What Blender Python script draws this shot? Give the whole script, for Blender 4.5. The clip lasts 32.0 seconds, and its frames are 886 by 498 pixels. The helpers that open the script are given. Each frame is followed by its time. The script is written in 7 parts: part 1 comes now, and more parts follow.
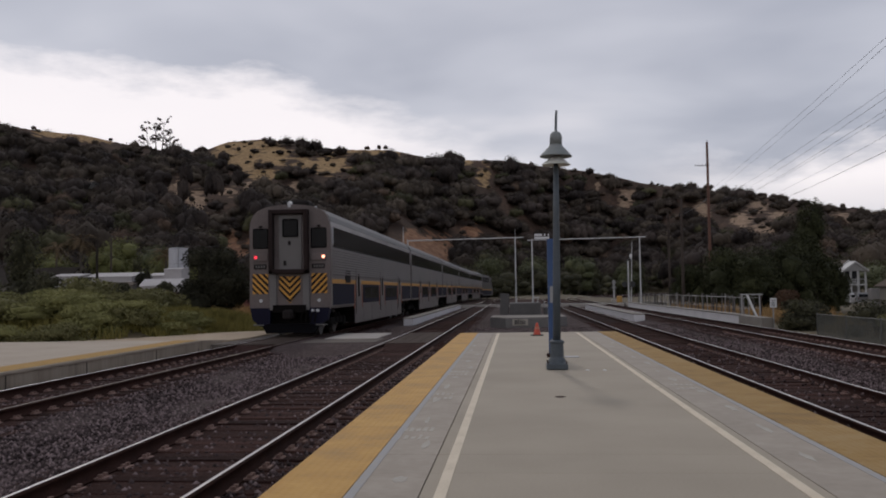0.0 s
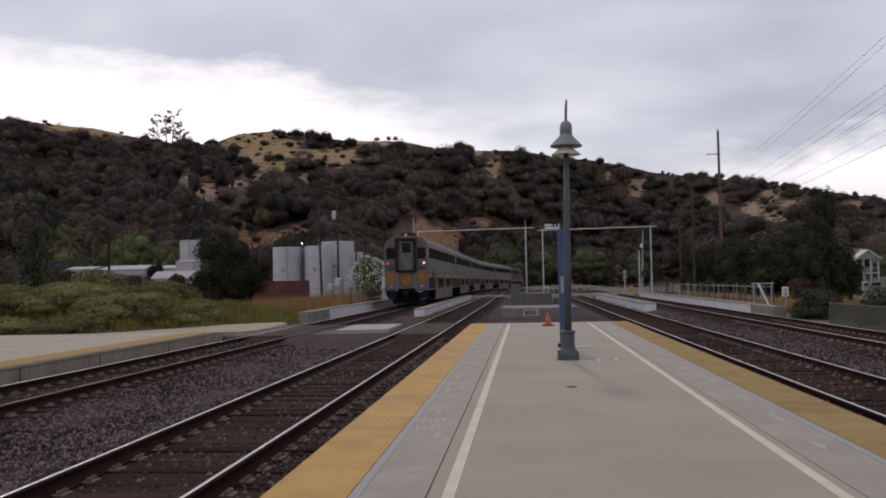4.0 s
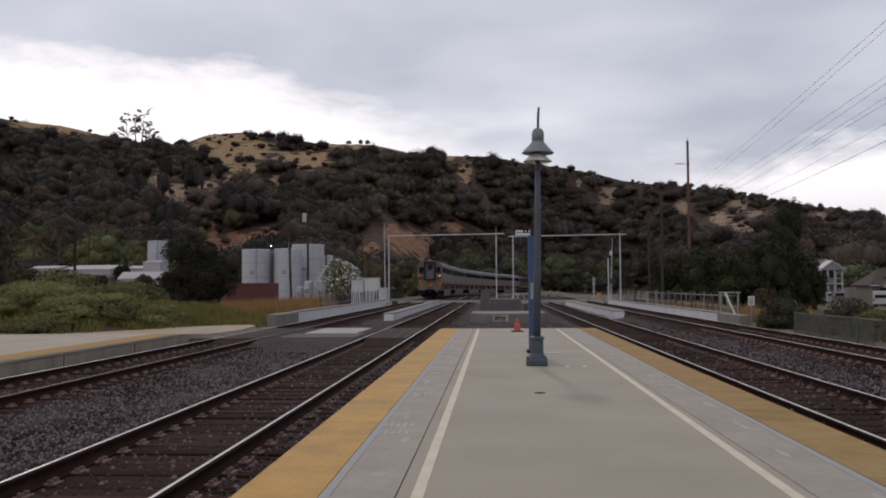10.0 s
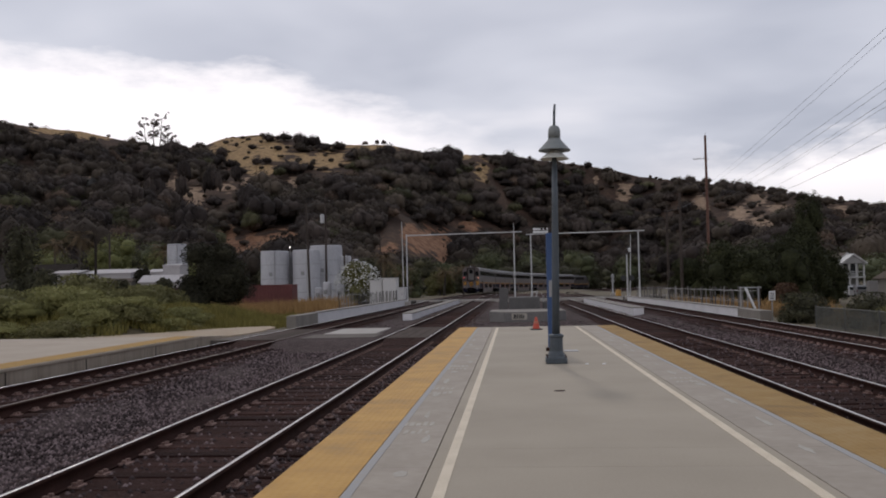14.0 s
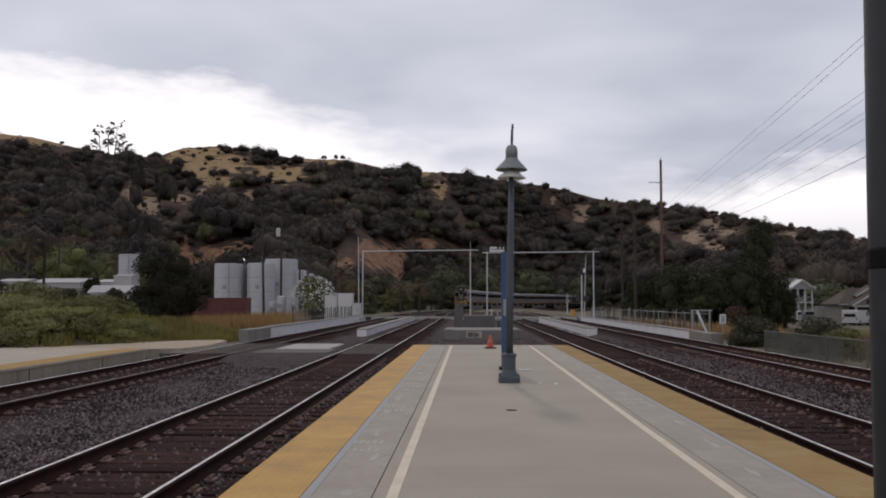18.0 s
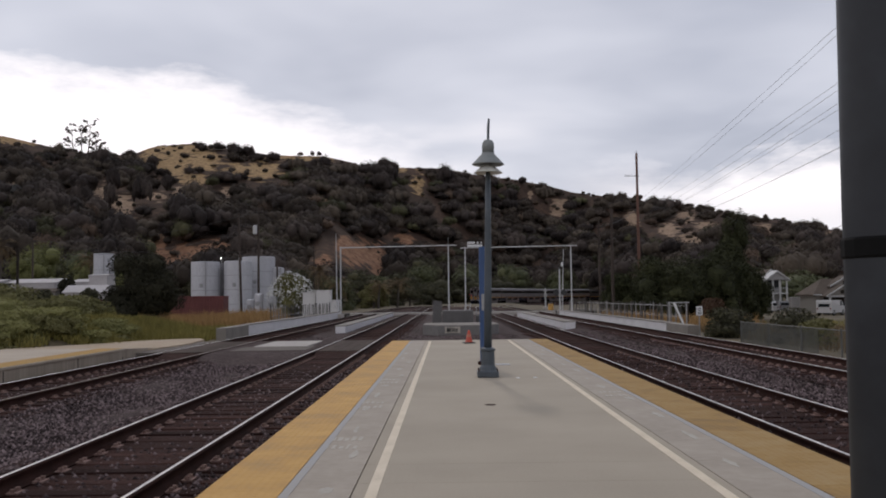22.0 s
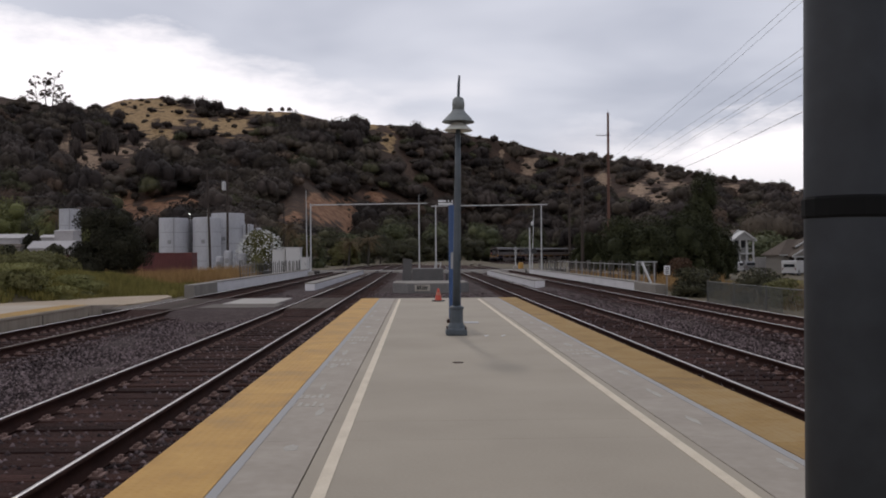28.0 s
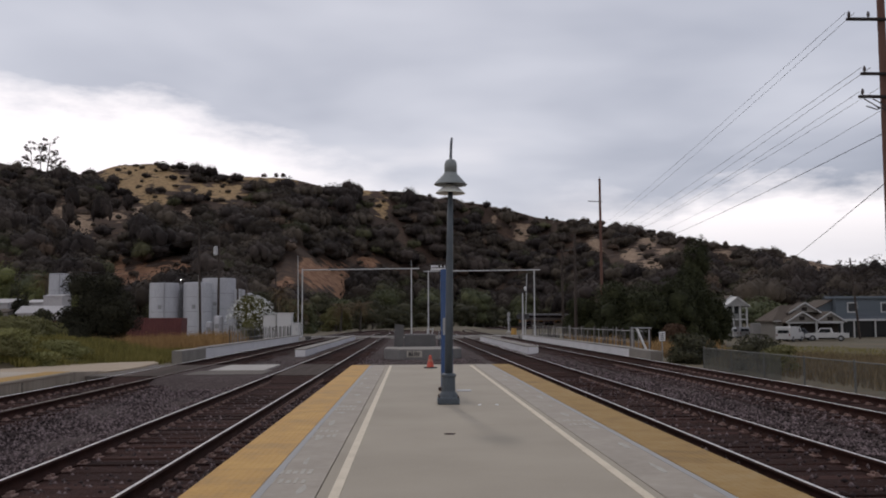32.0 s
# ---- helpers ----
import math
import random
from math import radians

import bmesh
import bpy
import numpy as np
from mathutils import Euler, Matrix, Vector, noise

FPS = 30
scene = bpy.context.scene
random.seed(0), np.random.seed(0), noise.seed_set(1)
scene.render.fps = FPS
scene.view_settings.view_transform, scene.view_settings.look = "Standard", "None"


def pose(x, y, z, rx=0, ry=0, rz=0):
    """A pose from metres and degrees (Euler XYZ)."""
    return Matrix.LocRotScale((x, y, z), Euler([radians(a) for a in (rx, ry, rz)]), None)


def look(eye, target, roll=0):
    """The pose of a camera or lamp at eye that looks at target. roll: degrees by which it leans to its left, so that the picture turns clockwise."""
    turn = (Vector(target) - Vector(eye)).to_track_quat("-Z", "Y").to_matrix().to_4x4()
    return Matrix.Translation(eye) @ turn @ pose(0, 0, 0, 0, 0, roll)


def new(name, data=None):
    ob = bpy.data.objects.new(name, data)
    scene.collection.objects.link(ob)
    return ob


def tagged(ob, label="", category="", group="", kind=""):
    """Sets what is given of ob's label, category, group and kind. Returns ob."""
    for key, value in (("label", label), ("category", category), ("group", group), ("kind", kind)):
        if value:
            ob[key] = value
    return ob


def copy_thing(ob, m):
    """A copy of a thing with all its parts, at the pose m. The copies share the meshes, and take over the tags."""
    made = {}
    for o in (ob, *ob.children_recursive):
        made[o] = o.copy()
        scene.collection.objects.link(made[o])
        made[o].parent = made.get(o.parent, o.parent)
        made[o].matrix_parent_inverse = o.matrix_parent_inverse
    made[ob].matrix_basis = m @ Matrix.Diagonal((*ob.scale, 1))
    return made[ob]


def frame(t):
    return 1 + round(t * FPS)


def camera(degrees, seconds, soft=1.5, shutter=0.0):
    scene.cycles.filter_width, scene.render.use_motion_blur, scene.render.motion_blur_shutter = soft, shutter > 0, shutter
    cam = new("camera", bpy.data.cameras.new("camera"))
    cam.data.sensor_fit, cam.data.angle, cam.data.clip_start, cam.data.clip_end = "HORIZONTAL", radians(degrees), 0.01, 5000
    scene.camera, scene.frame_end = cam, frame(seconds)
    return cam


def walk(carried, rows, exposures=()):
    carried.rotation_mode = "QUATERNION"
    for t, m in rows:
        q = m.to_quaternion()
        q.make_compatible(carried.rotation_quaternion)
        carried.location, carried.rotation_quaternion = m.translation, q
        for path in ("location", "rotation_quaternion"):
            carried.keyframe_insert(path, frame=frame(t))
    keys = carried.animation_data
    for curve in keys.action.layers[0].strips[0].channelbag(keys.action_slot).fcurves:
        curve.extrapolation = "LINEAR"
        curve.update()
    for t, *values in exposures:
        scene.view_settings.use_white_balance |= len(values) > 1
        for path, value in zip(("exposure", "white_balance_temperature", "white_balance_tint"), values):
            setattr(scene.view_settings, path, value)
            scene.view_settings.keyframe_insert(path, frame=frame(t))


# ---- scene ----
cam = camera(52.6, 32.0, soft=1.9)
PATH = [
    (0, -0.089, -0.566, 1.447, 4.53, 2.65, 0.87),
    (0.5, -0.089, -0.566, 1.447, 4.42, 2.28, 0.43),
    (1, -0.089, -0.566, 1.447, 4.71, 2.28, 0.70),
    (1.5, -0.089, -0.566, 1.447, 5.21, 2.44, 0.83),
    (2, -0.089, -0.566, 1.447, 5.53, 2.48, 0.71),
    (2.5, -0.089, -0.566, 1.447, 5.73, 2.61, 0.77),
    (3, -0.089, -0.566, 1.447, 5.43, 2.39, 1.12),
    (3.5, -0.089, -0.566, 1.447, 5.21, 2.25, 1.26),
    (5.5, -0.094, -0.566, 1.447, 5.25, 1.56, 0.90),
    (6, -0.094, -0.566, 1.447, 4.76, 1.58, 0.78),
    (6.5, -0.094, -0.566, 1.447, 5.04, 1.78, 0.59),
    (7, -0.094, -0.566, 1.447, 4.95, 1.83, 0.54),
    (7.5, -0.094, -0.566, 1.447, 4.91, 1.91, 0.60),
    (8, -0.093, -0.566, 1.447, 5.32, 2.16, 0.74),
    (8.5, -0.093, -0.566, 1.447, 4.15, 2.42, 0.58),
    (9, -0.093, -0.566, 1.447, 3.79, 2.60, 0.43),
    (9.5, -0.093, -0.566, 1.447, 2.99, 2.83, 0.63),
    (10, -0.093, -0.566, 1.447, 3.29, 2.35, 0.38),
    (10.5, -0.093, -0.566, 1.447, 3.15, 2.70, 0.36),
    (11, -0.093, -0.566, 1.447, 2.83, 2.99, 0.55),
    (11.5, -0.093, -0.566, 1.447, 2.56, 3.45, 0.56),
    (12, -0.093, -0.566, 1.447, 3.75, 3.18, 0.77),
    (12.5, -0.092, -0.566, 1.447, 3.82, 2.71, 1.21),
    (13, -0.092, -0.566, 1.447, 4.22, 2.44, 1.21),
    (13.5, -0.092, -0.566, 1.447, 4.79, 2.07, 1.44),
    (14, -0.092, -0.566, 1.447, 4.46, 2.31, 1.18),
    (14.5, -0.092, -0.566, 1.447, 3.12, 2.36, 2.22),
    (16.5, -0.068, -0.511, 1.447, 1.23, 2.68, 0.01),
    (17, -0.068, -0.511, 1.447, 1.75, 3.31, -0.45),
    (17.5, -0.068, -0.511, 1.447, 1.98, 3.22, -0.21),
    (18, -0.067, -0.511, 1.447, 1.64, 3.37, -0.03),
    (18.5, -0.067, -0.511, 1.447, 0.88, 2.52, 0.19),
    (19, -0.067, -0.511, 1.447, 0.75, 2.81, 0.36),
    (19.5, -0.067, -0.508, 1.447, 1.12, 3.02, 0.22),
    (20, -0.066, -0.505, 1.447, 0.80, 3.96, 0.39),
    (20.5, -0.066, -0.501, 1.447, 0.88, 3.70, 0.54),
    (21, -0.066, -0.497, 1.447, -0.01, 3.36, 0.65),
    (21.5, -0.063, -0.494, 1.447, 0.09, 2.79, 0.71),
    (22, -0.060, -0.490, 1.447, 0.27, 3.07, 0.72),
    (22.5, -0.058, -0.487, 1.447, 0.28, 3.04, 0.78),
    (23, -0.055, -0.483, 1.447, -0.10, 3.25, 0.86),
    (23.5, -0.053, -0.480, 1.447, -0.03, 3.30, 0.89),
    (24, -0.051, -0.475, 1.447, 0.21, 3.43, 0.73),
    (24.5, -0.049, -0.470, 1.447, -0.04, 3.57, 0.54),
    (25, -0.046, -0.465, 1.447, -0.20, 2.79, 0.77),
    (25.5, -0.044, -0.460, 1.447, -0.78, 2.44, 0.59),
    (27.5, -0.035, -0.440, 1.447, -0.66, 1.20, 0.08),
    (28, -0.028, -0.437, 1.447, -1.60, 0.38, 0.37),
    (28.5, -0.020, -0.360, 1.447, -1.91, 0.86, 0.64),
    (29, 0.000, -0.195, 1.447, -1.37, 2.23, 0.00),
    (29.5, 0.000, -0.110, 1.447, -2.38, 2.09, 0.41),
    (30, 0.000, 0.000, 1.447, -2.99, 4.66, 0.36),
    (30.5, 0.000, 0.000, 1.447, -2.20, 4.81, 0.26),
    (31, 0.000, 0.000, 1.447, -2.22, 4.82, 0.31),
    (31.5, 0.000, 0.000, 1.447, -2.37, 4.93, 0.45),
    (32, 0.000, 0.000, 1.447, -2.07, 4.56, 0.30),
]
walk(cam, [(t, pose(x, y, z, 90 + pitch, roll, yaw)) for t, x, y, z, yaw, pitch, roll in PATH],
     exposures=[(0, -0.19, 6650, 15), (1.0, 0.0, 6650, 15), (4, 0.03, 6650, 15), (19, 0.04, 6650, 15), (25, 0.12, 6650, 15), (28, 0.06, 6650, 15), (29.5, -0.04, 6650, 15), (32, -0.02, 6650, 15)])

# ---- world, sun ----
SUN_EL, SUN_AZ = radians(39), radians(-4.5)  # azimuth from +y towards +x
world = bpy.data.worlds.new("overcast_sky")
scene.world = world
world.use_nodes = True


def build_sky(nt):
    n, l = nt.nodes, nt.links
    n.clear()

    def m(op, a, b=None, c=None, clamp=False):
        q = n.new("ShaderNodeMath")
        q.operation, q.use_clamp = op, clamp
        for i, v in enumerate((a, b, c)):
            if v is None:
                continue
            if isinstance(v, (int, float)):
                q.inputs[i].default_value = v
            else:
                l.new(v, q.inputs[i])
        return q.outputs[0]

    def noise_at(vec, scale, detail, rough=0.55, dist=0.0):
        q = n.new("ShaderNodeTexNoise")
        q.inputs["Scale"].default_value, q.inputs["Detail"].default_value = scale, detail
        q.inputs["Roughness"].default_value, q.inputs["Distortion"].default_value = rough, dist
        l.new(vec, q.inputs["Vector"])
        return q.outputs["Fac"]

    def ramp(fac, stops):
        q = n.new("ShaderNodeValToRGB")
        while len(q.color_ramp.elements) < len(stops):
            q.color_ramp.elements.new(0.5)
        for e, (p, c) in zip(q.color_ramp.elements, stops):
            e.position, e.color = p, (*c, 1)
        l.new(fac, q.inputs[0])
        return q.outputs[0]

    def mix(fac, a, b):
        q = n.new("ShaderNodeMix")
        q.data_type = "RGBA"
        for sock, v in ((q.inputs[0], fac), (q.inputs[6], a), (q.inputs[7], b)):
            if isinstance(v, tuple):
                sock.default_value = (*v, 1)
            elif isinstance(v, float):
                sock.default_value = v
            else:
                l.new(v, sock)
        return q.outputs[2]

    tc = n.new("ShaderNodeTexCoord")
    sep = n.new("ShaderNodeSeparateXYZ")
    l.new(tc.outputs["Generated"], sep.inputs[0])
    x, y, z = sep.outputs
    az = m("ARCTAN2", x, y)                      # 0 along the track, positive to the right
    el = m("ARCSINE", m("MINIMUM", m("MAXIMUM", z, -1.0), 1.0))
    # a cloud deck, seen in perspective
    deck = n.new("ShaderNodeCombineXYZ")
    zz = m("MAXIMUM", m("ADD", z, 0.10), 0.04)
    l.new(m("DIVIDE", x, zz), deck.inputs[0])
    l.new(m("DIVIDE", y, zz), deck.inputs[1])
    big = noise_at(deck.outputs[0], 0.38, 2.5, 0.45, 0.3)
    small = noise_at(deck.outputs[0], 1.1, 3.5, 0.5, 0.2)
    flat = n.new("ShaderNodeCombineXYZ")
    l.new(m("MULTIPLY", az, 1.0), flat.inputs[0])
    l.new(m("MULTIPLY", el, 3.0), flat.inputs[1])
    puff = noise_at(flat.outputs[0], 9.0, 6.0, 0.6)
    grey = ramp(m("ADD", m("ADD", m("MULTIPLY", big, 0.68), m("MULTIPLY", small, 0.32)), m("MULTIPLY", x, -0.10)),
                [(0.33, (0.325, 0.37, 0.45)), (0.45, (0.46, 0.505, 0.59)), (0.54, (0.61, 0.655, 0.735)), (0.64, (0.84, 0.86, 0.91))])
    # the edge of the deck: a bright gap low over the hills, high to the left, closing towards the middle
    edge = m("MINIMUM", m("ADD", m("MULTIPLY", az, -0.03), 0.228), m("ADD", m("MULTIPLY", az, -0.29), 0.157))
    edge = m("ADD", edge, m("MULTIPLY", m("SUBTRACT", puff, 0.5), 0.085))
    gap = m("MULTIPLY", m("SUBTRACT", edge, el), 30.0)
    gap = m("ADD", gap, 0.3, clamp=True)
    fade = m("MULTIPLY", m("SUBTRACT", 0.05, az), 4.5, clamp=True)
    gap_l = m("MULTIPLY", gap, m("ADD", m("MULTIPLY", fade, 0.78), 0.10))
    # a second one low down on the right
    e2 = m("ADD", 0.150, m("MULTIPLY", m("SUBTRACT", puff, 0.5), 0.10))
    g2 = m("MULTIPLY", m("SUBTRACT", e2, el), 26.0, clamp=True)
    f2 = m("MULTIPLY", m("SUBTRACT", az, 0.12), 5.0, clamp=True)
    low = m("ADD", m("MULTIPLY", m("MULTIPLY", m("SUBTRACT", el, 0.065), 22.0, clamp=True), 0.42), 0.50)
    gap_r = m("MULTIPLY", g2, m("MULTIPLY", f2, low))
    bright = m("MAXIMUM", gap_l, gap_r)
    cloud = mix(bright, grey, (1.15, 1.13, 1.14))
    sky = n.new("ShaderNodeTexSky")
    sky.sky_type, sky.sun_disc = "NISHITA", False
    sky.sun_elevation, sky.sun_rotation = SUN_EL, SUN_AZ
    sc = n.new("ShaderNodeVectorMath")
    sc.operation = "SCALE"
    sc.inputs["Scale"].default_value = 0.08
    l.new(sky.outputs[0], sc.inputs[0])
    both = mix(0.94, sc.outputs[0], cloud)
    bg = n.new("ShaderNodeBackground")
    bg.inputs["Strength"].default_value = 1.0
    l.new(both, bg.inputs["Color"])
    out = n.new("ShaderNodeOutputWorld")
    l.new(bg.outputs[0], out.inputs["Surface"])


build_sky(world.node_tree)
sun = new("sun", bpy.data.lights.new("sun", "SUN"))
sun.data.energy, sun.data.angle, sun.data.color = 0.55, radians(3.5), (1.0, 0.95, 0.88)
sun.matrix_world = look((0, 0, 50), (-math.sin(SUN_AZ) * math.cos(SUN_EL), -math.cos(SUN_AZ) * math.cos(SUN_EL), 50 - math.sin(SUN_EL)))

# ---- materials ----
def material(name, stops, rough=0.8, metal=0.0, scale=2.0, fine=30.0, bump=0.2, dist=0.01, local=False, per_object=0.0, stretch=(1, 1, 1), island=0.0, spec=0.5, mottle=0.5, tone=0.0):
    """Procedural surface: noise at two scales over a colour ramp, fine bump. local: follows the object, else the world."""
    mt = bpy.data.materials.new(name)
    mt.use_nodes = True
    n, l = mt.node_tree.nodes, mt.node_tree.links
    b = n["Principled BSDF"]
    b.inputs["Roughness"].default_value, b.inputs["Metallic"].default_value = rough, metal
    b.inputs["Specular IOR Level"].default_value = spec
    if local:
        src = n.new("ShaderNodeTexCoord").outputs["Object"]
    else:
        src = n.new("ShaderNodeNewGeometry").outputs["Position"]
    mp = n.new("ShaderNodeMapping")
    mp.inputs["Scale"].default_value = stretch
    l.new(src, mp.inputs["Vector"])
    tex = []
    for s, d in ((scale, 4.0), (fine, 3.0)):
        q = n.new("ShaderNodeTexNoise")
        q.inputs["Scale"].default_value, q.inputs["Detail"].default_value = s, d
        l.new(mp.outputs[0], q.inputs["Vector"])
        tex.append(q.outputs["Fac"])
    add = n.new("ShaderNodeMix")
    add.inputs[0].default_value = mottle
    l.new(tex[0], add.inputs[2])
    l.new(tex[1], add.inputs[3])
    fac = add.outputs[0]
    if tone:
        own = n.new("ShaderNodeAttribute")
        own.attribute_name = "tone"
        q = n.new("ShaderNodeMath")
        q.operation = "MULTIPLY_ADD"
        l.new(own.outputs["Fac"], q.inputs[0])
        q.inputs[1].default_value = tone
        l.new(fac, q.inputs[2])
        fac = q.outputs[0]
    if per_object or island:
        info = n.new("ShaderNodeObjectInfo").outputs["Random"] if per_object else n.new("ShaderNodeNewGeometry").outputs["Random Per Island"]
        amount = per_object or island
        q = n.new("ShaderNodeMath")
        q.operation = "MULTIPLY_ADD"
        l.new(info, q.inputs[0])
        q.inputs[1].default_value, q.inputs[2].default_value = amount, -amount / 2
        w = n.new("ShaderNodeMath")
        w.operation = "ADD"
        l.new(q.outputs[0], w.inputs[0])
        l.new(fac, w.inputs[1])
        fac = w.outputs[0]
    r = n.new("ShaderNodeValToRGB")
    k = len(stops)
    while len(r.color_ramp.elements) < k:
        r.color_ramp.elements.new(0.5)
    for i, (e, c) in enumerate(zip(r.color_ramp.elements, stops)):
        e.position, e.color = 0.5 + (i / max(k - 1, 1) - 0.5) * 0.5, (*c, 1)
    l.new(fac, r.inputs[0])
    l.new(r.outputs[0], b.inputs["Base Color"])
    if bump:
        bp = n.new("ShaderNodeBump")
        bp.inputs["Strength"].default_value, bp.inputs["Distance"].default_value = bump, dist
        l.new(tex[1], bp.inputs["Height"])
        l.new(bp.outputs[0], b.inputs["Normal"])
    return mt


def glow(name, color, power):
    mt = bpy.data.materials.new(name)
    mt.use_nodes = True
    b = mt.node_tree.nodes["Principled BSDF"]
    b.inputs["Base Color"].default_value = (*color, 1)
    b.inputs["Emission Color"].default_value = (*color, 1)
    b.inputs["Emission Strength"].default_value = power
    return mt


def shades(c, d=0.25):
    return [tuple(v * (1 - d) for v in c), c, tuple(min(1, v * (1 + d)) for v in c)]


M = {}
M["concrete"] = material("platform_concrete", [(0.2671, 0.2292, 0.1741), (0.3185, 0.2741, 0.2096), (0.3602, 0.3113, 0.2396)], 0.85, scale=0.6, fine=40, bump=0.1, dist=0.004, mottle=0.3)
M["concrete_pale"] = material("pale_concrete", [(0.27, 0.25, 0.225), (0.34, 0.315, 0.285), (0.40, 0.375, 0.34)], 0.9, scale=1.3, fine=25, bump=0.15)
M["concrete_old"] = material("old_concrete", [(0.135, 0.118, 0.102), (0.195, 0.175, 0.152), (0.26, 0.235, 0.208)], 0.9, scale=1.1, fine=20, bump=0.25)
M["white_wall"] = material("whitewashed_concrete", [(0.4758, 0.4636, 0.4743), (0.6090, 0.5934, 0.6045), (0.6852, 0.6676, 0.6696)], 0.85, scale=0.8, fine=15, bump=0.12)
M["line_paint"] = material("worn_white_paint", [(0.47, 0.40, 0.295), (0.60, 0.515, 0.39), (0.67, 0.59, 0.46)], 0.8, scale=3, fine=50, bump=0.1, dist=0.003)
M["tactile"] = material("yellow_tactile_tile", [(0.3187, 0.1910, 0.0718), (0.4524, 0.2497, 0.0594), (0.5347, 0.3084, 0.0814)], 0.8, scale=2.2, fine=14, bump=0.4, dist=0.006, per_object=0.16, mottle=0.3)
M["tactile_worn"] = material("faded_tactile_tile", [(0.200, 0.122, 0.050), (0.295, 0.178, 0.056), (0.335, 0.228, 0.102)], 0.85, scale=2.6, fine=14, bump=0.4, dist=0.006, per_object=0.2, spec=0.3, mottle=0.3)
M["concrete_side"] = material("pale_worn_concrete", [(0.2530, 0.2172, 0.1736), (0.3083, 0.2664, 0.2154), (0.3773, 0.3297, 0.2713)], 0.85, scale=1.6, fine=9, bump=0.1, dist=0.004, mottle=0.4)
M["blue_edge"] = material("worn_blue_line", [(0.315, 0.285, 0.242), (0.295, 0.290, 0.282), (0.300, 0.295, 0.29)], 0.8, scale=2.0, fine=12, bump=0.05)
M["rust"] = material("rusty_steel", [(0.0160, 0.0068, 0.0052), (0.0308, 0.0130, 0.0098), (0.0593, 0.0254, 0.0186)], 0.85, scale=4, fine=60, bump=0.3, spec=0.1)
M["rail_dull"] = material("dull_rail_head", [(0.12, 0.095, 0.085), (0.17, 0.14, 0.125), (0.23, 0.195, 0.18)], 0.45, metal=0.8, scale=3, fine=80, bump=0.02, stretch=(1, 0.1, 1))
M["rail_top"] = material("polished_rail_head", [(0.3996, 0.3854, 0.3854), (0.4884, 0.4730, 0.4730), (0.5506, 0.5344, 0.5344)], 0.36, metal=1.0, scale=3, fine=80, bump=0.02, stretch=(1, 0.1, 1))
M["tie"] = material("weathered_tie_wood", [(0.0142, 0.0060, 0.0047), (0.0308, 0.0139, 0.0110), (0.0730, 0.0357, 0.0284)], 0.95, scale=3, fine=30, bump=0.5, dist=0.02, stretch=(0.4, 6, 6), per_object=0.35, spec=0.1)
M["concrete_warm"] = material("sandy_concrete", [(0.29, 0.238, 0.182), (0.365, 0.305, 0.238), (0.43, 0.365, 0.29)], 0.9, scale=0.7, fine=25, bump=0.1)
M["oily"] = material("oily_ballast", [(0.0160, 0.0070, 0.0056), (0.0365, 0.0172, 0.0140), (0.0775, 0.0390, 0.0321)], 0.95, spec=0.1, scale=1.5, fine=24, bump=1.0, dist=0.04, mottle=0.6)
M["ballast"] = material("ballast_bed", [(0.0285, 0.0200, 0.0185), (0.0638, 0.0468, 0.0442), (0.1345, 0.1023, 0.0986)], 0.95, spec=0.1, scale=1.0, fine=22, bump=1.0, dist=0.04, mottle=0.7)
M["stone"] = material("ballast_stone", [(0.0255, 0.0178, 0.0179), (0.0706, 0.0512, 0.0508), (0.2059, 0.1571, 0.1580)], 0.95, spec=0.15, scale=3, fine=30, bump=0.2, island=0.55)
M["asphalt"] = material("asphalt", [(0.040, 0.036, 0.033), (0.058, 0.053, 0.049), (0.080, 0.074, 0.069)], 0.95, spec=0.2, scale=0.5, fine=30, bump=0.2)
M["scrub"] = material("scrubby_slope", [(0.0210, 0.0134, 0.0099), (0.0450, 0.0283, 0.0202), (0.1050, 0.0623, 0.0420)], 0.95, spec=0.1, scale=0.04, fine=0.5, bump=0.8, dist=0.3, mottle=0.45)
M["field"] = material("dry_field", [(0.040, 0.033, 0.016), (0.085, 0.066, 0.033), (0.15, 0.108, 0.056)], 0.95, scale=0.12, fine=1.5, bump=0.6, dist=0.1, mottle=0.45)
M["leaf_oak"] = material("oak_foliage", [(0.0295, 0.0233, 0.0190), (0.0557, 0.0447, 0.0356), (0.0961, 0.0770, 0.0593)], 0.9, scale=0.06, fine=0.8, bump=0.0, island=0.16, mottle=0.25, tone=0.42, spec=0.1)
M["leaf_shade"] = material("shade_tree_foliage", [(0.0158, 0.0180, 0.0071), (0.0295, 0.0326, 0.0133), (0.0527, 0.0552, 0.0224)], 0.8, scale=0.35, fine=3.0, bump=0.0, island=0.4, spec=0.2)
M["leaf_dark"] = material("dark_foliage", [(0.0243, 0.0237, 0.0135), (0.0472, 0.0453, 0.0252), (0.0844, 0.0800, 0.0422)], 0.8, scale=0.5, fine=4.0, bump=0.0, island=0.4, spec=0.2)
M["leaf_green"] = material("green_foliage", [(0.038, 0.045, 0.017), (0.067, 0.075, 0.028), (0.104, 0.108, 0.044)], 0.75, scale=0.25, fine=3.0, bump=0.0, island=0.4)
M["bark"] = material("bark", [(0.03, 0.025, 0.02), (0.06, 0.05, 0.04), (0.10, 0.085, 0.07)], 0.95, scale=2, fine=20, bump=0.5, stretch=(3, 3, 0.5))
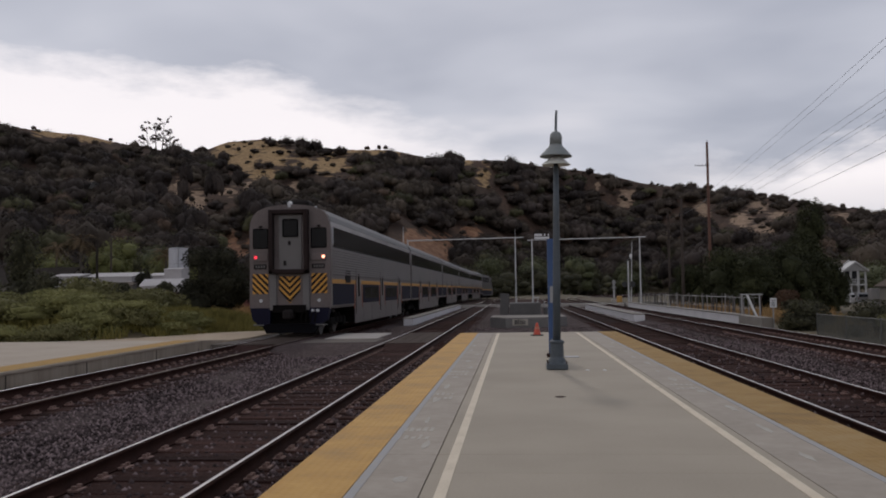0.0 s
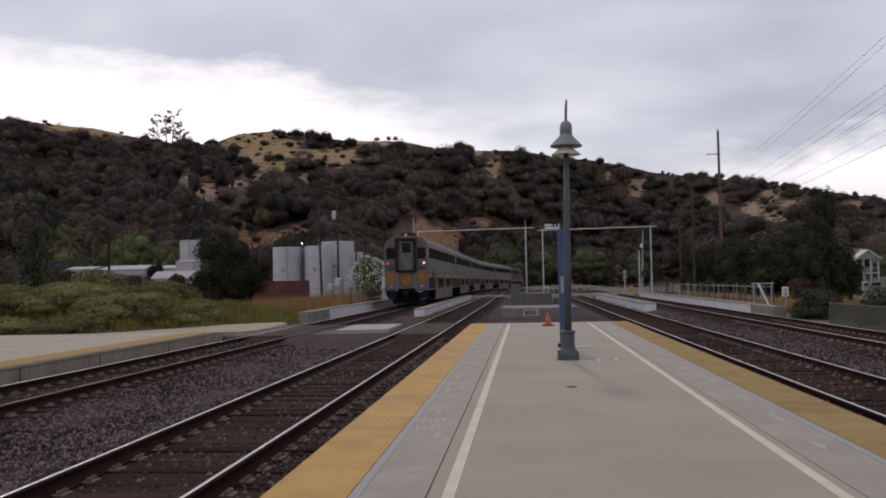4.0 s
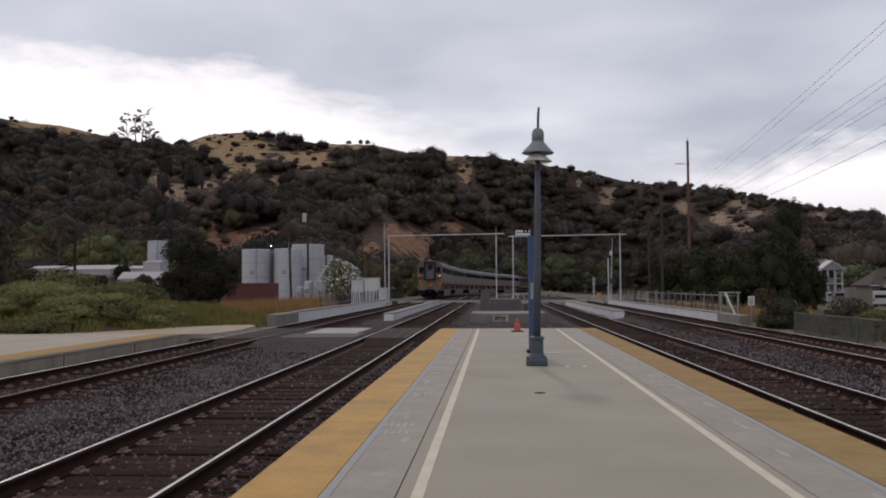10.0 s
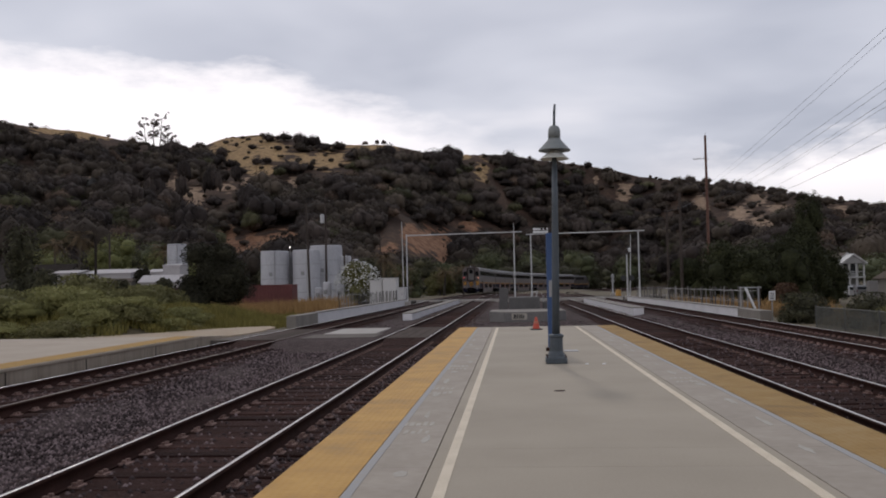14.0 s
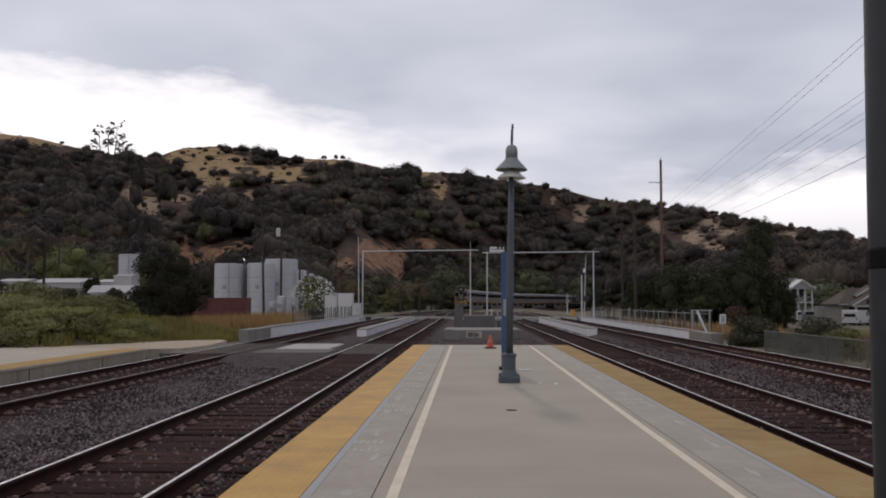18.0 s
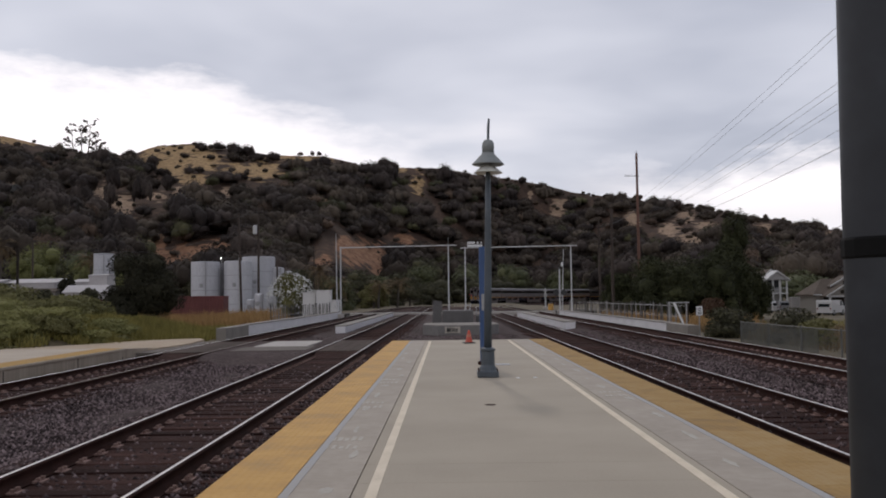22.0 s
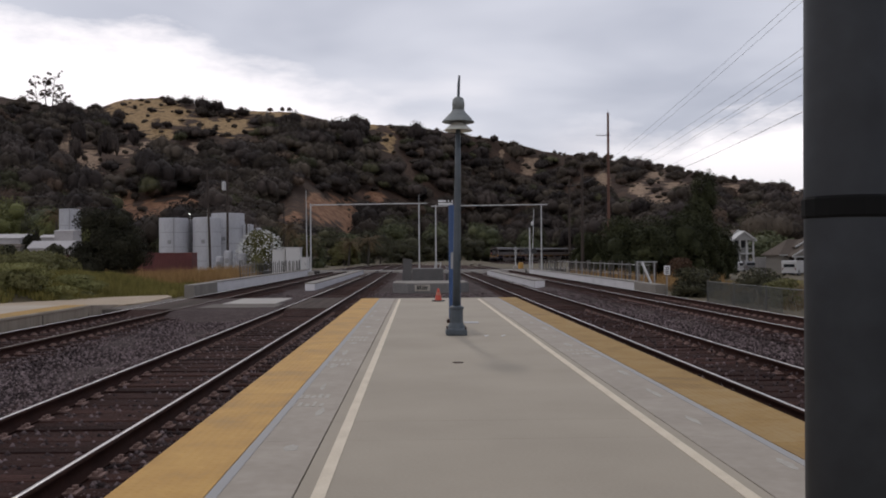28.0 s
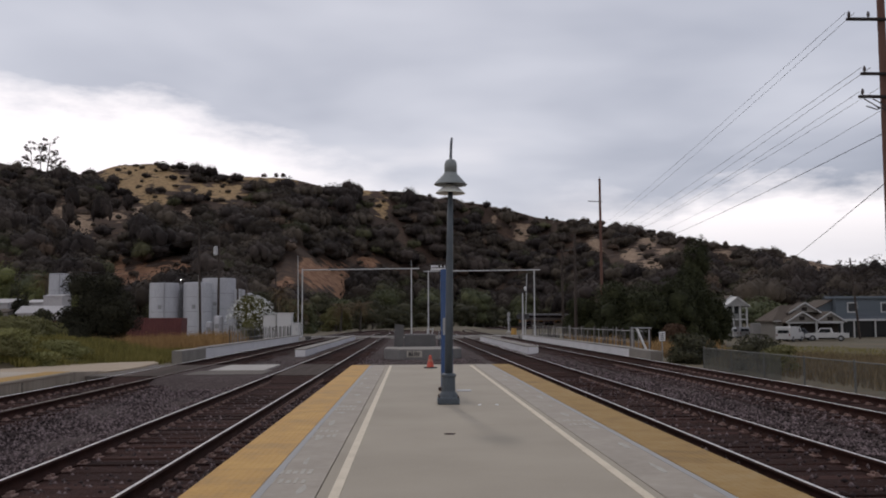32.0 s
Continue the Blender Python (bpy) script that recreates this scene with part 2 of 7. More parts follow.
M["lamp_paint"] = material("blue_green_post_paint", [(0.034, 0.043, 0.052), (0.050, 0.063, 0.075), (0.072, 0.087, 0.098)], 0.5, scale=5, fine=40, bump=0.08, local=True)


def make_hillside():
    """Woodland floor with open golden grass, tan soil and red banks; ragged borders."""
    mt = M["scrub"].copy()
    mt.name = "hillside"
    n, l = mt.node_tree.nodes, mt.node_tree.links
    bsdf = n["Principled BSDF"]
    colour = bsdf.inputs["Base Color"].links[0].from_socket
    pos = n.new("ShaderNodeNewGeometry").outputs["Position"]
    grains = []
    for scale in (0.13, 0.45):
        q = n.new("ShaderNodeTexNoise")
        q.inputs["Scale"].default_value, q.inputs["Detail"].default_value = scale, 5.0
        l.new(pos, q.inputs["Vector"])
        grains.append(q.outputs["Fac"])
    for key, stops in (("tan", ((0.15, 0.098, 0.066), (0.33, 0.235, 0.160))), ("red", ((0.105, 0.050, 0.029), (0.285, 0.155, 0.090))), ("golden", ((0.17, 0.105, 0.052), (0.37, 0.250, 0.125)))):
        at = n.new("ShaderNodeAttribute")
        at.attribute_name = key
        edge = n.new("ShaderNodeMath")
        edge.operation = "MULTIPLY_ADD"
        l.new(grains[0], edge.inputs[0])
        edge.inputs[1].default_value = 2.6
        l.new(at.outputs["Fac"], edge.inputs[2])
        mask = n.new("ShaderNodeMapRange")
        l.new(edge.outputs[0], mask.inputs["Value"])
        mask.inputs["From Min"].default_value, mask.inputs["From Max"].default_value = 1.25, 1.50
        ramp = n.new("ShaderNodeValToRGB")
        for e, p, c in zip(ramp.color_ramp.elements, (0.3, 0.7), stops):
            e.position, e.color = p, (*c, 1)
        l.new(grains[1], ramp.inputs[0])
        mix = n.new("ShaderNodeMix")
        mix.data_type = "RGBA"
        l.new(mask.outputs[0], mix.inputs[0])
        l.new(colour, mix.inputs[6])
        l.new(ramp.outputs[0], mix.inputs[7])
        colour = mix.outputs[2]
    l.new(colour, bsdf.inputs["Base Color"])
    return mt


M["hillside"] = make_hillside()

# ---- mesh helpers ----
def box(bm, x0, y0, z0, x1, y1, z1, bevel=0.0):
    r = bmesh.ops.create_cube(bm, size=1.0, matrix=Matrix.LocRotScale(((x0 + x1) / 2, (y0 + y1) / 2, (z0 + z1) / 2), None, (abs(x1 - x0), abs(y1 - y0), abs(z1 - z0))))
    if bevel:
        es = {e for v in r["verts"] for e in v.link_edges}
        bmesh.ops.bevel(bm, geom=list(es), offset=bevel, segments=1, affect="EDGES")
    return bm


def rod(bm, a, b, r0, r1=None, seg=8):
    a, b = Vector(a), Vector(b)
    d = b - a
    q = d.to_track_quat("Z", "Y").to_matrix().to_4x4()
    bmesh.ops.create_cone(bm, cap_ends=True, segments=seg, radius1=r0, radius2=r0 if r1 is None else r1, depth=d.length,
                          matrix=Matrix.Translation((a + b) / 2) @ q)
    return bm


def lathe(bm, profile, seg=20, at=(0, 0, 0)):
    """A turned shape from (radius, height) pairs."""
    rings = []
    for r, z in profile:
        rings.append([bm.verts.new((at[0] + r * math.cos(2 * math.pi * i / seg), at[1] + r * math.sin(2 * math.pi * i / seg), at[2] + z)) for i in range(seg)])
    for a, b in zip(rings, rings[1:]):
        for i in range(seg):
            bm.faces.new((a[i], a[(i + 1) % seg], b[(i + 1) % seg], b[i]))
    bm.faces.new(rings[0][::-1])
    bm.faces.new(rings[-1])
    return bm


def prism(bm, outline, axis, a, b):
    """An outline of (u, v) pairs pushed from a to b along an axis: x (u=y, v=z), y (u=x, v=z) or z (u=x, v=y)."""
    place = {"x": lambda u, v, w: (w, u, v), "y": lambda u, v, w: (u, w, v), "z": lambda u, v, w: (u, v, w)}[axis]
    p = [bm.verts.new(place(u, v, a)) for u, v in outline]
    q = [bm.verts.new(place(u, v, b)) for u, v in outline]
    k = len(p)
    bm.faces.new(p)
    bm.faces.new(q[::-1])
    for i in range(k):
        bm.faces.new((p[i], q[i], q[(i + 1) % k], p[(i + 1) % k]))
    bmesh.ops.recalc_face_normals(bm, faces=bm.faces)
    return bm


def mesh_of(name, bm, mat, smooth=False):
    me = bpy.data.meshes.new(name)
    bm.to_mesh(me)
    bm.free()
    if mat is not None:
        me.materials.append(mat)
    if smooth:
        for p in me.polygons:
            p.use_smooth = True
    return me


def part(name, bm, mat, parent, label="", smooth=False):
    ob = new(name, mesh_of(name, bm, mat, smooth) if isinstance(bm, bmesh.types.BMesh) else bm)
    ob.parent = parent
    if label:
        tagged(ob, label)
    return ob


def thing(name, label, category, group="", kind="", at=None):
    ob = new(name)
    ob.empty_display_size = 0.2
    if at is not None:
        ob.matrix_world = at
    return tagged(ob, label, category, group, kind)


def single(name, bm, mat, label, category, group="", kind="", smooth=False):
    ob = new(name, mesh_of(name, bm, mat, smooth) if isinstance(bm, bmesh.types.BMesh) else bm)
    return tagged(ob, label, category, group, kind)


def arrays(name, verts, faces, mat, smooth=False):
    me = bpy.data.meshes.new(name)
    verts = np.asarray(verts, dtype=np.float32)
    faces = np.asarray(faces, dtype=np.int32)
    k = faces.shape[1]
    me.vertices.add(len(verts))
    me.vertices.foreach_set("co", verts.ravel())
    me.loops.add(faces.size)
    me.loops.foreach_set("vertex_index", faces.ravel())
    me.polygons.add(len(faces))
    me.polygons.foreach_set("loop_start", np.arange(0, faces.size, k, dtype=np.int32))
    me.update(calc_edges=True)
    me.validate()
    if mat is not None:
        me.materials.append(mat)
    if smooth:
        me.polygons.foreach_set("use_smooth", np.ones(len(faces), dtype=bool))
    return me


# ---- the lie of the land ----
RIDGE = [(-180, 1.00), (-70, 3.00), (-50, 7.00), (-40, 9.20), (-30.9, 9.85), (-29.2, 9.75), (-26.5, 9.62), (-24.7, 9.25), (-23.3, 9.0), (-21.2, 8.85), (-19.6, 8.85), (-18.1, 9.4), (-16.1, 9.6), (-14.6, 9.5),
         (-11.5, 9.15), (-7.9, 9.1), (-5.4, 8.5), (-2.3, 8.35), (-0.2, 8.2), (1.6, 7.8), (4.4, 7.55), (6.2, 7.1), (8.0, 6.6), (12.1, 6.05), (15.8, 5.4), (18.2, 4.8), (20.4, 4.4),
         (23.8, 3.7), (26.1, 3.05), (28.3, 3.0), (34, 2.80), (50, 2.00), (75, 1.20), (180, 1.00)]
R_FOOT, R_TOP = 205.0, 640.0


def smooth(a, b, v):
    t = np.clip((np.asarray(v, dtype=float) - a) / (b - a), 0, 1)
    return t * t * (3 - 2 * t)


def land(x, y):
    """Height of the ground."""
    x, y = np.asarray(x, dtype=float), np.asarray(y, dtype=float)
    r = np.hypot(x, y)
    az = np.degrees(np.arctan2(x, y))
    el = np.interp(az, [a for a, _ in RIDGE], [e for _, e in RIDGE])
    foot = np.interp(az, [-60, -20, -8, -2, 4, 9, 14, 40], [170, 180, 200, 330, 430, 430, 230, 250])
    top = np.maximum(R_TOP, foot + 230) + 40 * np.sin(az * 0.23)
    s = np.clip((r - foot) / (top - foot), 0, None)
    up = np.where(s < 1, 0.25 * s + 0.75 * s ** 1.5, 1 - 0.10 * np.clip(s - 1, 0, 3))
    rise = (np.tan(np.radians(el)) * top + 1.9) * up
    folds = 5.0 * np.sin(az * 0.55 + r * 0.006) * np.sin(r * 0.017 + az * 0.2) * np.clip(s * 3, 0, 1) * np.clip(1.15 - s, 0, 1)
    base = -0.55 - 1.0 * smooth(13, 34, x) * smooth(25, 70, y) - 0.35 * smooth(-12, -30, x)
    mound = 1.05 * smooth(-12.5, -16, x) * smooth(29.6, 34, y) * smooth(56, 44, y) * smooth(-60, -30, x)
    return base + mound + np.where(s > 0, rise + folds, 0)


# open ground on the slopes: azimuth, height angle, half widths (degrees from the platform)
GOLDEN = [(-18.1, 8.85, 0.85, 0.5), (-17.0, 8.4, 1.1, 0.75), (-15.2, 8.7, 1.1, 0.5), (-11.6, 8.2, 1.2, 0.45), (-15.9, 7.55, 1.1, 0.2), (-9.0, 9.15, 2.1, 0.28), (-16.6, 9.35, 1.7, 0.25), (-13.2, 8.2, 0.7, 0.3),
          (-27.9, 9.65, 1.3, 0.14), (-26.0, 9.45, 1.3, 0.14), (-3.1, 8.35, 0.7, 0.15), (-1.8, 7.3, 0.4, 0.65)]
TAN = [(-20.0, 5.8, 0.62, 0.75), (-21.0, 6.6, 0.28, 0.52), (-18.0, 6.5, 0.6, 0.2), (-16.7, 6.75, 0.45, 0.22), (-13.7, 6.8, 0.55, 0.18), (-8.0, 6.4, 1.0, 0.17), (-26.2, 6.8, 0.4, 0.18), (-23.1, 6.2, 0.6, 0.28),
       (-21.8, 6.65, 0.52, 0.18), (-27.4, 4.1, 0.75, 0.17), (-23.3, 8.1, 0.34, 0.13), (7.1, 5.7, 0.5, 0.55), (15.0, 4.9, 0.62, 0.26), (14.0, 4.1, 0.58, 0.36), (15.3, 3.45, 0.88, 0.3), (11.7, 4.8, 0.44, 0.65), (16.2, 4.3, 0.68, 0.2),
       (19.5, 4.0, 0.7, 0.22), (23.2, 3.4, 0.53, 0.18), (24.9, 2.75, 0.9, 0.36), (24.5, 3.1, 0.2, 0.45), (5.4, 6.6, 0.2, 0.2), (-18.0, 3.7, 0.5, 0.3), (27.9, 2.55, 1.2, 0.3)]
RED = [(-16.2, 2.9, 1.1, 0.55), (-14.2, 3.5, 0.5, 0.45), (-17.1, 2.8, 0.7, 0.35), (-5.4, 3.0, 1.5, 0.7), (-2.7, 3.8, 0.6, 0.36), (-4.3, 2.2, 0.6, 0.6), (-6.6, 3.6, 0.6, 0.45), (-17.9, 3.3, 0.5, 0.55), (-15.0, 3.1, 1.0, 0.55), (-7.9, 2.5, 0.6, 0.4)]


def inside(spots, az, el):
    b = np.zeros_like(az, dtype=bool)
    for a, e, da, de in spots:
        b |= ((az - a) / da) ** 2 + ((el - e) / de) ** 2 < 1
    return b


def is_bare(az, el):
    return inside(GOLDEN, az, el) | inside(TAN, az, el) | inside(RED, az, el)


# ---- ground ----
def make_ground():
    az = np.concatenate([np.arange(-180, -45, 5.0), np.arange(-45, 40, 0.22), np.arange(40, 180, 5.0)])
    rr = np.concatenate([np.arange(0.5, 60, 2.0), np.arange(60, 200, 5.0), np.arange(200, 820, 4.0), np.geomspace(830, 4500, 14)])
    A, R = np.meshgrid(np.radians(az), rr, indexing="ij")
    x, y = R * np.sin(A), R * np.cos(A)
    z = land(x, y)
    n, k = A.shape
    verts = np.stack([x, y, z], -1).reshape(-1, 3)
    i, j = np.meshgrid(np.arange(n), np.arange(k - 1), indexing="ij")
    i2 = (i + 1) % n
    faces = np.stack([i * k + j, i * k + j + 1, i2 * k + j + 1, i2 * k + j], -1).reshape(-1, 4)
    me = arrays("ground", verts, faces, M["hillside"], True)
    me.materials.append(M["field"])
    a_deg, e_deg = np.degrees(np.arctan2(verts[:, 0], verts[:, 1])), np.degrees(np.arctan2(verts[:, 2] - 1.45, np.hypot(verts[:, 0], verts[:, 1])))
    # how far inside open ground each place lies
    for key, spots in (("golden", GOLDEN), ("tan", TAN), ("red", RED)):
        w = np.full(len(verts), -1.0)
        for a, e, da, de in spots:
            w = np.maximum(w, 1 - np.sqrt(((a_deg - a) / da) ** 2 + ((e_deg - e + 0.12) / (de + 0.12)) ** 2))
        me.attributes.new(key, "FLOAT", "POINT").data.foreach_set("value", w.astype(np.float32))
    c = verts[faces].mean(1)
    me.polygons.foreach_set("material_index", np.where(c[:, 2] > 1.5, 0, 1).astype(np.int32))
    tagged(new("ground", me), "dry grassy valley floor and hillside", "ground", kind="structure")


make_ground()

RAIL_Z = -0.20
TRACKS = {"b": -8.40, "a": -3.56, "c": 4.95, "d": 9.0}
LOWER = {"b": 0.0, "a": 0.0, "c": -0.08, "d": 0.0}  # how much lower a track lies
CURVE_Y, CURVE_R = 130.0, 480.0


def fall(s):
    """The line drops gently round the curve."""
    return -0.75 * float(smooth(120, 300, s))



def on_curve(x0, s):
    """Point and heading (degrees, to the right) at arc length s of the track that starts at x0."""
    r = CURVE_R - (x0 - TRACKS["b"])
    if s < CURVE_Y:
        return x0, s, 0.0
    a = (s - CURVE_Y) / CURVE_R
    return x0 + r * (1 - math.cos(a)), CURVE_Y + r * math.sin(a), math.degrees(a)


RAIL_OUTLINE = [(-0.07, -0.17), (0.07, -0.17), (0.07, -0.155), (0.012, -0.13), (0.010, -0.05), (0.036, -0.04), (0.036, -0.004), (-0.036, -0.004), (-0.036, -0.04), (-0.010, -0.05), (-0.012, -0.13), (-0.07, -0.155)]


def sweep(name, outline, line, mat):
    """An outline (across, up) pushed along a line of (x, y, heading)."""
    k = len(outline)
    verts, faces = [], []
    for x, y, h in line:
        c, s = math.cos(math.radians(h)), math.sin(math.radians(h))
        arc = y if h == 0 else CURVE_Y + math.radians(h) * CURVE_R
        verts += [(x + u * c, y - u * s, v + fall(arc)) for u, v in outline]
    for i in range(len(line) - 1):
        for j in range(k):
            a, b = i * k + j, i * k + (j + 1) % k
            faces.append((a, b, b + k, a + k))
    return arrays(name, verts, faces, mat)


def make_track(key, label, y0, y1, near0, near1):
    x0, rz = TRACKS[key], RAIL_Z + LOWER[key]
    t = thing("railway_track", label, "railway track", "station tracks", "structure")
    steps = [y0, CURVE_Y] if y1 > CURVE_Y else [y0, y1]
    s = CURVE_Y
    while s < y1:
        s += 8.0
        steps.append(s)
    for side in (-0.753, 0.753):
        line = []
        for s in steps:
            x, y, h = on_curve(x0, s)
            line.append((x + side * math.cos(math.radians(h)), y - side * math.sin(math.radians(h)), h))
        r = part("rail", sweep("rail", [(u, v + rz) for u, v in RAIL_OUTLINE], line, M["rust"]), None, t)
        head = part("rail_head", sweep("rail_head", [(-0.021, rz - 0.006), (0.017, rz - 0.006), (0.013, rz), (-0.017, rz)], line, M["rail_dull"] if key == "b" and side > 0 else M["rail_top"]), None, r, "polished running surface")
    tie_bm = box(bmesh.new(), -1.3, -0.115, -0.20, 1.3, 0.115, -0.165 + 0.0, 0.012)
    tie_me = mesh_of("tie", tie_bm, M["tie"])
    plate_bm = box(bmesh.new(), -0.17, -0.09, -0.165, 0.17, 0.09, -0.148)
    for u in (-0.115, 0.115):
        for v in (-0.05, 0.05):
            box(plate_bm, u - 0.022, v - 0.018, -0.148, u + 0.022, v + 0.018, -0.115)
    plate_me = mesh_of("tie_plate", plate_bm, M["plate"])
    rng = random.Random(ord(key))
    s, verts, faces = y0, [], []
    while s < min(y1, 330):
        x, y, h = on_curve(x0, s)
        if near0 <= s <= near1:
            o = part("tie", tie_me, None, t)
            o.matrix_world = pose(x + rng.uniform(-0.03, 0.03), y, rz + rng.uniform(-0.012, 0.006), 0, 0, -h + rng.uniform(-0.8, 0.8))
            if s < near0 + 24:
                for side in (-0.753, 0.753):
                    p = part("tie_plate", plate_me, None, t)
                    p.matrix_world = pose(x + side, y, rz - 0.003)
        elif s < 140:
            b = len(verts)
            verts += [(x + u, y + v, rz - 0.168) for u, v in ((-1.3, -0.115), (1.3, -0.115), (1.3, 0.115), (-1.3, 0.115))]
            faces.append((b, b + 1, b + 2, b + 3))
        s += 0.53
    if faces:
        tagged(part("far_ties", arrays("far_ties", verts, faces, M["tie"]), None, t), kind="stuff")


M["plate"] = material("rusty_tie_plate", [(0.1030, 0.0626, 0.0525), (0.2059, 0.1330, 0.1130), (0.3570, 0.2476, 0.2167)], 0.9, scale=3, fine=40, bump=0.2, spec=0.15)
make_track("a", "railway track with polished rails on dark wooden ties", -12, 330, 4.0, 60)
make_track("b", "railway track beside the far platform, curving away", -12, 470, 10, 48)
make_track("c", "railway track with polished rails on dark wooden ties", -12, 330, 5.5, 50)
make_track("d", "outer railway track beside the wire fence", -12, 330, 12, 48)


def make_ballast():
    xs = np.arange(-10.6, 11.6, 0.3)
    ys = np.concatenate([np.arange(-14, 40, 0.4), np.arange(40, 130, 2.0)])
    X, Y = np.meshgrid(xs, ys, indexing="ij")
    d = np.min([np.abs(X - c) for c in TRACKS.values()], axis=0)
    Z = RAIL_Z - 0.19 - 0.09 * smooth(1.2, 1.9, d) + 0.03 * np.sin(X * 2.1 + 0.7 * np.sin(Y * 0.6)) * np.sin(Y * 0.9 + X) * smooth(1.0, 1.6, d)
    Z = Z - 0.08 * smooth(3.2, 4.0, X) * smooth(7.4, 6.4, X)
    Z = np.where((X > -7.6) & (X < -4.4) & (Y > 25.5) & (Y < 37.5), np.maximum(Z, RAIL_Z - 0.24 * np.maximum(smooth(27.5, 25.5, Y), smooth(35.5, 37.5, Y)) - 0.03), Z)
    Z = Z - 0.35 * smooth(10.3, 11.4, np.abs(X))
    n, k = X.shape
    i, j = np.meshgrid(np.arange(n - 1), np.arange(k - 1), indexing="ij")
    faces = np.stack([i * k + j, (i + 1) * k + j, (i + 1) * k + j + 1, i * k + j + 1], -1).reshape(-1, 4)
    me = arrays("ballast_bed", np.stack([X, Y, Z], -1).reshape(-1, 3), faces, M["ballast"], True)
    tagged(new("ballast_bed", me), "dark crushed-stone ballast bed under the tracks", "ballast", kind="structure")
    # loose stones near the platform
    rng = np.random.RandomState(4)
    zones = [(-7.2, -4.5, 7, 27, 17000), (-4.2, -2.9, 5.5, 24, 900), (-2.75, -2.0, 5.5, 26, 1800), (-10.0, -7.4, 14, 30, 1500),
             (5.7, 8.1, 12, 30, 6000), (4.1, 5.8, 8, 28, 500), (-7.2, -4.5, 35, 44, 700), (-2.6, 3.3, 30.3, 45, 2600), (5.7, 8.1, 30, 46, 1500)]
    octa = np.array([(1, 0, 0), (-1, 0, 0), (0, 1, 0), (0, -1, 0), (0, 0, 1), (0, 0, -0.7)], float)
    tri = np.array([(0, 2, 4), (2, 1, 4), (1, 3, 4), (3, 0, 4), (2, 0, 5), (1, 2, 5), (3, 1, 5), (0, 3, 5)])
    V, F, base = [], [], 0
    for x0, x1, y0, y1, count in zones:
        u = rng.rand(count) ** 1.4
        cx, cy = x0 + (x1 - x0) * rng.rand(count), y0 + (y1 - y0) * u
        dd = np.min([np.abs(cx - c) for c in TRACKS.values()], axis=0)
        cz = RAIL_Z - 0.19 - 0.09 * smooth(1.2, 1.9, dd)
        sz = rng.uniform(0.019, 0.042, (count, 1, 1))
        v = octa[None] * sz * rng.uniform(0.6, 1.25, (count, 6, 3))
        a = rng.rand(count) * 6.283
        c, s = np.cos(a)[:, None], np.sin(a)[:, None]
        v = np.stack([v[..., 0] * c - v[..., 1] * s, v[..., 0] * s + v[..., 1] * c, v[..., 2]], -1)
        v += np.stack([cx, cy, cz + 0.008], -1)[:, None]
        V.append(v.reshape(-1, 3))
        F.append((tri[None] + (np.arange(count) * 6)[:, None, None] + base).reshape(-1, 3))
        base += count * 6
    me = arrays("ballast_stones", np.concatenate(V), np.concatenate(F), M["stone"])
    tagged(new("ballast_stones", me), "loose angular grey ballast stones", "ballast", kind="stuff")


make_ballast()


def make_oily_bed(key):
    x = TRACKS[key]
    n = 90
    rng = np.random.RandomState(3)
    ys = np.linspace(-12, 125, n)
    w = 1.45 + 0.12 * rng.rand(n)
    z = np.full(n, RAIL_Z + LOWER[key] - 0.180)
    verts = np.concatenate([np.stack([x - w, ys, z - 0.02], 1), np.stack([x - 0.75 + 0 * w, ys, z], 1), np.stack([x + 0.75 + 0 * w, ys, z], 1), np.stack([x + w, ys, z - 0.02], 1)])
    i = np.arange(n - 1)
    faces = np.concatenate([np.stack([i + a * n, i + 1 + a * n, i + 1 + (a + 1) * n, i + (a + 1) * n], 1)[:, ::-1] for a in range(3)])
    tagged(new("track_bed", arrays("track_bed", verts, faces, M["oily"], True)), "dark oil-stained ballast between the rails", "ballast", kind="structure")


for key in TRACKS:
    make_oily_bed(key)

# ---- the platform ----
PX0, PX1, PY0, PY1 = -1.93, 3.27, -12.0, 29.8
slab = box(bmesh.new(), PX0 + 0.02, PY0, -0.45, PX1 - 0.02, PY1, -0.02)
platform = single("platform", slab, M["concrete"], "long grey concrete station platform", "platform", kind="structure")


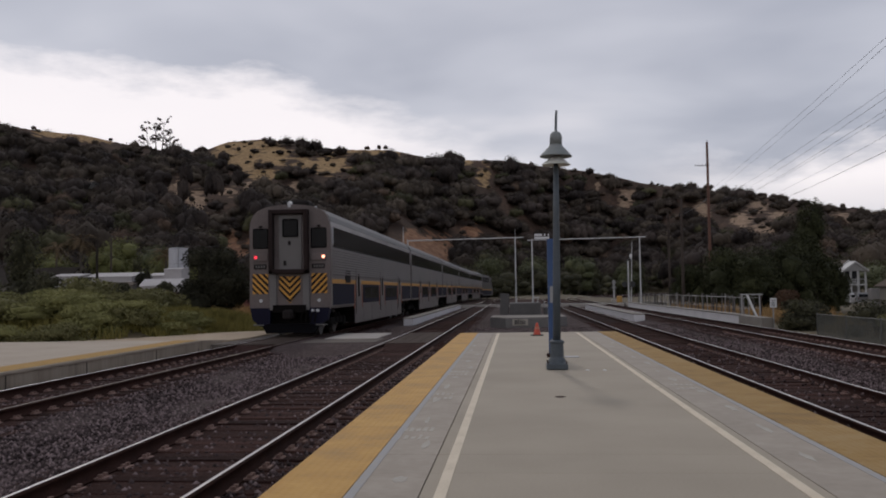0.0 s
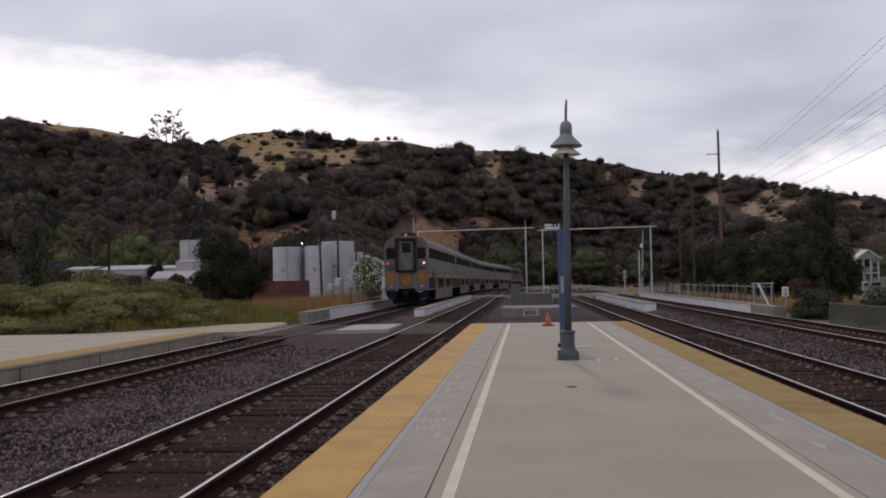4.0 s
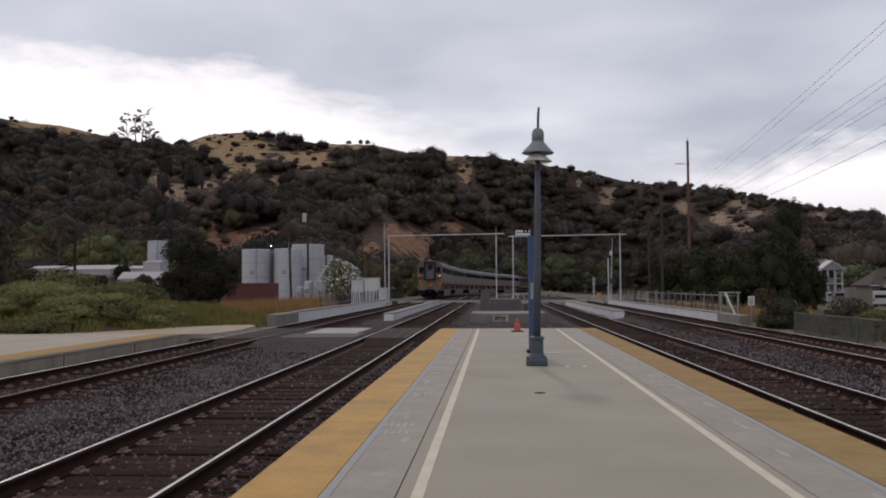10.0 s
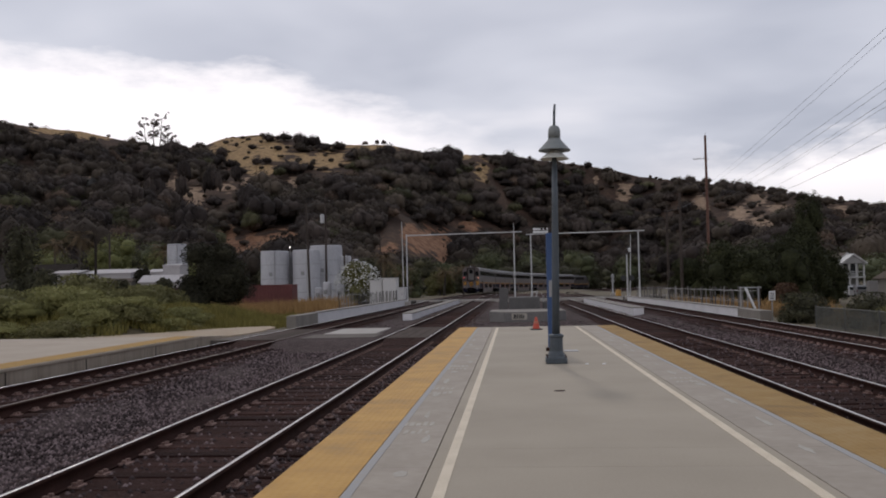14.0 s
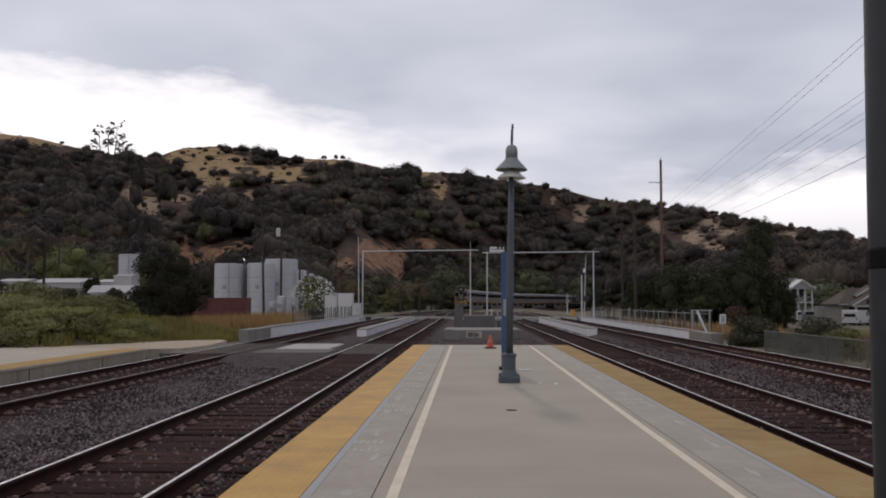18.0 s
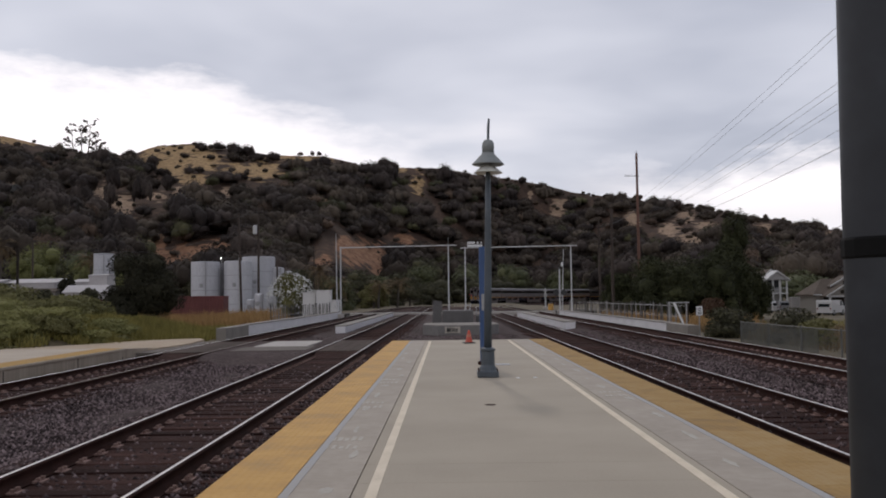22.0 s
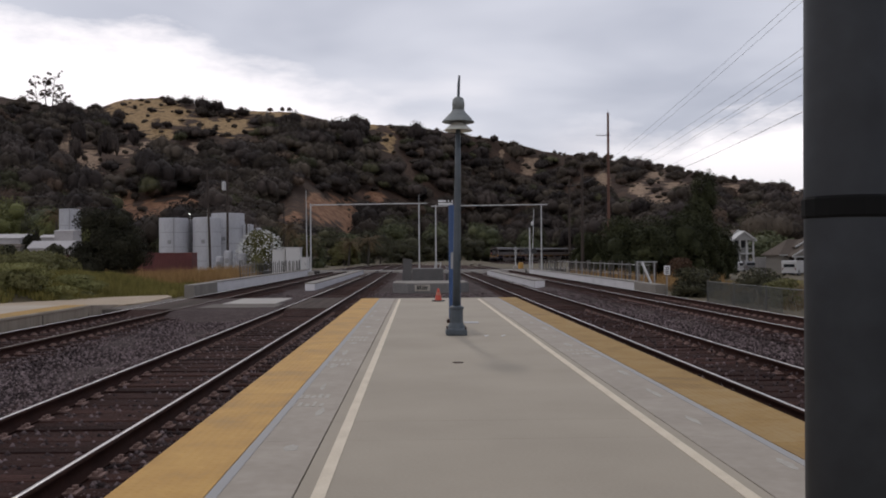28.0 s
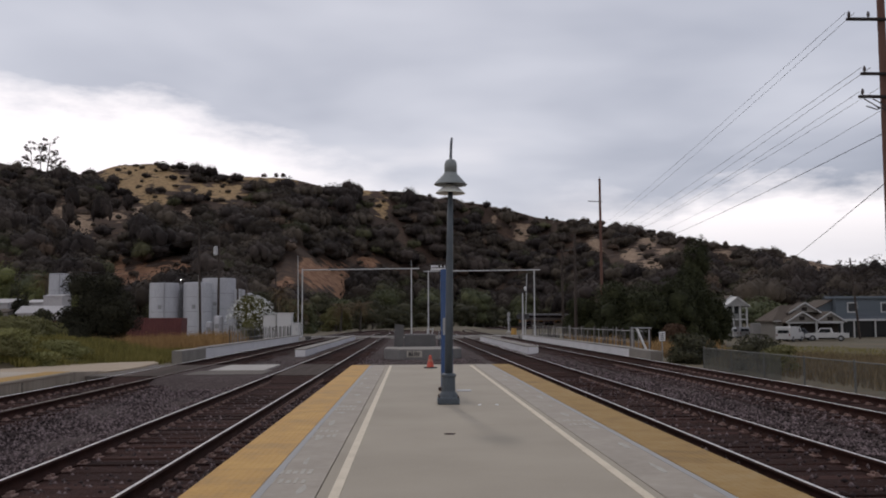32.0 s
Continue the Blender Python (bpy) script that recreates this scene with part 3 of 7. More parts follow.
def make_platform_top():
    joints = [PY0, -4.0, 1.2, 6.6, 7.4, 12.6, 17.8, 23.2, PY1]
    columns = [(PX0 + 0.61, -0.79), (-0.785, 2.075), (2.08, PX1 - 0.61)]
    for a, b in zip(joints, joints[1:]):
        for x0, x1 in columns:
            part("slab", box(bmesh.new(), x0 + 0.0028, a + 0.0015, -0.04, x1 - 0.0028, b - 0.0015, 0.0, 0.002), M["concrete"] if x0 == -0.785 else M["concrete_side"], platform)
    # tactile edge, tile by tile: a plate with rows of low domes
    bm = box(bmesh.new(), -0.3, -0.45, -0.04, 0.3, 0.45, 0.0, 0.001)
    for i in range(9):
        for j in range(13):
            x, y = -0.264 + i * 0.066, -0.41 + j * 0.0683
            v = [bm.verts.new((x + du, y + dv, 0.0)) for du, dv in ((-0.016, -0.016), (0.016, -0.016), (0.016, 0.016), (-0.016, 0.016))]
            w = [bm.verts.new((x + du, y + dv, 0.0022)) for du, dv in ((-0.009, -0.009), (0.009, -0.009), (0.009, 0.009), (-0.009, 0.009))]
            bm.faces.new(w)
            for k in range(4):
                bm.faces.new((v[k], v[(k + 1) % 4], w[(k + 1) % 4], w[k]))
    tile = mesh_of("tactile_tile", bm, M["tactile"])
    worn = tile.copy()
    worn.materials[0] = M["tactile_worn"]
    y = PY1 - 0.46
    while y > -2:
        for x in (PX0 + 0.305, PX1 - 0.305):
            o = part("tactile_tile", tile if x < 0 else worn, None, platform)
            o.matrix_world = pose(x, y, 0.002)
        y -= 0.9015
    for x in (-0.637, 1.943):
        part("painted_line", box(bmesh.new(), x - 0.043, PY0, -0.01, x + 0.043, PY1 - 0.6, 0.004), M["line_paint"], platform, "worn cream-white line")
    part("painted_line", box(bmesh.new(), -1.316, PY0, -0.01, -1.245, PY1 - 0.5, 0.0035), M["blue_edge"], platform, "faded pale blue line")
    part("painted_line", box(bmesh.new(), 2.578, PY0, -0.01, 2.650, PY1 - 0.5, 0.0035), M["blue_edge"], platform, "faded pale blue line")


make_platform_top()


def make_stains():
    """Thin worn patches on the slabs."""
    rng = random.Random(31)
    for i in range(26):
        left = i % 2 == 0
        x = rng.uniform(-1.15, -0.9) if left else rng.uniform(2.2, 2.5)
        y, w, l = 4.7 + i * 0.82 + rng.uniform(-0.2, 0.2), rng.uniform(0.03, 0.09), rng.uniform(0.1, 0.45)
        n = 12
        ring = [(x + w * math.cos(k * 6.283 / n) * rng.uniform(0.55, 1.1), y + l * math.sin(k * 6.283 / n) * rng.uniform(0.55, 1.1)) for k in range(n)]
        part("worn_patch", prism(bmesh.new(), ring, "z", -0.003, 0.0022), M["patch_pale"], platform, "pale scuffed patch")


M["patch_pale"] = material("scuffed_pale_patch", [(0.30, 0.272, 0.232), (0.36, 0.33, 0.285), (0.43, 0.40, 0.355)], 0.9, scale=5, fine=30, bump=0.05, dist=0.003)
make_stains()
M["edge_yellow"] = material("worn_yellow_edge_paint", [(0.26, 0.17, 0.075), (0.34, 0.205, 0.062), (0.42, 0.25, 0.07)], 0.85, scale=1.4, fine=12, bump=0.2, spec=0.2)
M["concrete_stain"] = material("dark_weathered_joint", [(0.03, 0.025, 0.022), (0.05, 0.043, 0.038), (0.08, 0.07, 0.06)], 0.95, scale=2, fine=20, bump=0.1, spec=0.1)


M["sandy"] = material("sandy_trodden_concrete", [(0.27, 0.205, 0.14), (0.37, 0.295, 0.215), (0.44, 0.36, 0.27)], 0.95, scale=0.9, fine=8, bump=0.3, dist=0.02, mottle=0.5, spec=0.2)
M["concrete_face"] = material("streaked_platform_face", [(0.1482, 0.1196, 0.0920), (0.3078, 0.2548, 0.2024), (0.3876, 0.3276, 0.2622)], 0.9, scale=0.9, fine=6, bump=0.2, stretch=(1, 1.6, 0.15), mottle=0.4, spec=0.2)


def make_far_platform():
    p = single("platform", prism(bmesh.new(), [(-12, -0.6), (31.5, -0.6), (31.5, -0.22), (27.2, -0.02), (-12, -0.02)], "x", -40, -10.02), M["concrete_face"], "old concrete platform across the tracks with a yellow edge", "platform", kind="structure")
    y = -12.0
    while y < 27.1:
        part("slab", box(bmesh.new(), -40, y, -0.03, -10.78, min(y + 6.0, 27.1) - 0.012, 0.0, 0.004), M["concrete_warm"], p)
        y += 6.0
    part("painted_line", box(bmesh.new(), -10.772, -12, -0.03, -10.03, 27.1, 0.003), M["edge_yellow"], p, "worn yellow painted edge")
    part("coping", box(bmesh.new(), -10.026, -12, -0.07, -9.985, 27.1, -0.002, 0.008), M["concrete_warm"], p, "pale concrete lip")
    y = -9.0
    while y < 29:
        part("joint", box(bmesh.new(), -10.03, y, -0.55, -10.013, y + 0.03, -0.095 if y < 27 else -0.26), M["concrete_stain"], p)
        y += 2.3 + 1.9 * abs(math.sin(y * 1.7))
    rng = random.Random(12)
    far = [(-40, 29)] + [(-17.0 + 0.55 * k, 29.4 + 7.4 * (k / 10) ** 0.8 + rng.uniform(-0.25, 0.25)) for k in range(11)]
    near = [(-10.6 + 0.1 * rng.random(), 37.4), (-10.0, 36.2), (-9.85, 34.6), (-9.7, 33.2), (-9.75, 31.6), (-10.3, 27.0), (-40, 27.0)]
    walkway = prism(bmesh.new(), far + near, "z", -0.6, -0.16)
    single("pavement", walkway, M["sandy"], "pale concrete walkway at the platform end", "pavement", kind="structure")


make_far_platform()

# ---- crossing panels ----
def make_crossing():
    t = thing("track_crossing", "pedestrian track crossing of wood and concrete panels", "crossing", kind="structure")
    z = RAIL_Z
    part("panel", box(bmesh.new(), -6.8, 30.7, z - 0.2, -4.95, 34.6, z + 0.012, 0.008), M["concrete_pale"], t, "pale concrete panel")
    part("panel", box(bmesh.new(), -7.1, 28.4, z - 0.2, -4.65, 30.65, z + 0.004, 0.008), M["concrete_dim"], t)
    part("ramp", prism(bmesh.new(), [(26.0, z - 0.32), (28.38, z - 0.32), (28.38, z - 0.01), (26.0, z - 0.27)], "x", -7.1, -4.65), M["ballast"], t, "ballast packed against the panel")
    for x0 in (TRACKS["a"], TRACKS["b"]):
        part("ramp", prism(bmesh.new(), [(26.9, z - 0.3), (27.98, z - 0.3), (27.98, z - 0.03), (26.9, z - 0.185)], "x", x0 - 0.66, x0 + 0.66), M["oily"], t)
        for i in range(4):
            a = -0.66 + i * 0.335
            part("timber", box(bmesh.new(), x0 + a, 28.0, z - 0.2, x0 + a + 0.315, 35.0, z - 0.006, 0.008), M["timber"], t)
    part("panel", box(bmesh.new(), -11.0, 28.2, z - 0.3, TRACKS["b"] - 0.85, 35.0, z - 0.004, 0.01), M["concrete_dim"], t)


M["concrete_dim"] = material("stained_dark_concrete", [(0.075, 0.062, 0.053), (0.115, 0.098, 0.085), (0.16, 0.138, 0.12)], 0.9, scale=1.1, fine=20, bump=0.25, spec=0.2)
M["timber"] = material("worn_crossing_timber", [(0.03, 0.021, 0.017), (0.06, 0.044, 0.036), (0.10, 0.076, 0.062)], 0.95, spec=0.15, scale=2, fine=20, bump=0.4, stretch=(5, 0.3, 5), per_object=0.2)
make_crossing()

# ---- bridge parapets ----
def parapet(x0, x1, y0, y1, top, label, block=0.0):
    w = thing("parapet", label, "parapet", "bridge parapets")
    if block:
        part("end_block", box(bmesh.new(), x0 - 0.05, y0, -0.75, x1 + 0.05, y0 + block, top - 0.03, 0.02), M["concrete_old"], w)
    part("wall", box(bmesh.new(), x0, y0 + block + (0.02 if block else 0), -0.75, x1, y1, top - 0.06, 0.015), M["white_wall"], w)
    part("coping", box(bmesh.new(), x0 - 0.04, y0 + block + (0.02 if block else 0), top - 0.06, x1 + 0.04, y1, top, 0.012), M["concrete_old"], w)


parapet(-11.35, -10.95, 43.5, 92, 0.10, "long low whitewashed concrete bridge parapet", 5.0)
parapet(-6.3, -5.75, 49.5, 94, -0.06, "low whitewashed concrete parapet between the tracks")
parapet(6.8, 7.4, 52.0, 88, -0.06, "low whitewashed concrete parapet between the tracks")
parapet(11.2, 11.6, 41.5, 90, 0.02, "long low whitewashed concrete bridge parapet", 4.2)


# ---- woods on the hill ----
def leaf_cloud(rng, lobes, count, size, shell=0.35, flat=0.55):
    """Small leaf faces spread over the skin of several lobes (centre, radii): quads as an array (count, 4, 3)."""
    w = np.array([r[0] * r[2] for _, r in lobes])
    pick = rng.choice(len(lobes), count, p=w / w.sum())
    c = np.array([l[0] for l in lobes], float)[pick]
    r = np.array([l[1] for l in lobes], float)[pick]
    d = rng.normal(size=(count, 3))
    d /= np.linalg.norm(d, axis=1, keepdims=True)
    d[:, 2] = np.where(d[:, 2] < -0.6, -d[:, 2], d[:, 2])
    p = c + d * r * (1.08 - shell * rng.rand(count, 1) ** 1.5)
    nrm = d + rng.normal(size=(count, 3)) * flat
    nrm /= np.linalg.norm(nrm, axis=1, keepdims=True)
    a = np.cross(nrm, rng.normal(size=(count, 3)))
    a /= np.linalg.norm(a, axis=1, keepdims=True)
    b = np.cross(nrm, a)
    s = size * rng.uniform(0.5, 1.2, (count, 1))
    return np.stack([p - a * s, p + b * s * 0.6, p + a * s, p - b * s * 0.6], 1)


def quads_mesh(name, quads, mat):
    v = quads.reshape(-1, 3)
    return arrays(name, v, np.arange(len(v)).reshape(-1, 4), mat)


def ico_ball():
    bm = bmesh.new()
    bmesh.ops.create_icosphere(bm, subdivisions=1, radius=1.0)
    v = np.array([x.co[:] for x in bm.verts])
    f = np.array([[x.index for x in q.verts] for q in bm.faces])
    bm.free()
    return v, f


BALL_V, BALL_F = ico_ball()


def lobed(rng, lobes, fill, rough):
    """Rough solid lobes (centre, radii) as triangles."""
    V, F, base = [], [], 0
    for c, r in lobes:
        V.append(BALL_V * fill * (1 + rough * (rng.rand(len(BALL_V), 1) - 0.5)) * np.array(r) + np.array(c))
        F.append(BALL_F + base)
        base += len(BALL_V)
    return V, F, base


def far_crown(rng, height, radius, lobes=7):
    """A crown for the far slopes: a low dome of leafy clumps round dark cores; all as triangles."""
    L = [((0, 0, height * 0.54), (radius * 0.68, radius * 0.68, height * 0.42))]
    for i in range(lobes):
        a = 6.283 * (i + 0.8 * rng.rand()) / lobes
        k = rng.uniform(0.40, 0.70) * radius
        q = radius * rng.uniform(0.30, 0.46)
        L.append(((math.cos(a) * k, math.sin(a) * k, height * rng.uniform(0.42, 0.62)), (q, q, height * rng.uniform(0.20, 0.30))))
    V, F, base = lobed(rng, L, 0.80, 0.35)
    q = leaf_cloud(rng, L, 560, 0.54, 0.26, 0.62)
    t = q[:, [0, 1, 2]].reshape(-1, 3)
    V.append(t)
    F.append(np.arange(len(t)).reshape(-1, 3) + base)
    return np.concatenate(V), np.concatenate(F)


def plant(name, label, spots, variants, mat, rng, sink=0.8, spread=(0.65, 1.2)):
    """Trees at the spots (x, y, z), joined, each with a leaf tone of its own."""
    V, F, T, base = [], [], [], 0
    for x, y, z in spots:
        v, f = variants[rng.randint(len(variants))]
        a, s = rng.rand() * 6.283, rng.uniform(*spread)
        c, sn = math.cos(a) * s, math.sin(a) * s
        V.append(np.stack([v[:, 0] * c - v[:, 1] * sn + x, v[:, 0] * sn + v[:, 1] * c + y, v[:, 2] * s * rng.uniform(0.85, 1.15) + z - sink], 1))
        F.append(f + base)
        T.append(np.full(len(v), rng.rand() - 0.5))
        base += len(v)
    me = arrays(name, np.concatenate(V), np.concatenate(F), mat)
    me.attributes.new("tone", "FLOAT", "POINT").data.foreach_set("value", np.concatenate(T).astype(np.float32))
    ob = new(name, me)
    if len(spots) == 1:
        tagged(ob, label, "tree", "single trees on the hill")
    else:
        tagged(ob, label, "woods", kind="stuff")


def at_angle(az, r):
    a = math.radians(az)
    x, y = r * math.sin(a), r * math.cos(a)
    return x, y, float(land(x, y))


def on_slope(az, el):
    """The nearest place on the hillside that stands at this bearing and height angle (degrees)."""
    r = 220.0
    while r < 690 and math.degrees(math.atan2(at_angle(az, r)[2] - 1.45, r)) < el:
        r += 3.0
    return at_angle(az, r)


def plant_hill():
    rng = np.random.RandomState(11)
    variants = [far_crown(rng, h, r) for h, r in ((8, 6.0), (9.5, 6.8), (7, 5.6), (11, 6.4), (8.5, 7.4), (12, 5.4))]
    n = 4700
    az = rng.uniform(-40, 38, n)
    r = np.sqrt(rng.uniform(175.0 ** 2, 700.0 ** 2, n))
    x, y = r * np.sin(np.radians(az)), r * np.cos(np.radians(az))
    z = land(x, y)

    def height_angle(h):
        return np.degrees(np.arctan2(z + h - 1.45, r))

    el = height_angle(0.0)
    keep = z > 0.3
    bare = np.zeros(n, dtype=bool)
    for k in (-3.2, 0.0, 3.2):
        for h in (0.5, 4.0, 7.0, 10.0):
            side = az + np.degrees(k / r)
            bare |= inside(GOLDEN, side, height_angle(h))
            if h < 8:
                bare |= is_bare(side, height_angle(h))
    scrub = keep & bare & (rng.rand(n) < np.where(el < 4.2, np.where(az < 5, 0.26, 0.42), 0.42))
    keep &= ~bare
    plant("scattered_shrubs", "scattered dark shrubs on the open golden grass", np.stack([x, y, z + 0.15], 1)[scrub], variants, M["leaf_oak"], rng, spread=(0.10, 0.42))
    crest = np.interp(az, [a for a, _ in RIDGE], [e for _, e in RIDGE])
    golden = ((az > -30) & (az < -23.6)) | ((az > -17.8) & (az < -7.5))
    room = crest + np.where(golden, np.where(az < -20, -0.02, -0.08), 0.06 + 0.22 * rng.rand(n))

    def fits(h):
        return height_angle(h) < room

    big, mid, low = keep & fits(11.0), keep & fits(6.0) & ~fits(11.0), keep & fits(3.4) & ~fits(6.0)
    plant("crest_woods", "low dark oaks along the crest of the hill", np.stack([x, y, z], 1)[mid], variants, M["leaf_oak"], rng, spread=(0.5, 0.78))
    plant("crest_woods", "dark brush along the crest of the hill", np.stack([x, y, z], 1)[low], variants, M["leaf_oak"], rng, spread=(0.25, 0.42))
    spots, side, rise = np.stack([x, y, z], 1)[big], az[big], el[big]
    for a, b in ((-40, -18), (-18, -4), (-4, 12), (12, 38)):
        m = (side >= a) & (side < b)
        pick, low_down = spots[m], rise[m] < 3.6
        tint = rng.rand(len(pick)) + np.where(low_down, 0.14, 0.0) + (0.08 if b == -18 else 0.0)
        plant("hillside_woods", "dark oak woods covering the dry hillside", pick[tint < 0.46], variants, M["leaf_oak"], rng, spread=(0.65, 1.3))
        plant("hillside_woods", "deep green bay trees among the oaks on the hillside", pick[(tint >= 0.46) & (tint < 0.76)], variants, M["leaf_bay"], rng, spread=(0.7, 1.4))
        plant("hillside_woods", "dusty olive trees among the dark oaks on the hillside", pick[(tint >= 0.76) & (tint < 0.93)], variants, M["leaf_olive"], rng, spread=(0.5, 1.0))
        plant("hillside_woods", "brownish dry brush between the oaks on the hillside", pick[tint >= 0.93], variants, M["leaf_brown"], rng, spread=(0.4, 0.9))
    # oaks that stand out on the golden crest: bearing, height angle of the foot, size
    lone = [(-15.4, 9.17, 0.9), (-14.4, 9.21, 0.9), (-14.8, 8.65, 0.6), (-16.4, 8.67, 0.7), (-18.0, 9.0, 0.5), (-13.4, 8.83, 1.0), (-12.6, 8.86, 1.0), (-11.9, 8.65, 1.15), (-11.0, 8.68, 1.05), (-14.6, 7.27, 1.2), (-13.8, 7.15, 1.3),
            (-13.0, 7.4, 0.95), (-16.1, 7.64, 0.6), (-15.5, 7.77, 0.66), (-18.2, 8.1, 1.0), (-17.7, 7.61, 1.1), (-17.2, 7.18, 1.0), (-18.5, 7.72, 1.1), (-19.6, 7.82, 1.15), (-18.9, 7.12, 1.0),
            (-9.9, 8.02, 1.1), (-8.8, 7.89, 1.15), (-7.9, 7.88, 1.1), (-3.9, 8.1, 1.0), (-3.4, 8.0, 0.8), (1.2, 7.4, 0.8), (4.9, 7.1, 0.7)]
    for a, e, size in lone:
        plant("ridge_oak", "single dark oak standing out on the golden hillside", [on_slope(a, e)], variants, M["leaf_bay"], rng, 1.6 * size, (size * 0.88, size * 1.05))
    tall = far_crown(rng, 19, 3.6, 12)
    for a, e in ((-20.5, 6.3), (-19.0, 5.5), (-18.7, 5.6), (-20.7, 5.2), (-22.0, 5.2), (-22.6, 5.3), (-17.4, 6.4)):
        plant("cypress", "tall dark cypress on the slope", [on_slope(a, e)], [tall], M["leaf_bay"], rng, spread=(0.8, 1.1))


M["leaf_bay"] = material("bay_foliage", [(0.0217, 0.0174, 0.0159), (0.0412, 0.0329, 0.0296), (0.0722, 0.0563, 0.0481)], 0.9, scale=0.09, fine=1.0, bump=0.0, island=0.10, mottle=0.25, tone=0.42, spec=0.15)
M["leaf_brown"] = material("brown_brush", [(0.0468, 0.0324, 0.0234), (0.0792, 0.0540, 0.0396), (0.1215, 0.0855, 0.0630)], 0.9, scale=0.09, fine=1.0, bump=0.0, island=0.10, mottle=0.25, tone=0.42, spec=0.1)
M["leaf_olive"] = material("olive_foliage", [(0.0333, 0.0326, 0.0174), (0.0578, 0.0561, 0.0293), (0.0888, 0.0849, 0.0446)], 0.9, scale=0.09, fine=1.0, bump=0.0, island=0.10, mottle=0.25, tone=0.42, spec=0.15)
plant_hill()


# ---- trees and shrubs near the line ----
def broad_tree(name, label, x, y, height, radius, mat, seed, leaves=2600, size=0.16, lobes=9, low=0.3, group="", trunk=0.16, fill=0.66):
    rng = np.random.RandomState(seed)
    z0 = float(land(x, y)) - 0.05
    t = thing(name, label, "bush" if "bush" in name or "shrub" in name else "tree", group, at=pose(x, y, z0))
    L = []
    for i in range(lobes):
        a, zc = rng.rand() * 6.283, height * (0.60 if i == 0 else rng.uniform(low + 0.08, 0.84))
        k = 0 if i == 0 else rng.uniform(0.3, 0.72) * radius * min(1.0, 1.5 - 1.15 * zc / height)
        r = radius * (0.62 if i == 0 else rng.uniform(0.28, 0.48))
        rz = min(height * rng.uniform(0.15, 0.26) if i else height * 0.36, height - zc)
        L.append(((math.cos(a) * k, math.sin(a) * k, zc), (r, r, max(rz, height * 0.1))))
    bm = bmesh.new()
    rod(bm, (0, 0, -0.2), (0.05 * radius, 0, height * 0.45), trunk, trunk * 0.6, 8)
    for c, r in L[1:6]:
        rod(bm, (0.03 * radius, 0, height * rng.uniform(0.15, 0.4)), c, trunk * 0.5, trunk * 0.12, 6)
    part("trunk", bm, M["bark"], t)
    V, F, base = lobed(rng, L, fill, 0.3)
    q = leaf_cloud(rng, L, leaves, size, 0.42, 0.8)
    f = base + 4 * np.arange(leaves)[:, None]
    tris = np.concatenate([f + np.array([[0, 1, 2]]), f + np.array([[0, 2, 3]])])
    part("crown", arrays("crown", np.concatenate(V + [q.reshape(-1, 3)]), np.concatenate(F + [tris]), mat), None, t)
    return t


def palm(x, y, height, seed, spread=2.4):
    rng = random.Random(seed)
    z0 = float(land(x, y))
    t = thing("palm_tree", "date palm with a shaggy drooping crown", "palm tree", "palms below the hill", at=pose(x, y, z0))
    bm = bmesh.new()
    k = 6
    for i in range(k):
        rod(bm, (0.05 * i, 0, height * i / k - 0.1), (0.05 * (i + 1), 0, height * (i + 1) / k), 0.26 - 0.015 * i, 0.23 - 0.015 * i, 8)
    part("trunk", bm, M["bark"], t)
    verts, faces = [], []
    for i in range(44):
        a, up = rng.uniform(0, 6.283), rng.uniform(-0.5, 1.1)
        n = 7
        pts = []
        for j in range(n):
            u = j / (n - 1)
            d = spread * u
            pts.append(Vector((0.3 + math.cos(a) * d * math.cos(up * 0.6), math.sin(a) * d * math.cos(up * 0.6), height + math.sin(up) * d * 1.1 - 1.5 * u * u * spread * 0.5)))
        side = Vector((-math.sin(a), math.cos(a), 0))
        for j in range(n - 1):
            for m in range(3):
                u = (j + m / 3) / (n - 1)
                p = pts[j].lerp(pts[j + 1], m / 3)
                l = 0.55 * math.sin(math.pi * min(0.95, u + 0.12))
                for sg in (-1, 1):
                    b = len(verts)
                    fwd = (pts[j + 1] - pts[j]).normalized()
                    verts += [tuple(p), tuple(p + fwd * 0.09), tuple(p + side * sg * l + fwd * 0.2 - Vector((0, 0, l * 0.35)))]
                    faces.append((b, b + 1, b + 2))
    part("crown", arrays("crown", verts, faces, M["palm_leaf"]), None, t, "shaggy drooping fronds")
    return t


M["palm_leaf"] = material("palm_leaf", [(0.0585, 0.0392, 0.0182), (0.1105, 0.0743, 0.0364), (0.1690, 0.1148, 0.0585)], 0.8, scale=0.4, fine=3, bump=0.0, spec=0.2)
M["leaf_bank"] = material("yellow_green_foliage", [(0.1393, 0.1378, 0.0512), (0.1892, 0.1836, 0.0683), (0.2500, 0.2373, 0.0932)], 0.8, scale=0.5, fine=4, bump=0.0, island=0.18, spec=0.2)
M["leaf_light"] = material("light_green_foliage", [(0.0603, 0.0629, 0.0216), (0.1049, 0.1090, 0.0378), (0.1555, 0.1572, 0.0576)], 0.8, scale=0.25, fine=3, bump=0.0, island=0.4, spec=0.2)
M["leaf_deep"] = material("deep_green_foliage", [(0.0137, 0.0131, 0.0081), (0.0250, 0.0238, 0.0144), (0.0425, 0.0400, 0.0238)], 0.85, scale=0.5, fine=4, bump=0.0, island=0.4, spec=0.15)
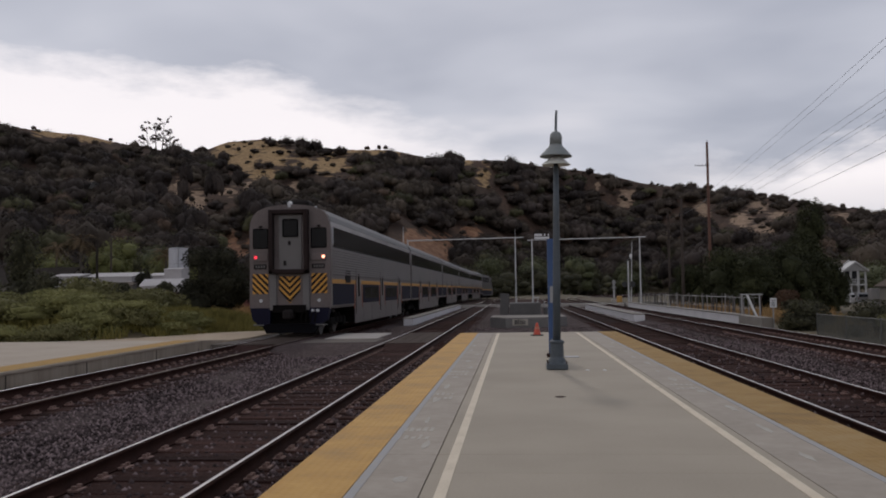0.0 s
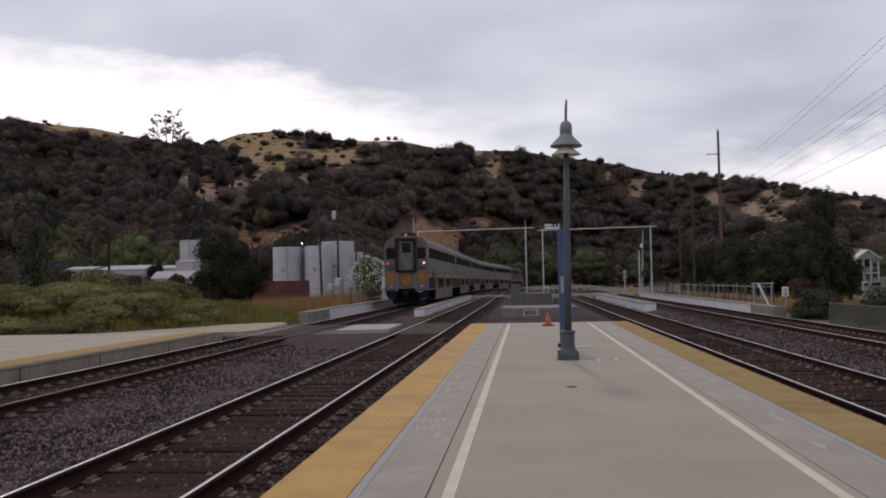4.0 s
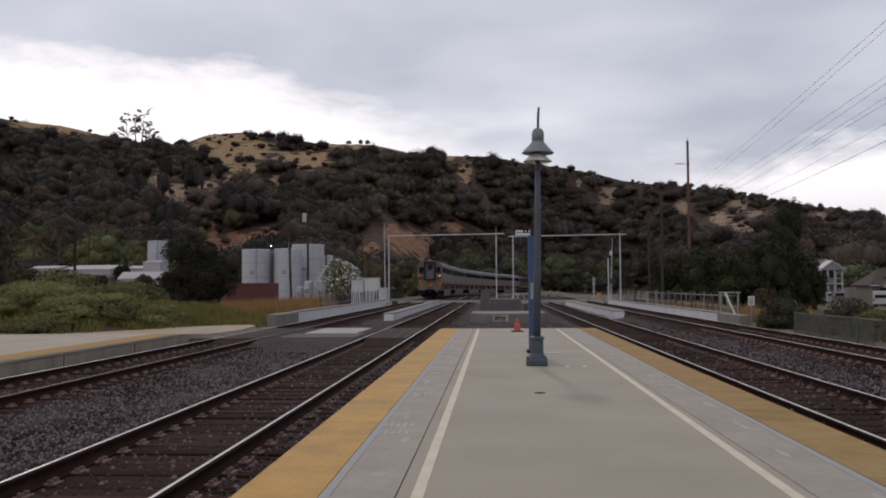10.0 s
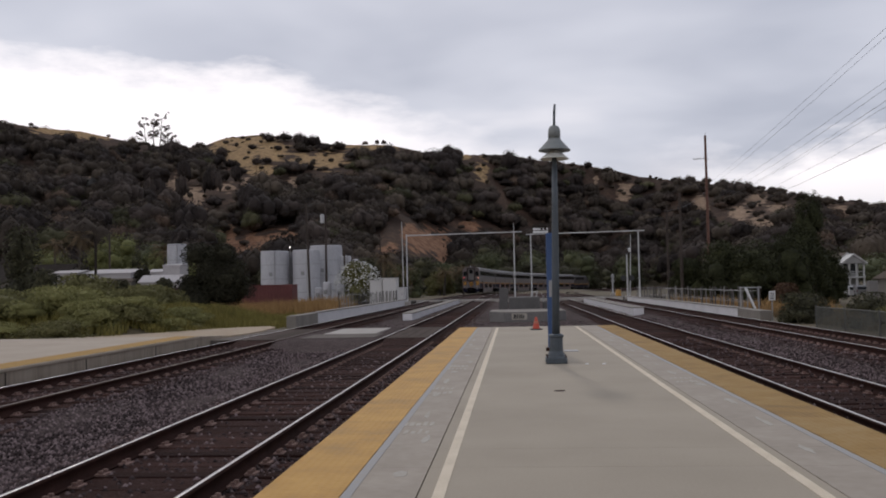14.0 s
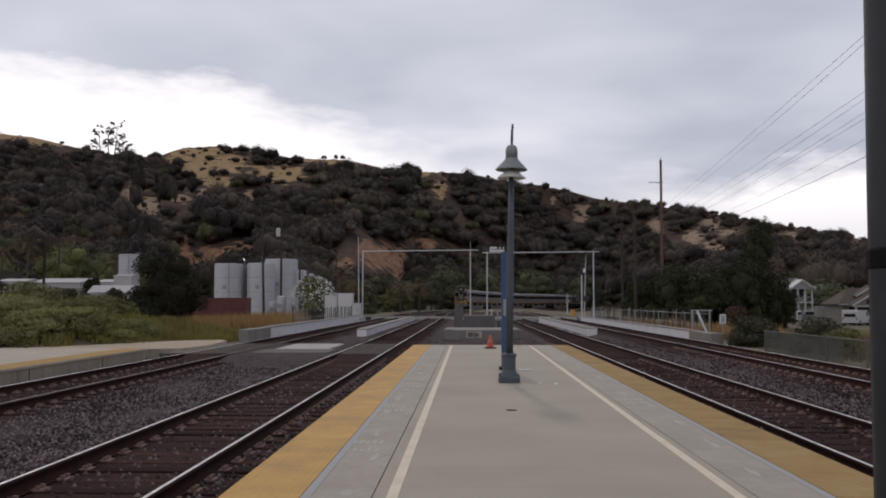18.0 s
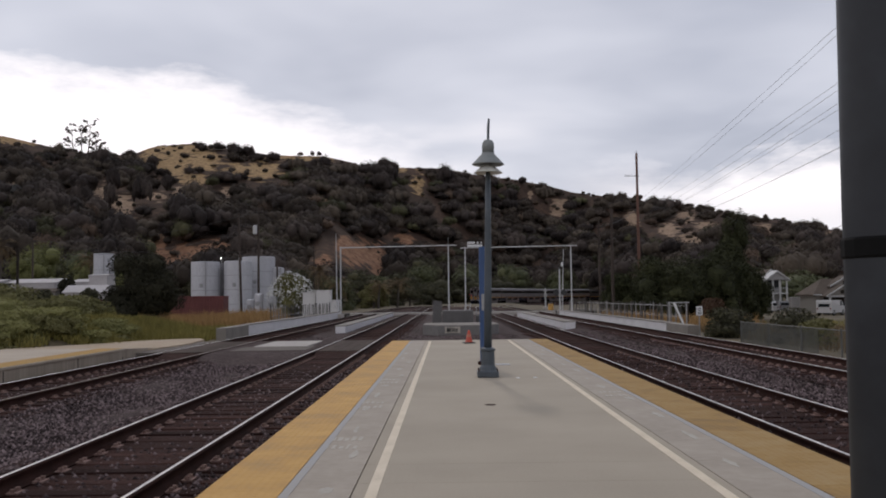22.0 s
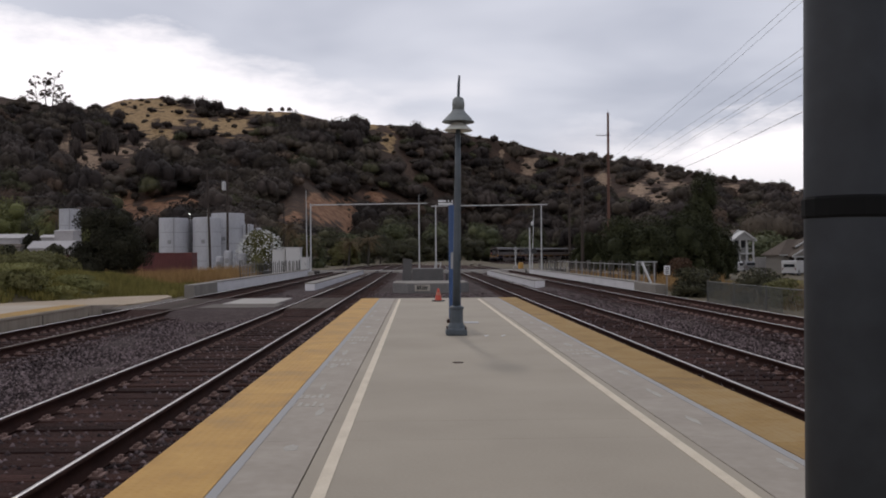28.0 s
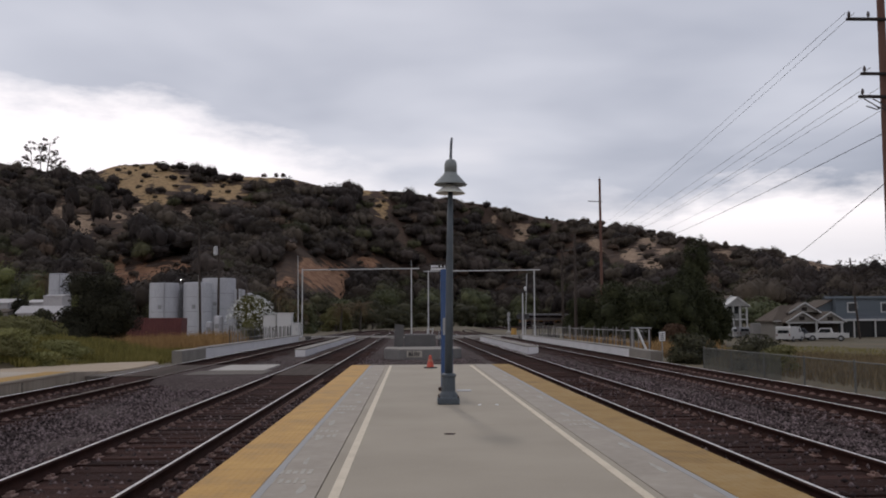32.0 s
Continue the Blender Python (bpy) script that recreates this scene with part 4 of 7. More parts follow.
M["leaf_pale"] = material("grey_green_foliage", [(0.0876, 0.0839, 0.0327), (0.1222, 0.1153, 0.0460), (0.1660, 0.1547, 0.0653)], 0.8, scale=0.4, fine=3, bump=0.0, island=0.18, spec=0.2)
M["leaf_rust"] = material("rusty_foliage", [(0.0403, 0.0238, 0.0150), (0.0691, 0.0389, 0.0235), (0.1037, 0.0606, 0.0375)], 0.85, scale=0.5, fine=3, bump=0.0, island=0.4, spec=0.2)
M["blossom"] = material("white_blossom", [(0.42, 0.42, 0.40), (0.58, 0.58, 0.55), (0.7, 0.7, 0.68)], 0.8, scale=2, fine=9, bump=0.0, island=0.3)
M["straw"] = material("dry_straw", [(0.1904, 0.1080, 0.0450), (0.3024, 0.1836, 0.0780), (0.4144, 0.2700, 0.1200)], 0.9, scale=0.4, fine=4, bump=0.0, island=0.4, spec=0.2)
M["straw_dull"] = material("dull_dry_grass", [(0.095, 0.070, 0.038), (0.150, 0.112, 0.062), (0.215, 0.165, 0.096)], 0.9, scale=0.5, fine=4, bump=0.0, island=0.4, spec=0.2)
M["weed"] = material("green_weeds", [(0.1004, 0.0917, 0.0264), (0.1925, 0.1661, 0.0475), (0.2844, 0.2372, 0.0727)], 0.85, scale=0.3, fine=3, bump=0.0, island=0.4, spec=0.2)


def grass_patch(name, label, spots, blades, height, mat, seed, width=0.03):
    """Upright blades over rectangles (x0, x1, y0, y1)."""
    rng = np.random.RandomState(seed)
    area = np.array([(b - a) * (d - c) for a, b, c, d in spots])
    pick = rng.choice(len(spots), blades, p=area / area.sum())
    s = np.array(spots, float)[pick]
    x = s[:, 0] + (s[:, 1] - s[:, 0]) * rng.rand(blades)
    y = s[:, 2] + (s[:, 3] - s[:, 2]) * rng.rand(blades)
    wave = 0.75 + 0.35 * np.sin(x * 0.9 + 1.3 * np.sin(y * 0.6)) * np.sin(y * 0.7 + x * 0.3)
    z = land(x, y)
    h = height * wave * rng.uniform(0.5, 1.25, blades)
    a = rng.rand(blades) * 6.283
    dx, dy = np.cos(a) * width, np.sin(a) * width
    lx, ly = rng.normal(0, 0.22, blades) * h, rng.normal(0, 0.22, blades) * h
    v = np.stack([np.stack([x - dx, y - dy, z - 0.05], 1), np.stack([x + dx, y + dy, z - 0.05], 1), np.stack([x + lx, y + ly, z + h], 1)], 1).reshape(-1, 3)
    tagged(new(name, arrays(name, v, np.arange(len(v)).reshape(-1, 3), mat)), label, "grass", kind="stuff")


# left: the shrubby bank behind the far platform
rngv = random.Random(5)
bank = [(-16.6, 30.8, 1.3, 1.5), (-19.2, 30.6, 1.5, 1.8), (-22.0, 30.2, 1.6, 1.9), (-24.8, 30.4, 1.8, 2.0), (-15.3, 34.3, 1.3, 1.6), (-17.9, 34.2, 1.7, 2.0), (-20.8, 34.0, 1.9, 2.2),
        (-23.8, 34.2, 2.0, 2.3), (-27.2, 33.6, 2.1, 2.3), (-16.9, 38.2, 1.8, 1.8), (-20.2, 38.5, 2.1, 2.1), (-24.0, 38.8, 2.2, 2.3), (-27.8, 38.4, 2.4, 2.5), (-14.4, 37.6, 1.1, 1.1), (-31.0, 36.0, 2.3, 2.4), (-13.6, 35.9, 0.6, 0.8), (-16.9, 30.9, 1.0, 0.9), (-15.9, 32.2, 1.1, 1.0), (-15.0, 33.4, 1.1, 1.0), (-13.9, 34.4, 0.8, 0.9), (-16.6, 33.2, 1.2, 1.2)]
for i, (x, y, h, r) in enumerate(bank):
    broad_tree("shrub", "green shrub on the bank behind the platform", x, y, h * 0.72, r * 1.2, M["leaf_bank"] if i % 3 else M["leaf_pale"], 30 + i, 5200, 0.048, 12, 0.0, "shrubs on the bank", 0.05)
broad_tree("shrub", "olive shrub with dry tips on the bank", -19.6, 46.5, 1.6, 2.2, M["leaf_pale"], 60, 2200, 0.10, 8, 0.0, "shrubs on the bank", 0.05)
broad_tree("shrub", "olive shrub with dry tips on the bank", -23.2, 46.5, 2.4, 2.3, M["leaf_pale"], 61, 2200, 0.10, 8, 0.0, "shrubs on the bank", 0.05)
broad_tree("shrub", "sparse dark shrub on the bank", -25.3, 50.0, 2.9, 1.0, M["leaf_dark"], 62, 900, 0.10, 8, 0.1, "shrubs on the bank", 0.05)
for i, (x, y, h, r) in enumerate([(-40.0, 63, 4.8, 2.9), (-36.0, 66, 4.3, 2.2), (-33.0, 60, 3.0, 2.0), (-25.6, 56, 3.2, 1.4), (-21.6, 55, 1.9, 1.6), (-30.5, 76, 3.6, 1.3)]):
    broad_tree("shrub", "dark leafy shrub before the yard", x, y, h, r, M["leaf_dark"], 180 + i, 3600, 0.10, 10, 0.0, "shrubs before the yard", 0.05)
grass_patch("weeds", "rank green weeds on the bank", [(-32, -16.6, 28.9, 31), (-32, -14.6, 31, 35), (-16.6, -12.6, 34, 40), (-34, -12.6, 36, 46)], 42000, 0.5, M["weed"], 8)
grass_patch("weeds", "rank green weeds beside the walkway", [(-17.6, -15.6, 31.0, 36), (-15.6, -13.6, 33.0, 37), (-13.6, -12.4, 35, 38)], 9000, 0.42, M["weed"], 18)
grass_patch("tall_grass", "dry orange grass beside the bridge", [(-21, -12.8, 58, 74), (-27.5, -16, 74, 87)], 20000, 1.15, M["straw"], 9)
grass_patch("weeds", "yellow-green grass at the end of the walkway", [(-26, -11.8, 38.5, 62)], 30000, 0.45, M["weed"], 10)
broad_tree("round_tree", "dense dark round-crowned tree beside the yard", -24.8, 72.0, 6.2, 3.2, M["leaf_deep"], 70, 30000, 0.10, 22, -0.06, trunk=0.2, fill=0.8)
ole = broad_tree("flowering_bush", "oleander bush covered in white flowers", -17.2, 98.0, 5.0, 2.9, M["leaf_pale"], 71, 2400, 0.16, 10, 0.0, trunk=0.08)
rngo = np.random.RandomState(72)
part("blossom", quads_mesh("blossom", leaf_cloud(rngo, [((0, 0, 2.6), (2.5, 2.5, 2.2)), ((1.2, -0.6, 2.0), (1.6, 1.6, 1.6)), ((-1.3, -0.5, 1.8), (1.5, 1.5, 1.5))], 1500, 0.13, 0.12, 0.6), M["blossom"]), None, ole, "white flower clusters")

# greenery across the yard and behind the road
for i, (x, y, h, r, m) in enumerate([
        (-62.8, 110, 11.5, 3.6, "leaf_dark"), (-84, 156, 11, 7.0, "leaf_light"), (-74, 158, 11, 6.5, "leaf_light"), (-65, 160, 10, 6.0, "leaf_light"), (-55, 158, 10, 5.5, "leaf_light"), (-91, 166, 11, 6.0, "leaf_light"), (-69, 172, 12, 6.5, "leaf_green"), (-80, 176, 13, 7.0, "leaf_light"), (-59, 176, 10, 6.0, "leaf_green"), (-44, 160, 7, 4.5, "leaf_dark"), (-78, 150, 8, 5.5, "leaf_dark"),
        (-34, 165, 8, 5.0, "leaf_dark"), (-28, 172, 8, 5.0, "leaf_dark"), (-22, 160, 6.5, 4.5, "leaf_dark"), (-18, 150, 5.5, 3.8, "leaf_green"), (-14.5, 176, 5.0, 3.6, "leaf_pale"), (-17, 182, 8, 5, "leaf_dark"),
        (-47, 122, 3.4, 2.6, "leaf_rust"), (-49.6, 116, 5.3, 1.5, "leaf_deep"), (-9.0, 212, 5.0, 5.5, "leaf_dark"), (-12.0, 240, 9, 7.5, "leaf_dark"), (-4.0, 228, 6, 5.5, "leaf_dark"), (-2.0, 268, 9.0, 8.0, "leaf_dark"), (8.0, 290, 9.0, 8.5, "leaf_dark"), (18.0, 325, 10, 9.0, "leaf_dark"), (28.0, 345, 10, 9.5, "leaf_dark"), (40.0, 390, 10, 8.0, "leaf_dark"), (52.0, 410, 8.0, 8.0, "leaf_green"), (70, 430, 10, 9, "leaf_dark")]):
    broad_tree("tree", "leafy tree between the tracks and the hill" if m != "leaf_rust" else "small rusty-leaved tree in the yard", x, y, h, r, M[m], 100 + i, 2600, 0.24, 12, -0.06, "trees below the hill", 0.25)
for i, arc in enumerate(range(208, 452, 15)):
    x, y, _ = on_curve(TRACKS["b"] - 15 - 4 * (i % 3), arc)
    h = 7.5 if arc < 250 else (12.5, 15.0, 13.5, 11.0)[i % 4]
    broad_tree("tree", "tall dark tree on the bank beyond the curving tracks", x, y, h, h * 0.56, M["leaf_dark" if i % 3 else "leaf_green"], 200 + i, 3400, 0.34, 13, -0.05, "trees beyond the curve", 0.3)
for i, (x, y, h) in enumerate([(-18.6, 148, 4.6), (-9.8, 175, 4.9), (-13.2, 170, 4.4), (-68.4, 136, 11.0), (-54.6, 136, 8.6), (-73.5, 138, 10.2), (-20.5, 140, 6.4)]):
    palm(x, y, h, 20 + i, 3.5)

# right: big trees, bush, field
for i, (x, y, h, r, m) in enumerate([(22.6, 100, 7.0, 3.8, "leaf_dark"), (26.6, 101, 7.3, 4.2, "leaf_dark"), (33.5, 104, 12.8, 2.5, "leaf_dark"), (30.0, 99, 7.8, 3.4, "leaf_dark"), (31.9, 102, 9.2, 2.4, "leaf_dark"), (19.6, 102, 4.9, 2.6, "leaf_dark"), (25.0, 96, 5.6, 3.2, "leaf_dark"), (35.9, 104, 6.2, 2.0, "leaf_dark"), (32.6, 100, 6.6, 2.3, "leaf_dark")]):
    broad_tree("tree", "dense dark green tree beside the houses", x, y, h, r, M["leaf_shade"], 140 + i, 9000, 0.13, 18, 0.0, "trees beside the houses", 0.25)
broad_tree("shrub", "rusty brown shrub under the trees", 27.2, 92, 2.4, 1.9, M["leaf_rust"], 150, 1600, 0.16, 8, 0.0, trunk=0.06)
broad_tree("bush", "round green bush at the end of the parapet", 12.9, 40.6, 1.4, 1.5, M["leaf_dark"], 152, 3600, 0.07, 9, 0.0, trunk=0.05)
broad_tree("bush", "grey-green bush behind the wire fence", 13.6, 35.0, 1.5, 1.3, M["leaf_dark"], 154, 2600, 0.06, 9, 0.0, trunk=0.04)
broad_tree("bush", "grey-green bush behind the wire fence", 13.4, 32.3, 1.1, 0.9, M["leaf_pale"], 155, 1800, 0.06, 8, 0.0, trunk=0.04)
broad_tree("bush", "small green bush against the fence", 14.6, 25.0, 1.2, 0.7, M["leaf_pale"], 153, 1400, 0.06, 8, 0.0, trunk=0.04)
grass_patch("tall_grass", "dry orange grass behind the fence pickets", [(12.6, 17, 48, 75)], 7000, 0.8, M["straw"], 12)
grass_patch("dry_grass", "dry golden grass behind the wire fence", [(12.8, 22, 22, 40), (13, 30, 40, 62)], 22000, 0.48, M["straw_dull"], 13)
grass_patch("weeds", "low green weeds in the field", [(14.5, 44, 44, 92)], 12000, 0.35, M["weed"], 14)
for i, (x, y, h, r) in enumerate([(60, 175, 9, 7), (72, 185, 8, 7), (84, 180, 8, 7), (50, 180, 9, 6), (95, 190, 8, 7), (66, 160, 6, 4)]):
    broad_tree("tree", "leafy tree behind the houses", x, y, h, r, M["leaf_green"] if i % 2 else M["leaf_dark"], 170 + i, 1400, 0.3, 9, 0.05, "trees behind the houses", 0.25)


def gum_tree():
    x, y, z = at_angle(-22.15, 630)
    rng = np.random.RandomState(90)
    t = thing("eucalyptus_tree", "tall open-crowned eucalyptus standing on the ridge", "tree", at=pose(x, y, z - 1))
    bm, clumps = bmesh.new(), []
    for mx, mh in ((-7.5, 21), (-2.0, 25), (3.5, 26), (8.0, 17)):
        rod(bm, (mx * 0.35, 0, 0), (mx, 0, mh * 0.5), 0.5, 0.32, 6)
        rod(bm, (mx, 0, mh * 0.5), (mx + rng.uniform(-1, 1), 0, mh), 0.32, 0.1, 6)
        for k in range(11):
            h = mh * rng.uniform(0.38, 0.95)
            d, w, up = rng.uniform(-2, 2), rng.uniform(1.5, 6.0) * rng.choice((-1, 1)), rng.uniform(1.5, 5.0)
            rod(bm, (mx, 0, h), (mx + w, d, h + up), 0.16, 0.06, 5)
            for u in (0.6, 0.85, 1.05):
                clumps.append(((mx + w * u + rng.uniform(-0.6, 0.6), d * u, h + up * u + rng.uniform(-0.4, 0.6)), (rng.uniform(0.45, 1.1),) * 2 + (rng.uniform(0.45, 1.0),)))
    part("trunk", bm, M["bark"], t)
    part("crown", quads_mesh("crown", leaf_cloud(rng, clumps, 6200, 0.40, 0.9, 0.9), M["leaf_oak"]), None, t)


gum_tree()


# ---- platform lamps ----
M["lamp_shade"] = material("weathered_green_grey_paint", [(0.14, 0.155, 0.15), (0.19, 0.205, 0.20), (0.24, 0.255, 0.25)], 0.55, scale=6, fine=40, bump=0.06, local=True)
M["lamp_under"] = material("white_enamel", shades((0.55, 0.55, 0.5), 0.08), 0.5, scale=4, fine=30, bump=0.03, local=True)
M["blue_paint"] = material("bright_blue_paint", [(0.016, 0.045, 0.12), (0.024, 0.062, 0.16), (0.035, 0.08, 0.19)], 0.5, scale=3, fine=30, bump=0.05, local=True)
M["galv"] = material("galvanised_steel", [(0.20, 0.20, 0.20), (0.28, 0.28, 0.28), (0.36, 0.36, 0.36)], 0.55, metal=0.4, scale=3, fine=25, bump=0.08, local=True)
M["galv_dull"] = material("dull_weathered_steel", [(0.075, 0.075, 0.072), (0.115, 0.115, 0.11), (0.16, 0.16, 0.153)], 0.7, metal=0.3, scale=3, fine=25, bump=0.08, local=True)
M["galv_pale"] = material("pale_grey_paint", [(0.34, 0.34, 0.34), (0.43, 0.43, 0.43), (0.50, 0.50, 0.50)], 0.6, scale=2, fine=20, bump=0.06, local=True)
M["cone_orange"] = material("orange_plastic", shades((0.42, 0.05, 0.022), 0.2), 0.5, scale=5, fine=30, bump=0.03, local=True)
M["pole_wood"] = material("creosoted_pole_wood", [(0.0248, 0.0176, 0.0143), (0.0468, 0.0330, 0.0264), (0.0715, 0.0550, 0.0440)], 0.9, scale=1.2, fine=12, bump=0.4, stretch=(4, 4, 0.25), local=True)
M["pole_red"] = material("reddish_pole_wood", [(0.075, 0.035, 0.026), (0.12, 0.058, 0.042), (0.17, 0.09, 0.065)], 0.9, scale=1.2, fine=12, bump=0.4, stretch=(4, 4, 0.25), local=True)
M["arm_dark"] = material("dark_crossarm", [(0.016, 0.012, 0.012), (0.028, 0.022, 0.021), (0.045, 0.036, 0.034)], 0.85, scale=2, fine=14, bump=0.2, local=True, spec=0.2)
M["wire"] = material("black_cable", shades((0.03, 0.03, 0.032), 0.2), 0.7, scale=2, fine=10, bump=0.0)
M["porcelain"] = material("dark_insulator", shades((0.05, 0.035, 0.035), 0.2), 0.3, scale=4, fine=20, bump=0.0, local=True)
M["sign_white"] = material("white_sign_sheet", shades((0.62, 0.62, 0.62), 0.06), 0.5, scale=2, fine=15, bump=0.02, local=True)
M["ink"] = material("black_paint", shades((0.03, 0.03, 0.03), 0.2), 0.7, scale=3, fine=20, bump=0.02)


# the near post's colour: mottled, darker than lamp_paint
M["post_dark"] = material("mottled_dark_post_paint", [(0.014, 0.015, 0.018), (0.026, 0.029, 0.034), (0.046, 0.052, 0.060)], 0.55, scale=4, fine=22, bump=0.06, local=True, spec=0.3, mottle=0.3)
M["band_black"] = material("black_strap", shades((0.007, 0.007, 0.007), 0.2), 0.8, scale=3, fine=20, bump=0.02, spec=0.1, local=True)


def make_lamp(x, y, label, lean=0.0, band=False):
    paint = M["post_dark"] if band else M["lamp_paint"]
    t = thing("street_lamp", label, "lamp post", "platform lamps", at=pose(x, y, 0, 0, lean, 0))
    part("base_plate", box(bmesh.new(), -0.19, -0.19, -0.01, 0.19, 0.19, 0.12, 0.025), paint, t)
    for i in range(4):
        bx, by = ((-1, -1), (1, -1), (1, 1), (-1, 1))[i]
        part("bolt", rod(bmesh.new(), (bx * 0.165, by * 0.165, 0.11), (bx * 0.165, by * 0.165, 0.15), 0.014, None, 6), M["rust"], t)
    part("pedestal", lathe(bmesh.new(), [(0.165, 0.12), (0.15, 0.17), (0.122, 0.22), (0.118, 0.46), (0.135, 0.475), (0.135, 0.505), (0.095, 0.53)], 16), paint, t)
    part("pole", lathe(bmesh.new(), [(0.070, 0.5), (0.067, 1.6), (0.056, 2.8), (0.045, 3.72)], 18), paint, t, smooth=True)
    if band:
        part("band", lathe(bmesh.new(), [(0.0680, 1.499), (0.0705, 1.503), (0.0705, 1.528), (0.0680, 1.532)], 18), M["band_black"], t)
    part("lower_shade", lathe(bmesh.new(), [(0.10, 3.72), (0.255, 3.695), (0.265, 3.70), (0.11, 3.83), (0.06, 3.85)], 28), M["lamp_under"], t, "pale lower reflector")
    part("upper_shade", lathe(bmesh.new(), [(0.10, 3.87), (0.285, 3.845), (0.295, 3.855), (0.28, 3.875), (0.125, 4.04), (0.112, 4.07)], 28), M["lamp_shade"], t)
    part("cap", lathe(bmesh.new(), [(0.108, 4.06), (0.112, 4.20), (0.10, 4.26), (0.07, 4.30), (0.03, 4.315)], 20), M["lamp_shade"], t, smooth=True)
    part("finial", rod(rod(bmesh.new(), (0, 0, 4.30), (0.004, 0, 4.55), 0.024), (0.004, 0, 4.55), (0.014, 0, 4.70), 0.024, 0.018), paint, t)
    return t


make_lamp(0.655, 15.78, "tall blue-grey lamp post with conical shade on the platform", 0.9)
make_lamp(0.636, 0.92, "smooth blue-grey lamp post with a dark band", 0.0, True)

# blue pylon behind the lamp
pyl = thing("help_point", "slim bright blue help-point pylon behind the lamp post", "pylon", at=pose(0.75, 18.75, 0))
part("column", box(bmesh.new(), -0.12, -0.07, 0.06, 0.13, 0.09, 2.52, 0.02), M["blue_paint"], pyl)
part("foot", box(bmesh.new(), -0.17, -0.13, 0, 0.17, 0.13, 0.07, 0.015), M["rust"], pyl)
part("panel", box(bmesh.new(), -0.08, -0.078, 1.15, 0.09, -0.06, 1.5, 0.004), M["galv"], pyl)
single("access_cover", box(bmesh.new(), 0.95, 18.45, -0.01, 1.25, 18.85, 0.012, 0.004), M["galv"], "grey steel cover plate set in the platform", "cover plate")
for x in (1.18, 1.48):
    single("floor_marker", lathe(bmesh.new(), [(0.035, 0.0), (0.032, 0.008), (0.02, 0.012)], 12, (x, 15.5, 0.0)), M["sign_white"], "small white round marker on the platform", "marker", "floor markers")
single("drain_cover", lathe(bmesh.new(), [(0.075, -0.003), (0.075, 0.004), (0.06, 0.006)], 16, (0.50, 11.6, 0.0)), M["rust"], "small dark round drain cover in the platform", "drain")

# worn stencilling, unreadable
M["stencil"] = material("worn_stencil_paint", [(0.31, 0.28, 0.24), (0.37, 0.335, 0.285), (0.45, 0.41, 0.355)], 0.85, scale=6, fine=40, bump=0.03)
st = random.Random(3)
for sx, y0 in ((-1.12, 8.2), (-1.12, 11.4), (-1.1, 14.8), (2.34, 12.4)):
    for row in range(2):
        for i in range(5):
            w = st.uniform(0.03, 0.05)
            part("stencil_bar", box(bmesh.new(), sx - 0.15 + i * 0.07, y0 + row * 0.5, -0.01, sx - 0.15 + i * 0.07 + w, y0 + row * 0.5 + st.uniform(0.16, 0.30), 0.003), M["stencil"], platform, "faded stencil stroke")


def traffic_cone(x, y):
    t = thing("traffic_cone", "faded orange traffic cone on the platform", "traffic cone", at=pose(x, y, 0, 0, 0, 8))
    part("base", box(bmesh.new(), -0.18, -0.18, 0, 0.18, 0.18, 0.035, 0.01), M["ink"], t, "black rubber base")
    part("body", lathe(bmesh.new(), [(0.135, 0.03), (0.11, 0.06), (0.034, 0.39), (0.026, 0.40)], 18), M["cone_orange"], t, smooth=True)
    part("collar", lathe(bmesh.new(), [(0.079, 0.20), (0.083, 0.205), (0.066, 0.275), (0.062, 0.27)], 18), M["cone_worn"], t, "scuffed paler band")


M["cone_worn"] = material("scuffed_orange", shades((0.42, 0.15, 0.09), 0.2), 0.6, scale=5, fine=30, bump=0.03, local=True)
traffic_cone(0.60, 27.6)


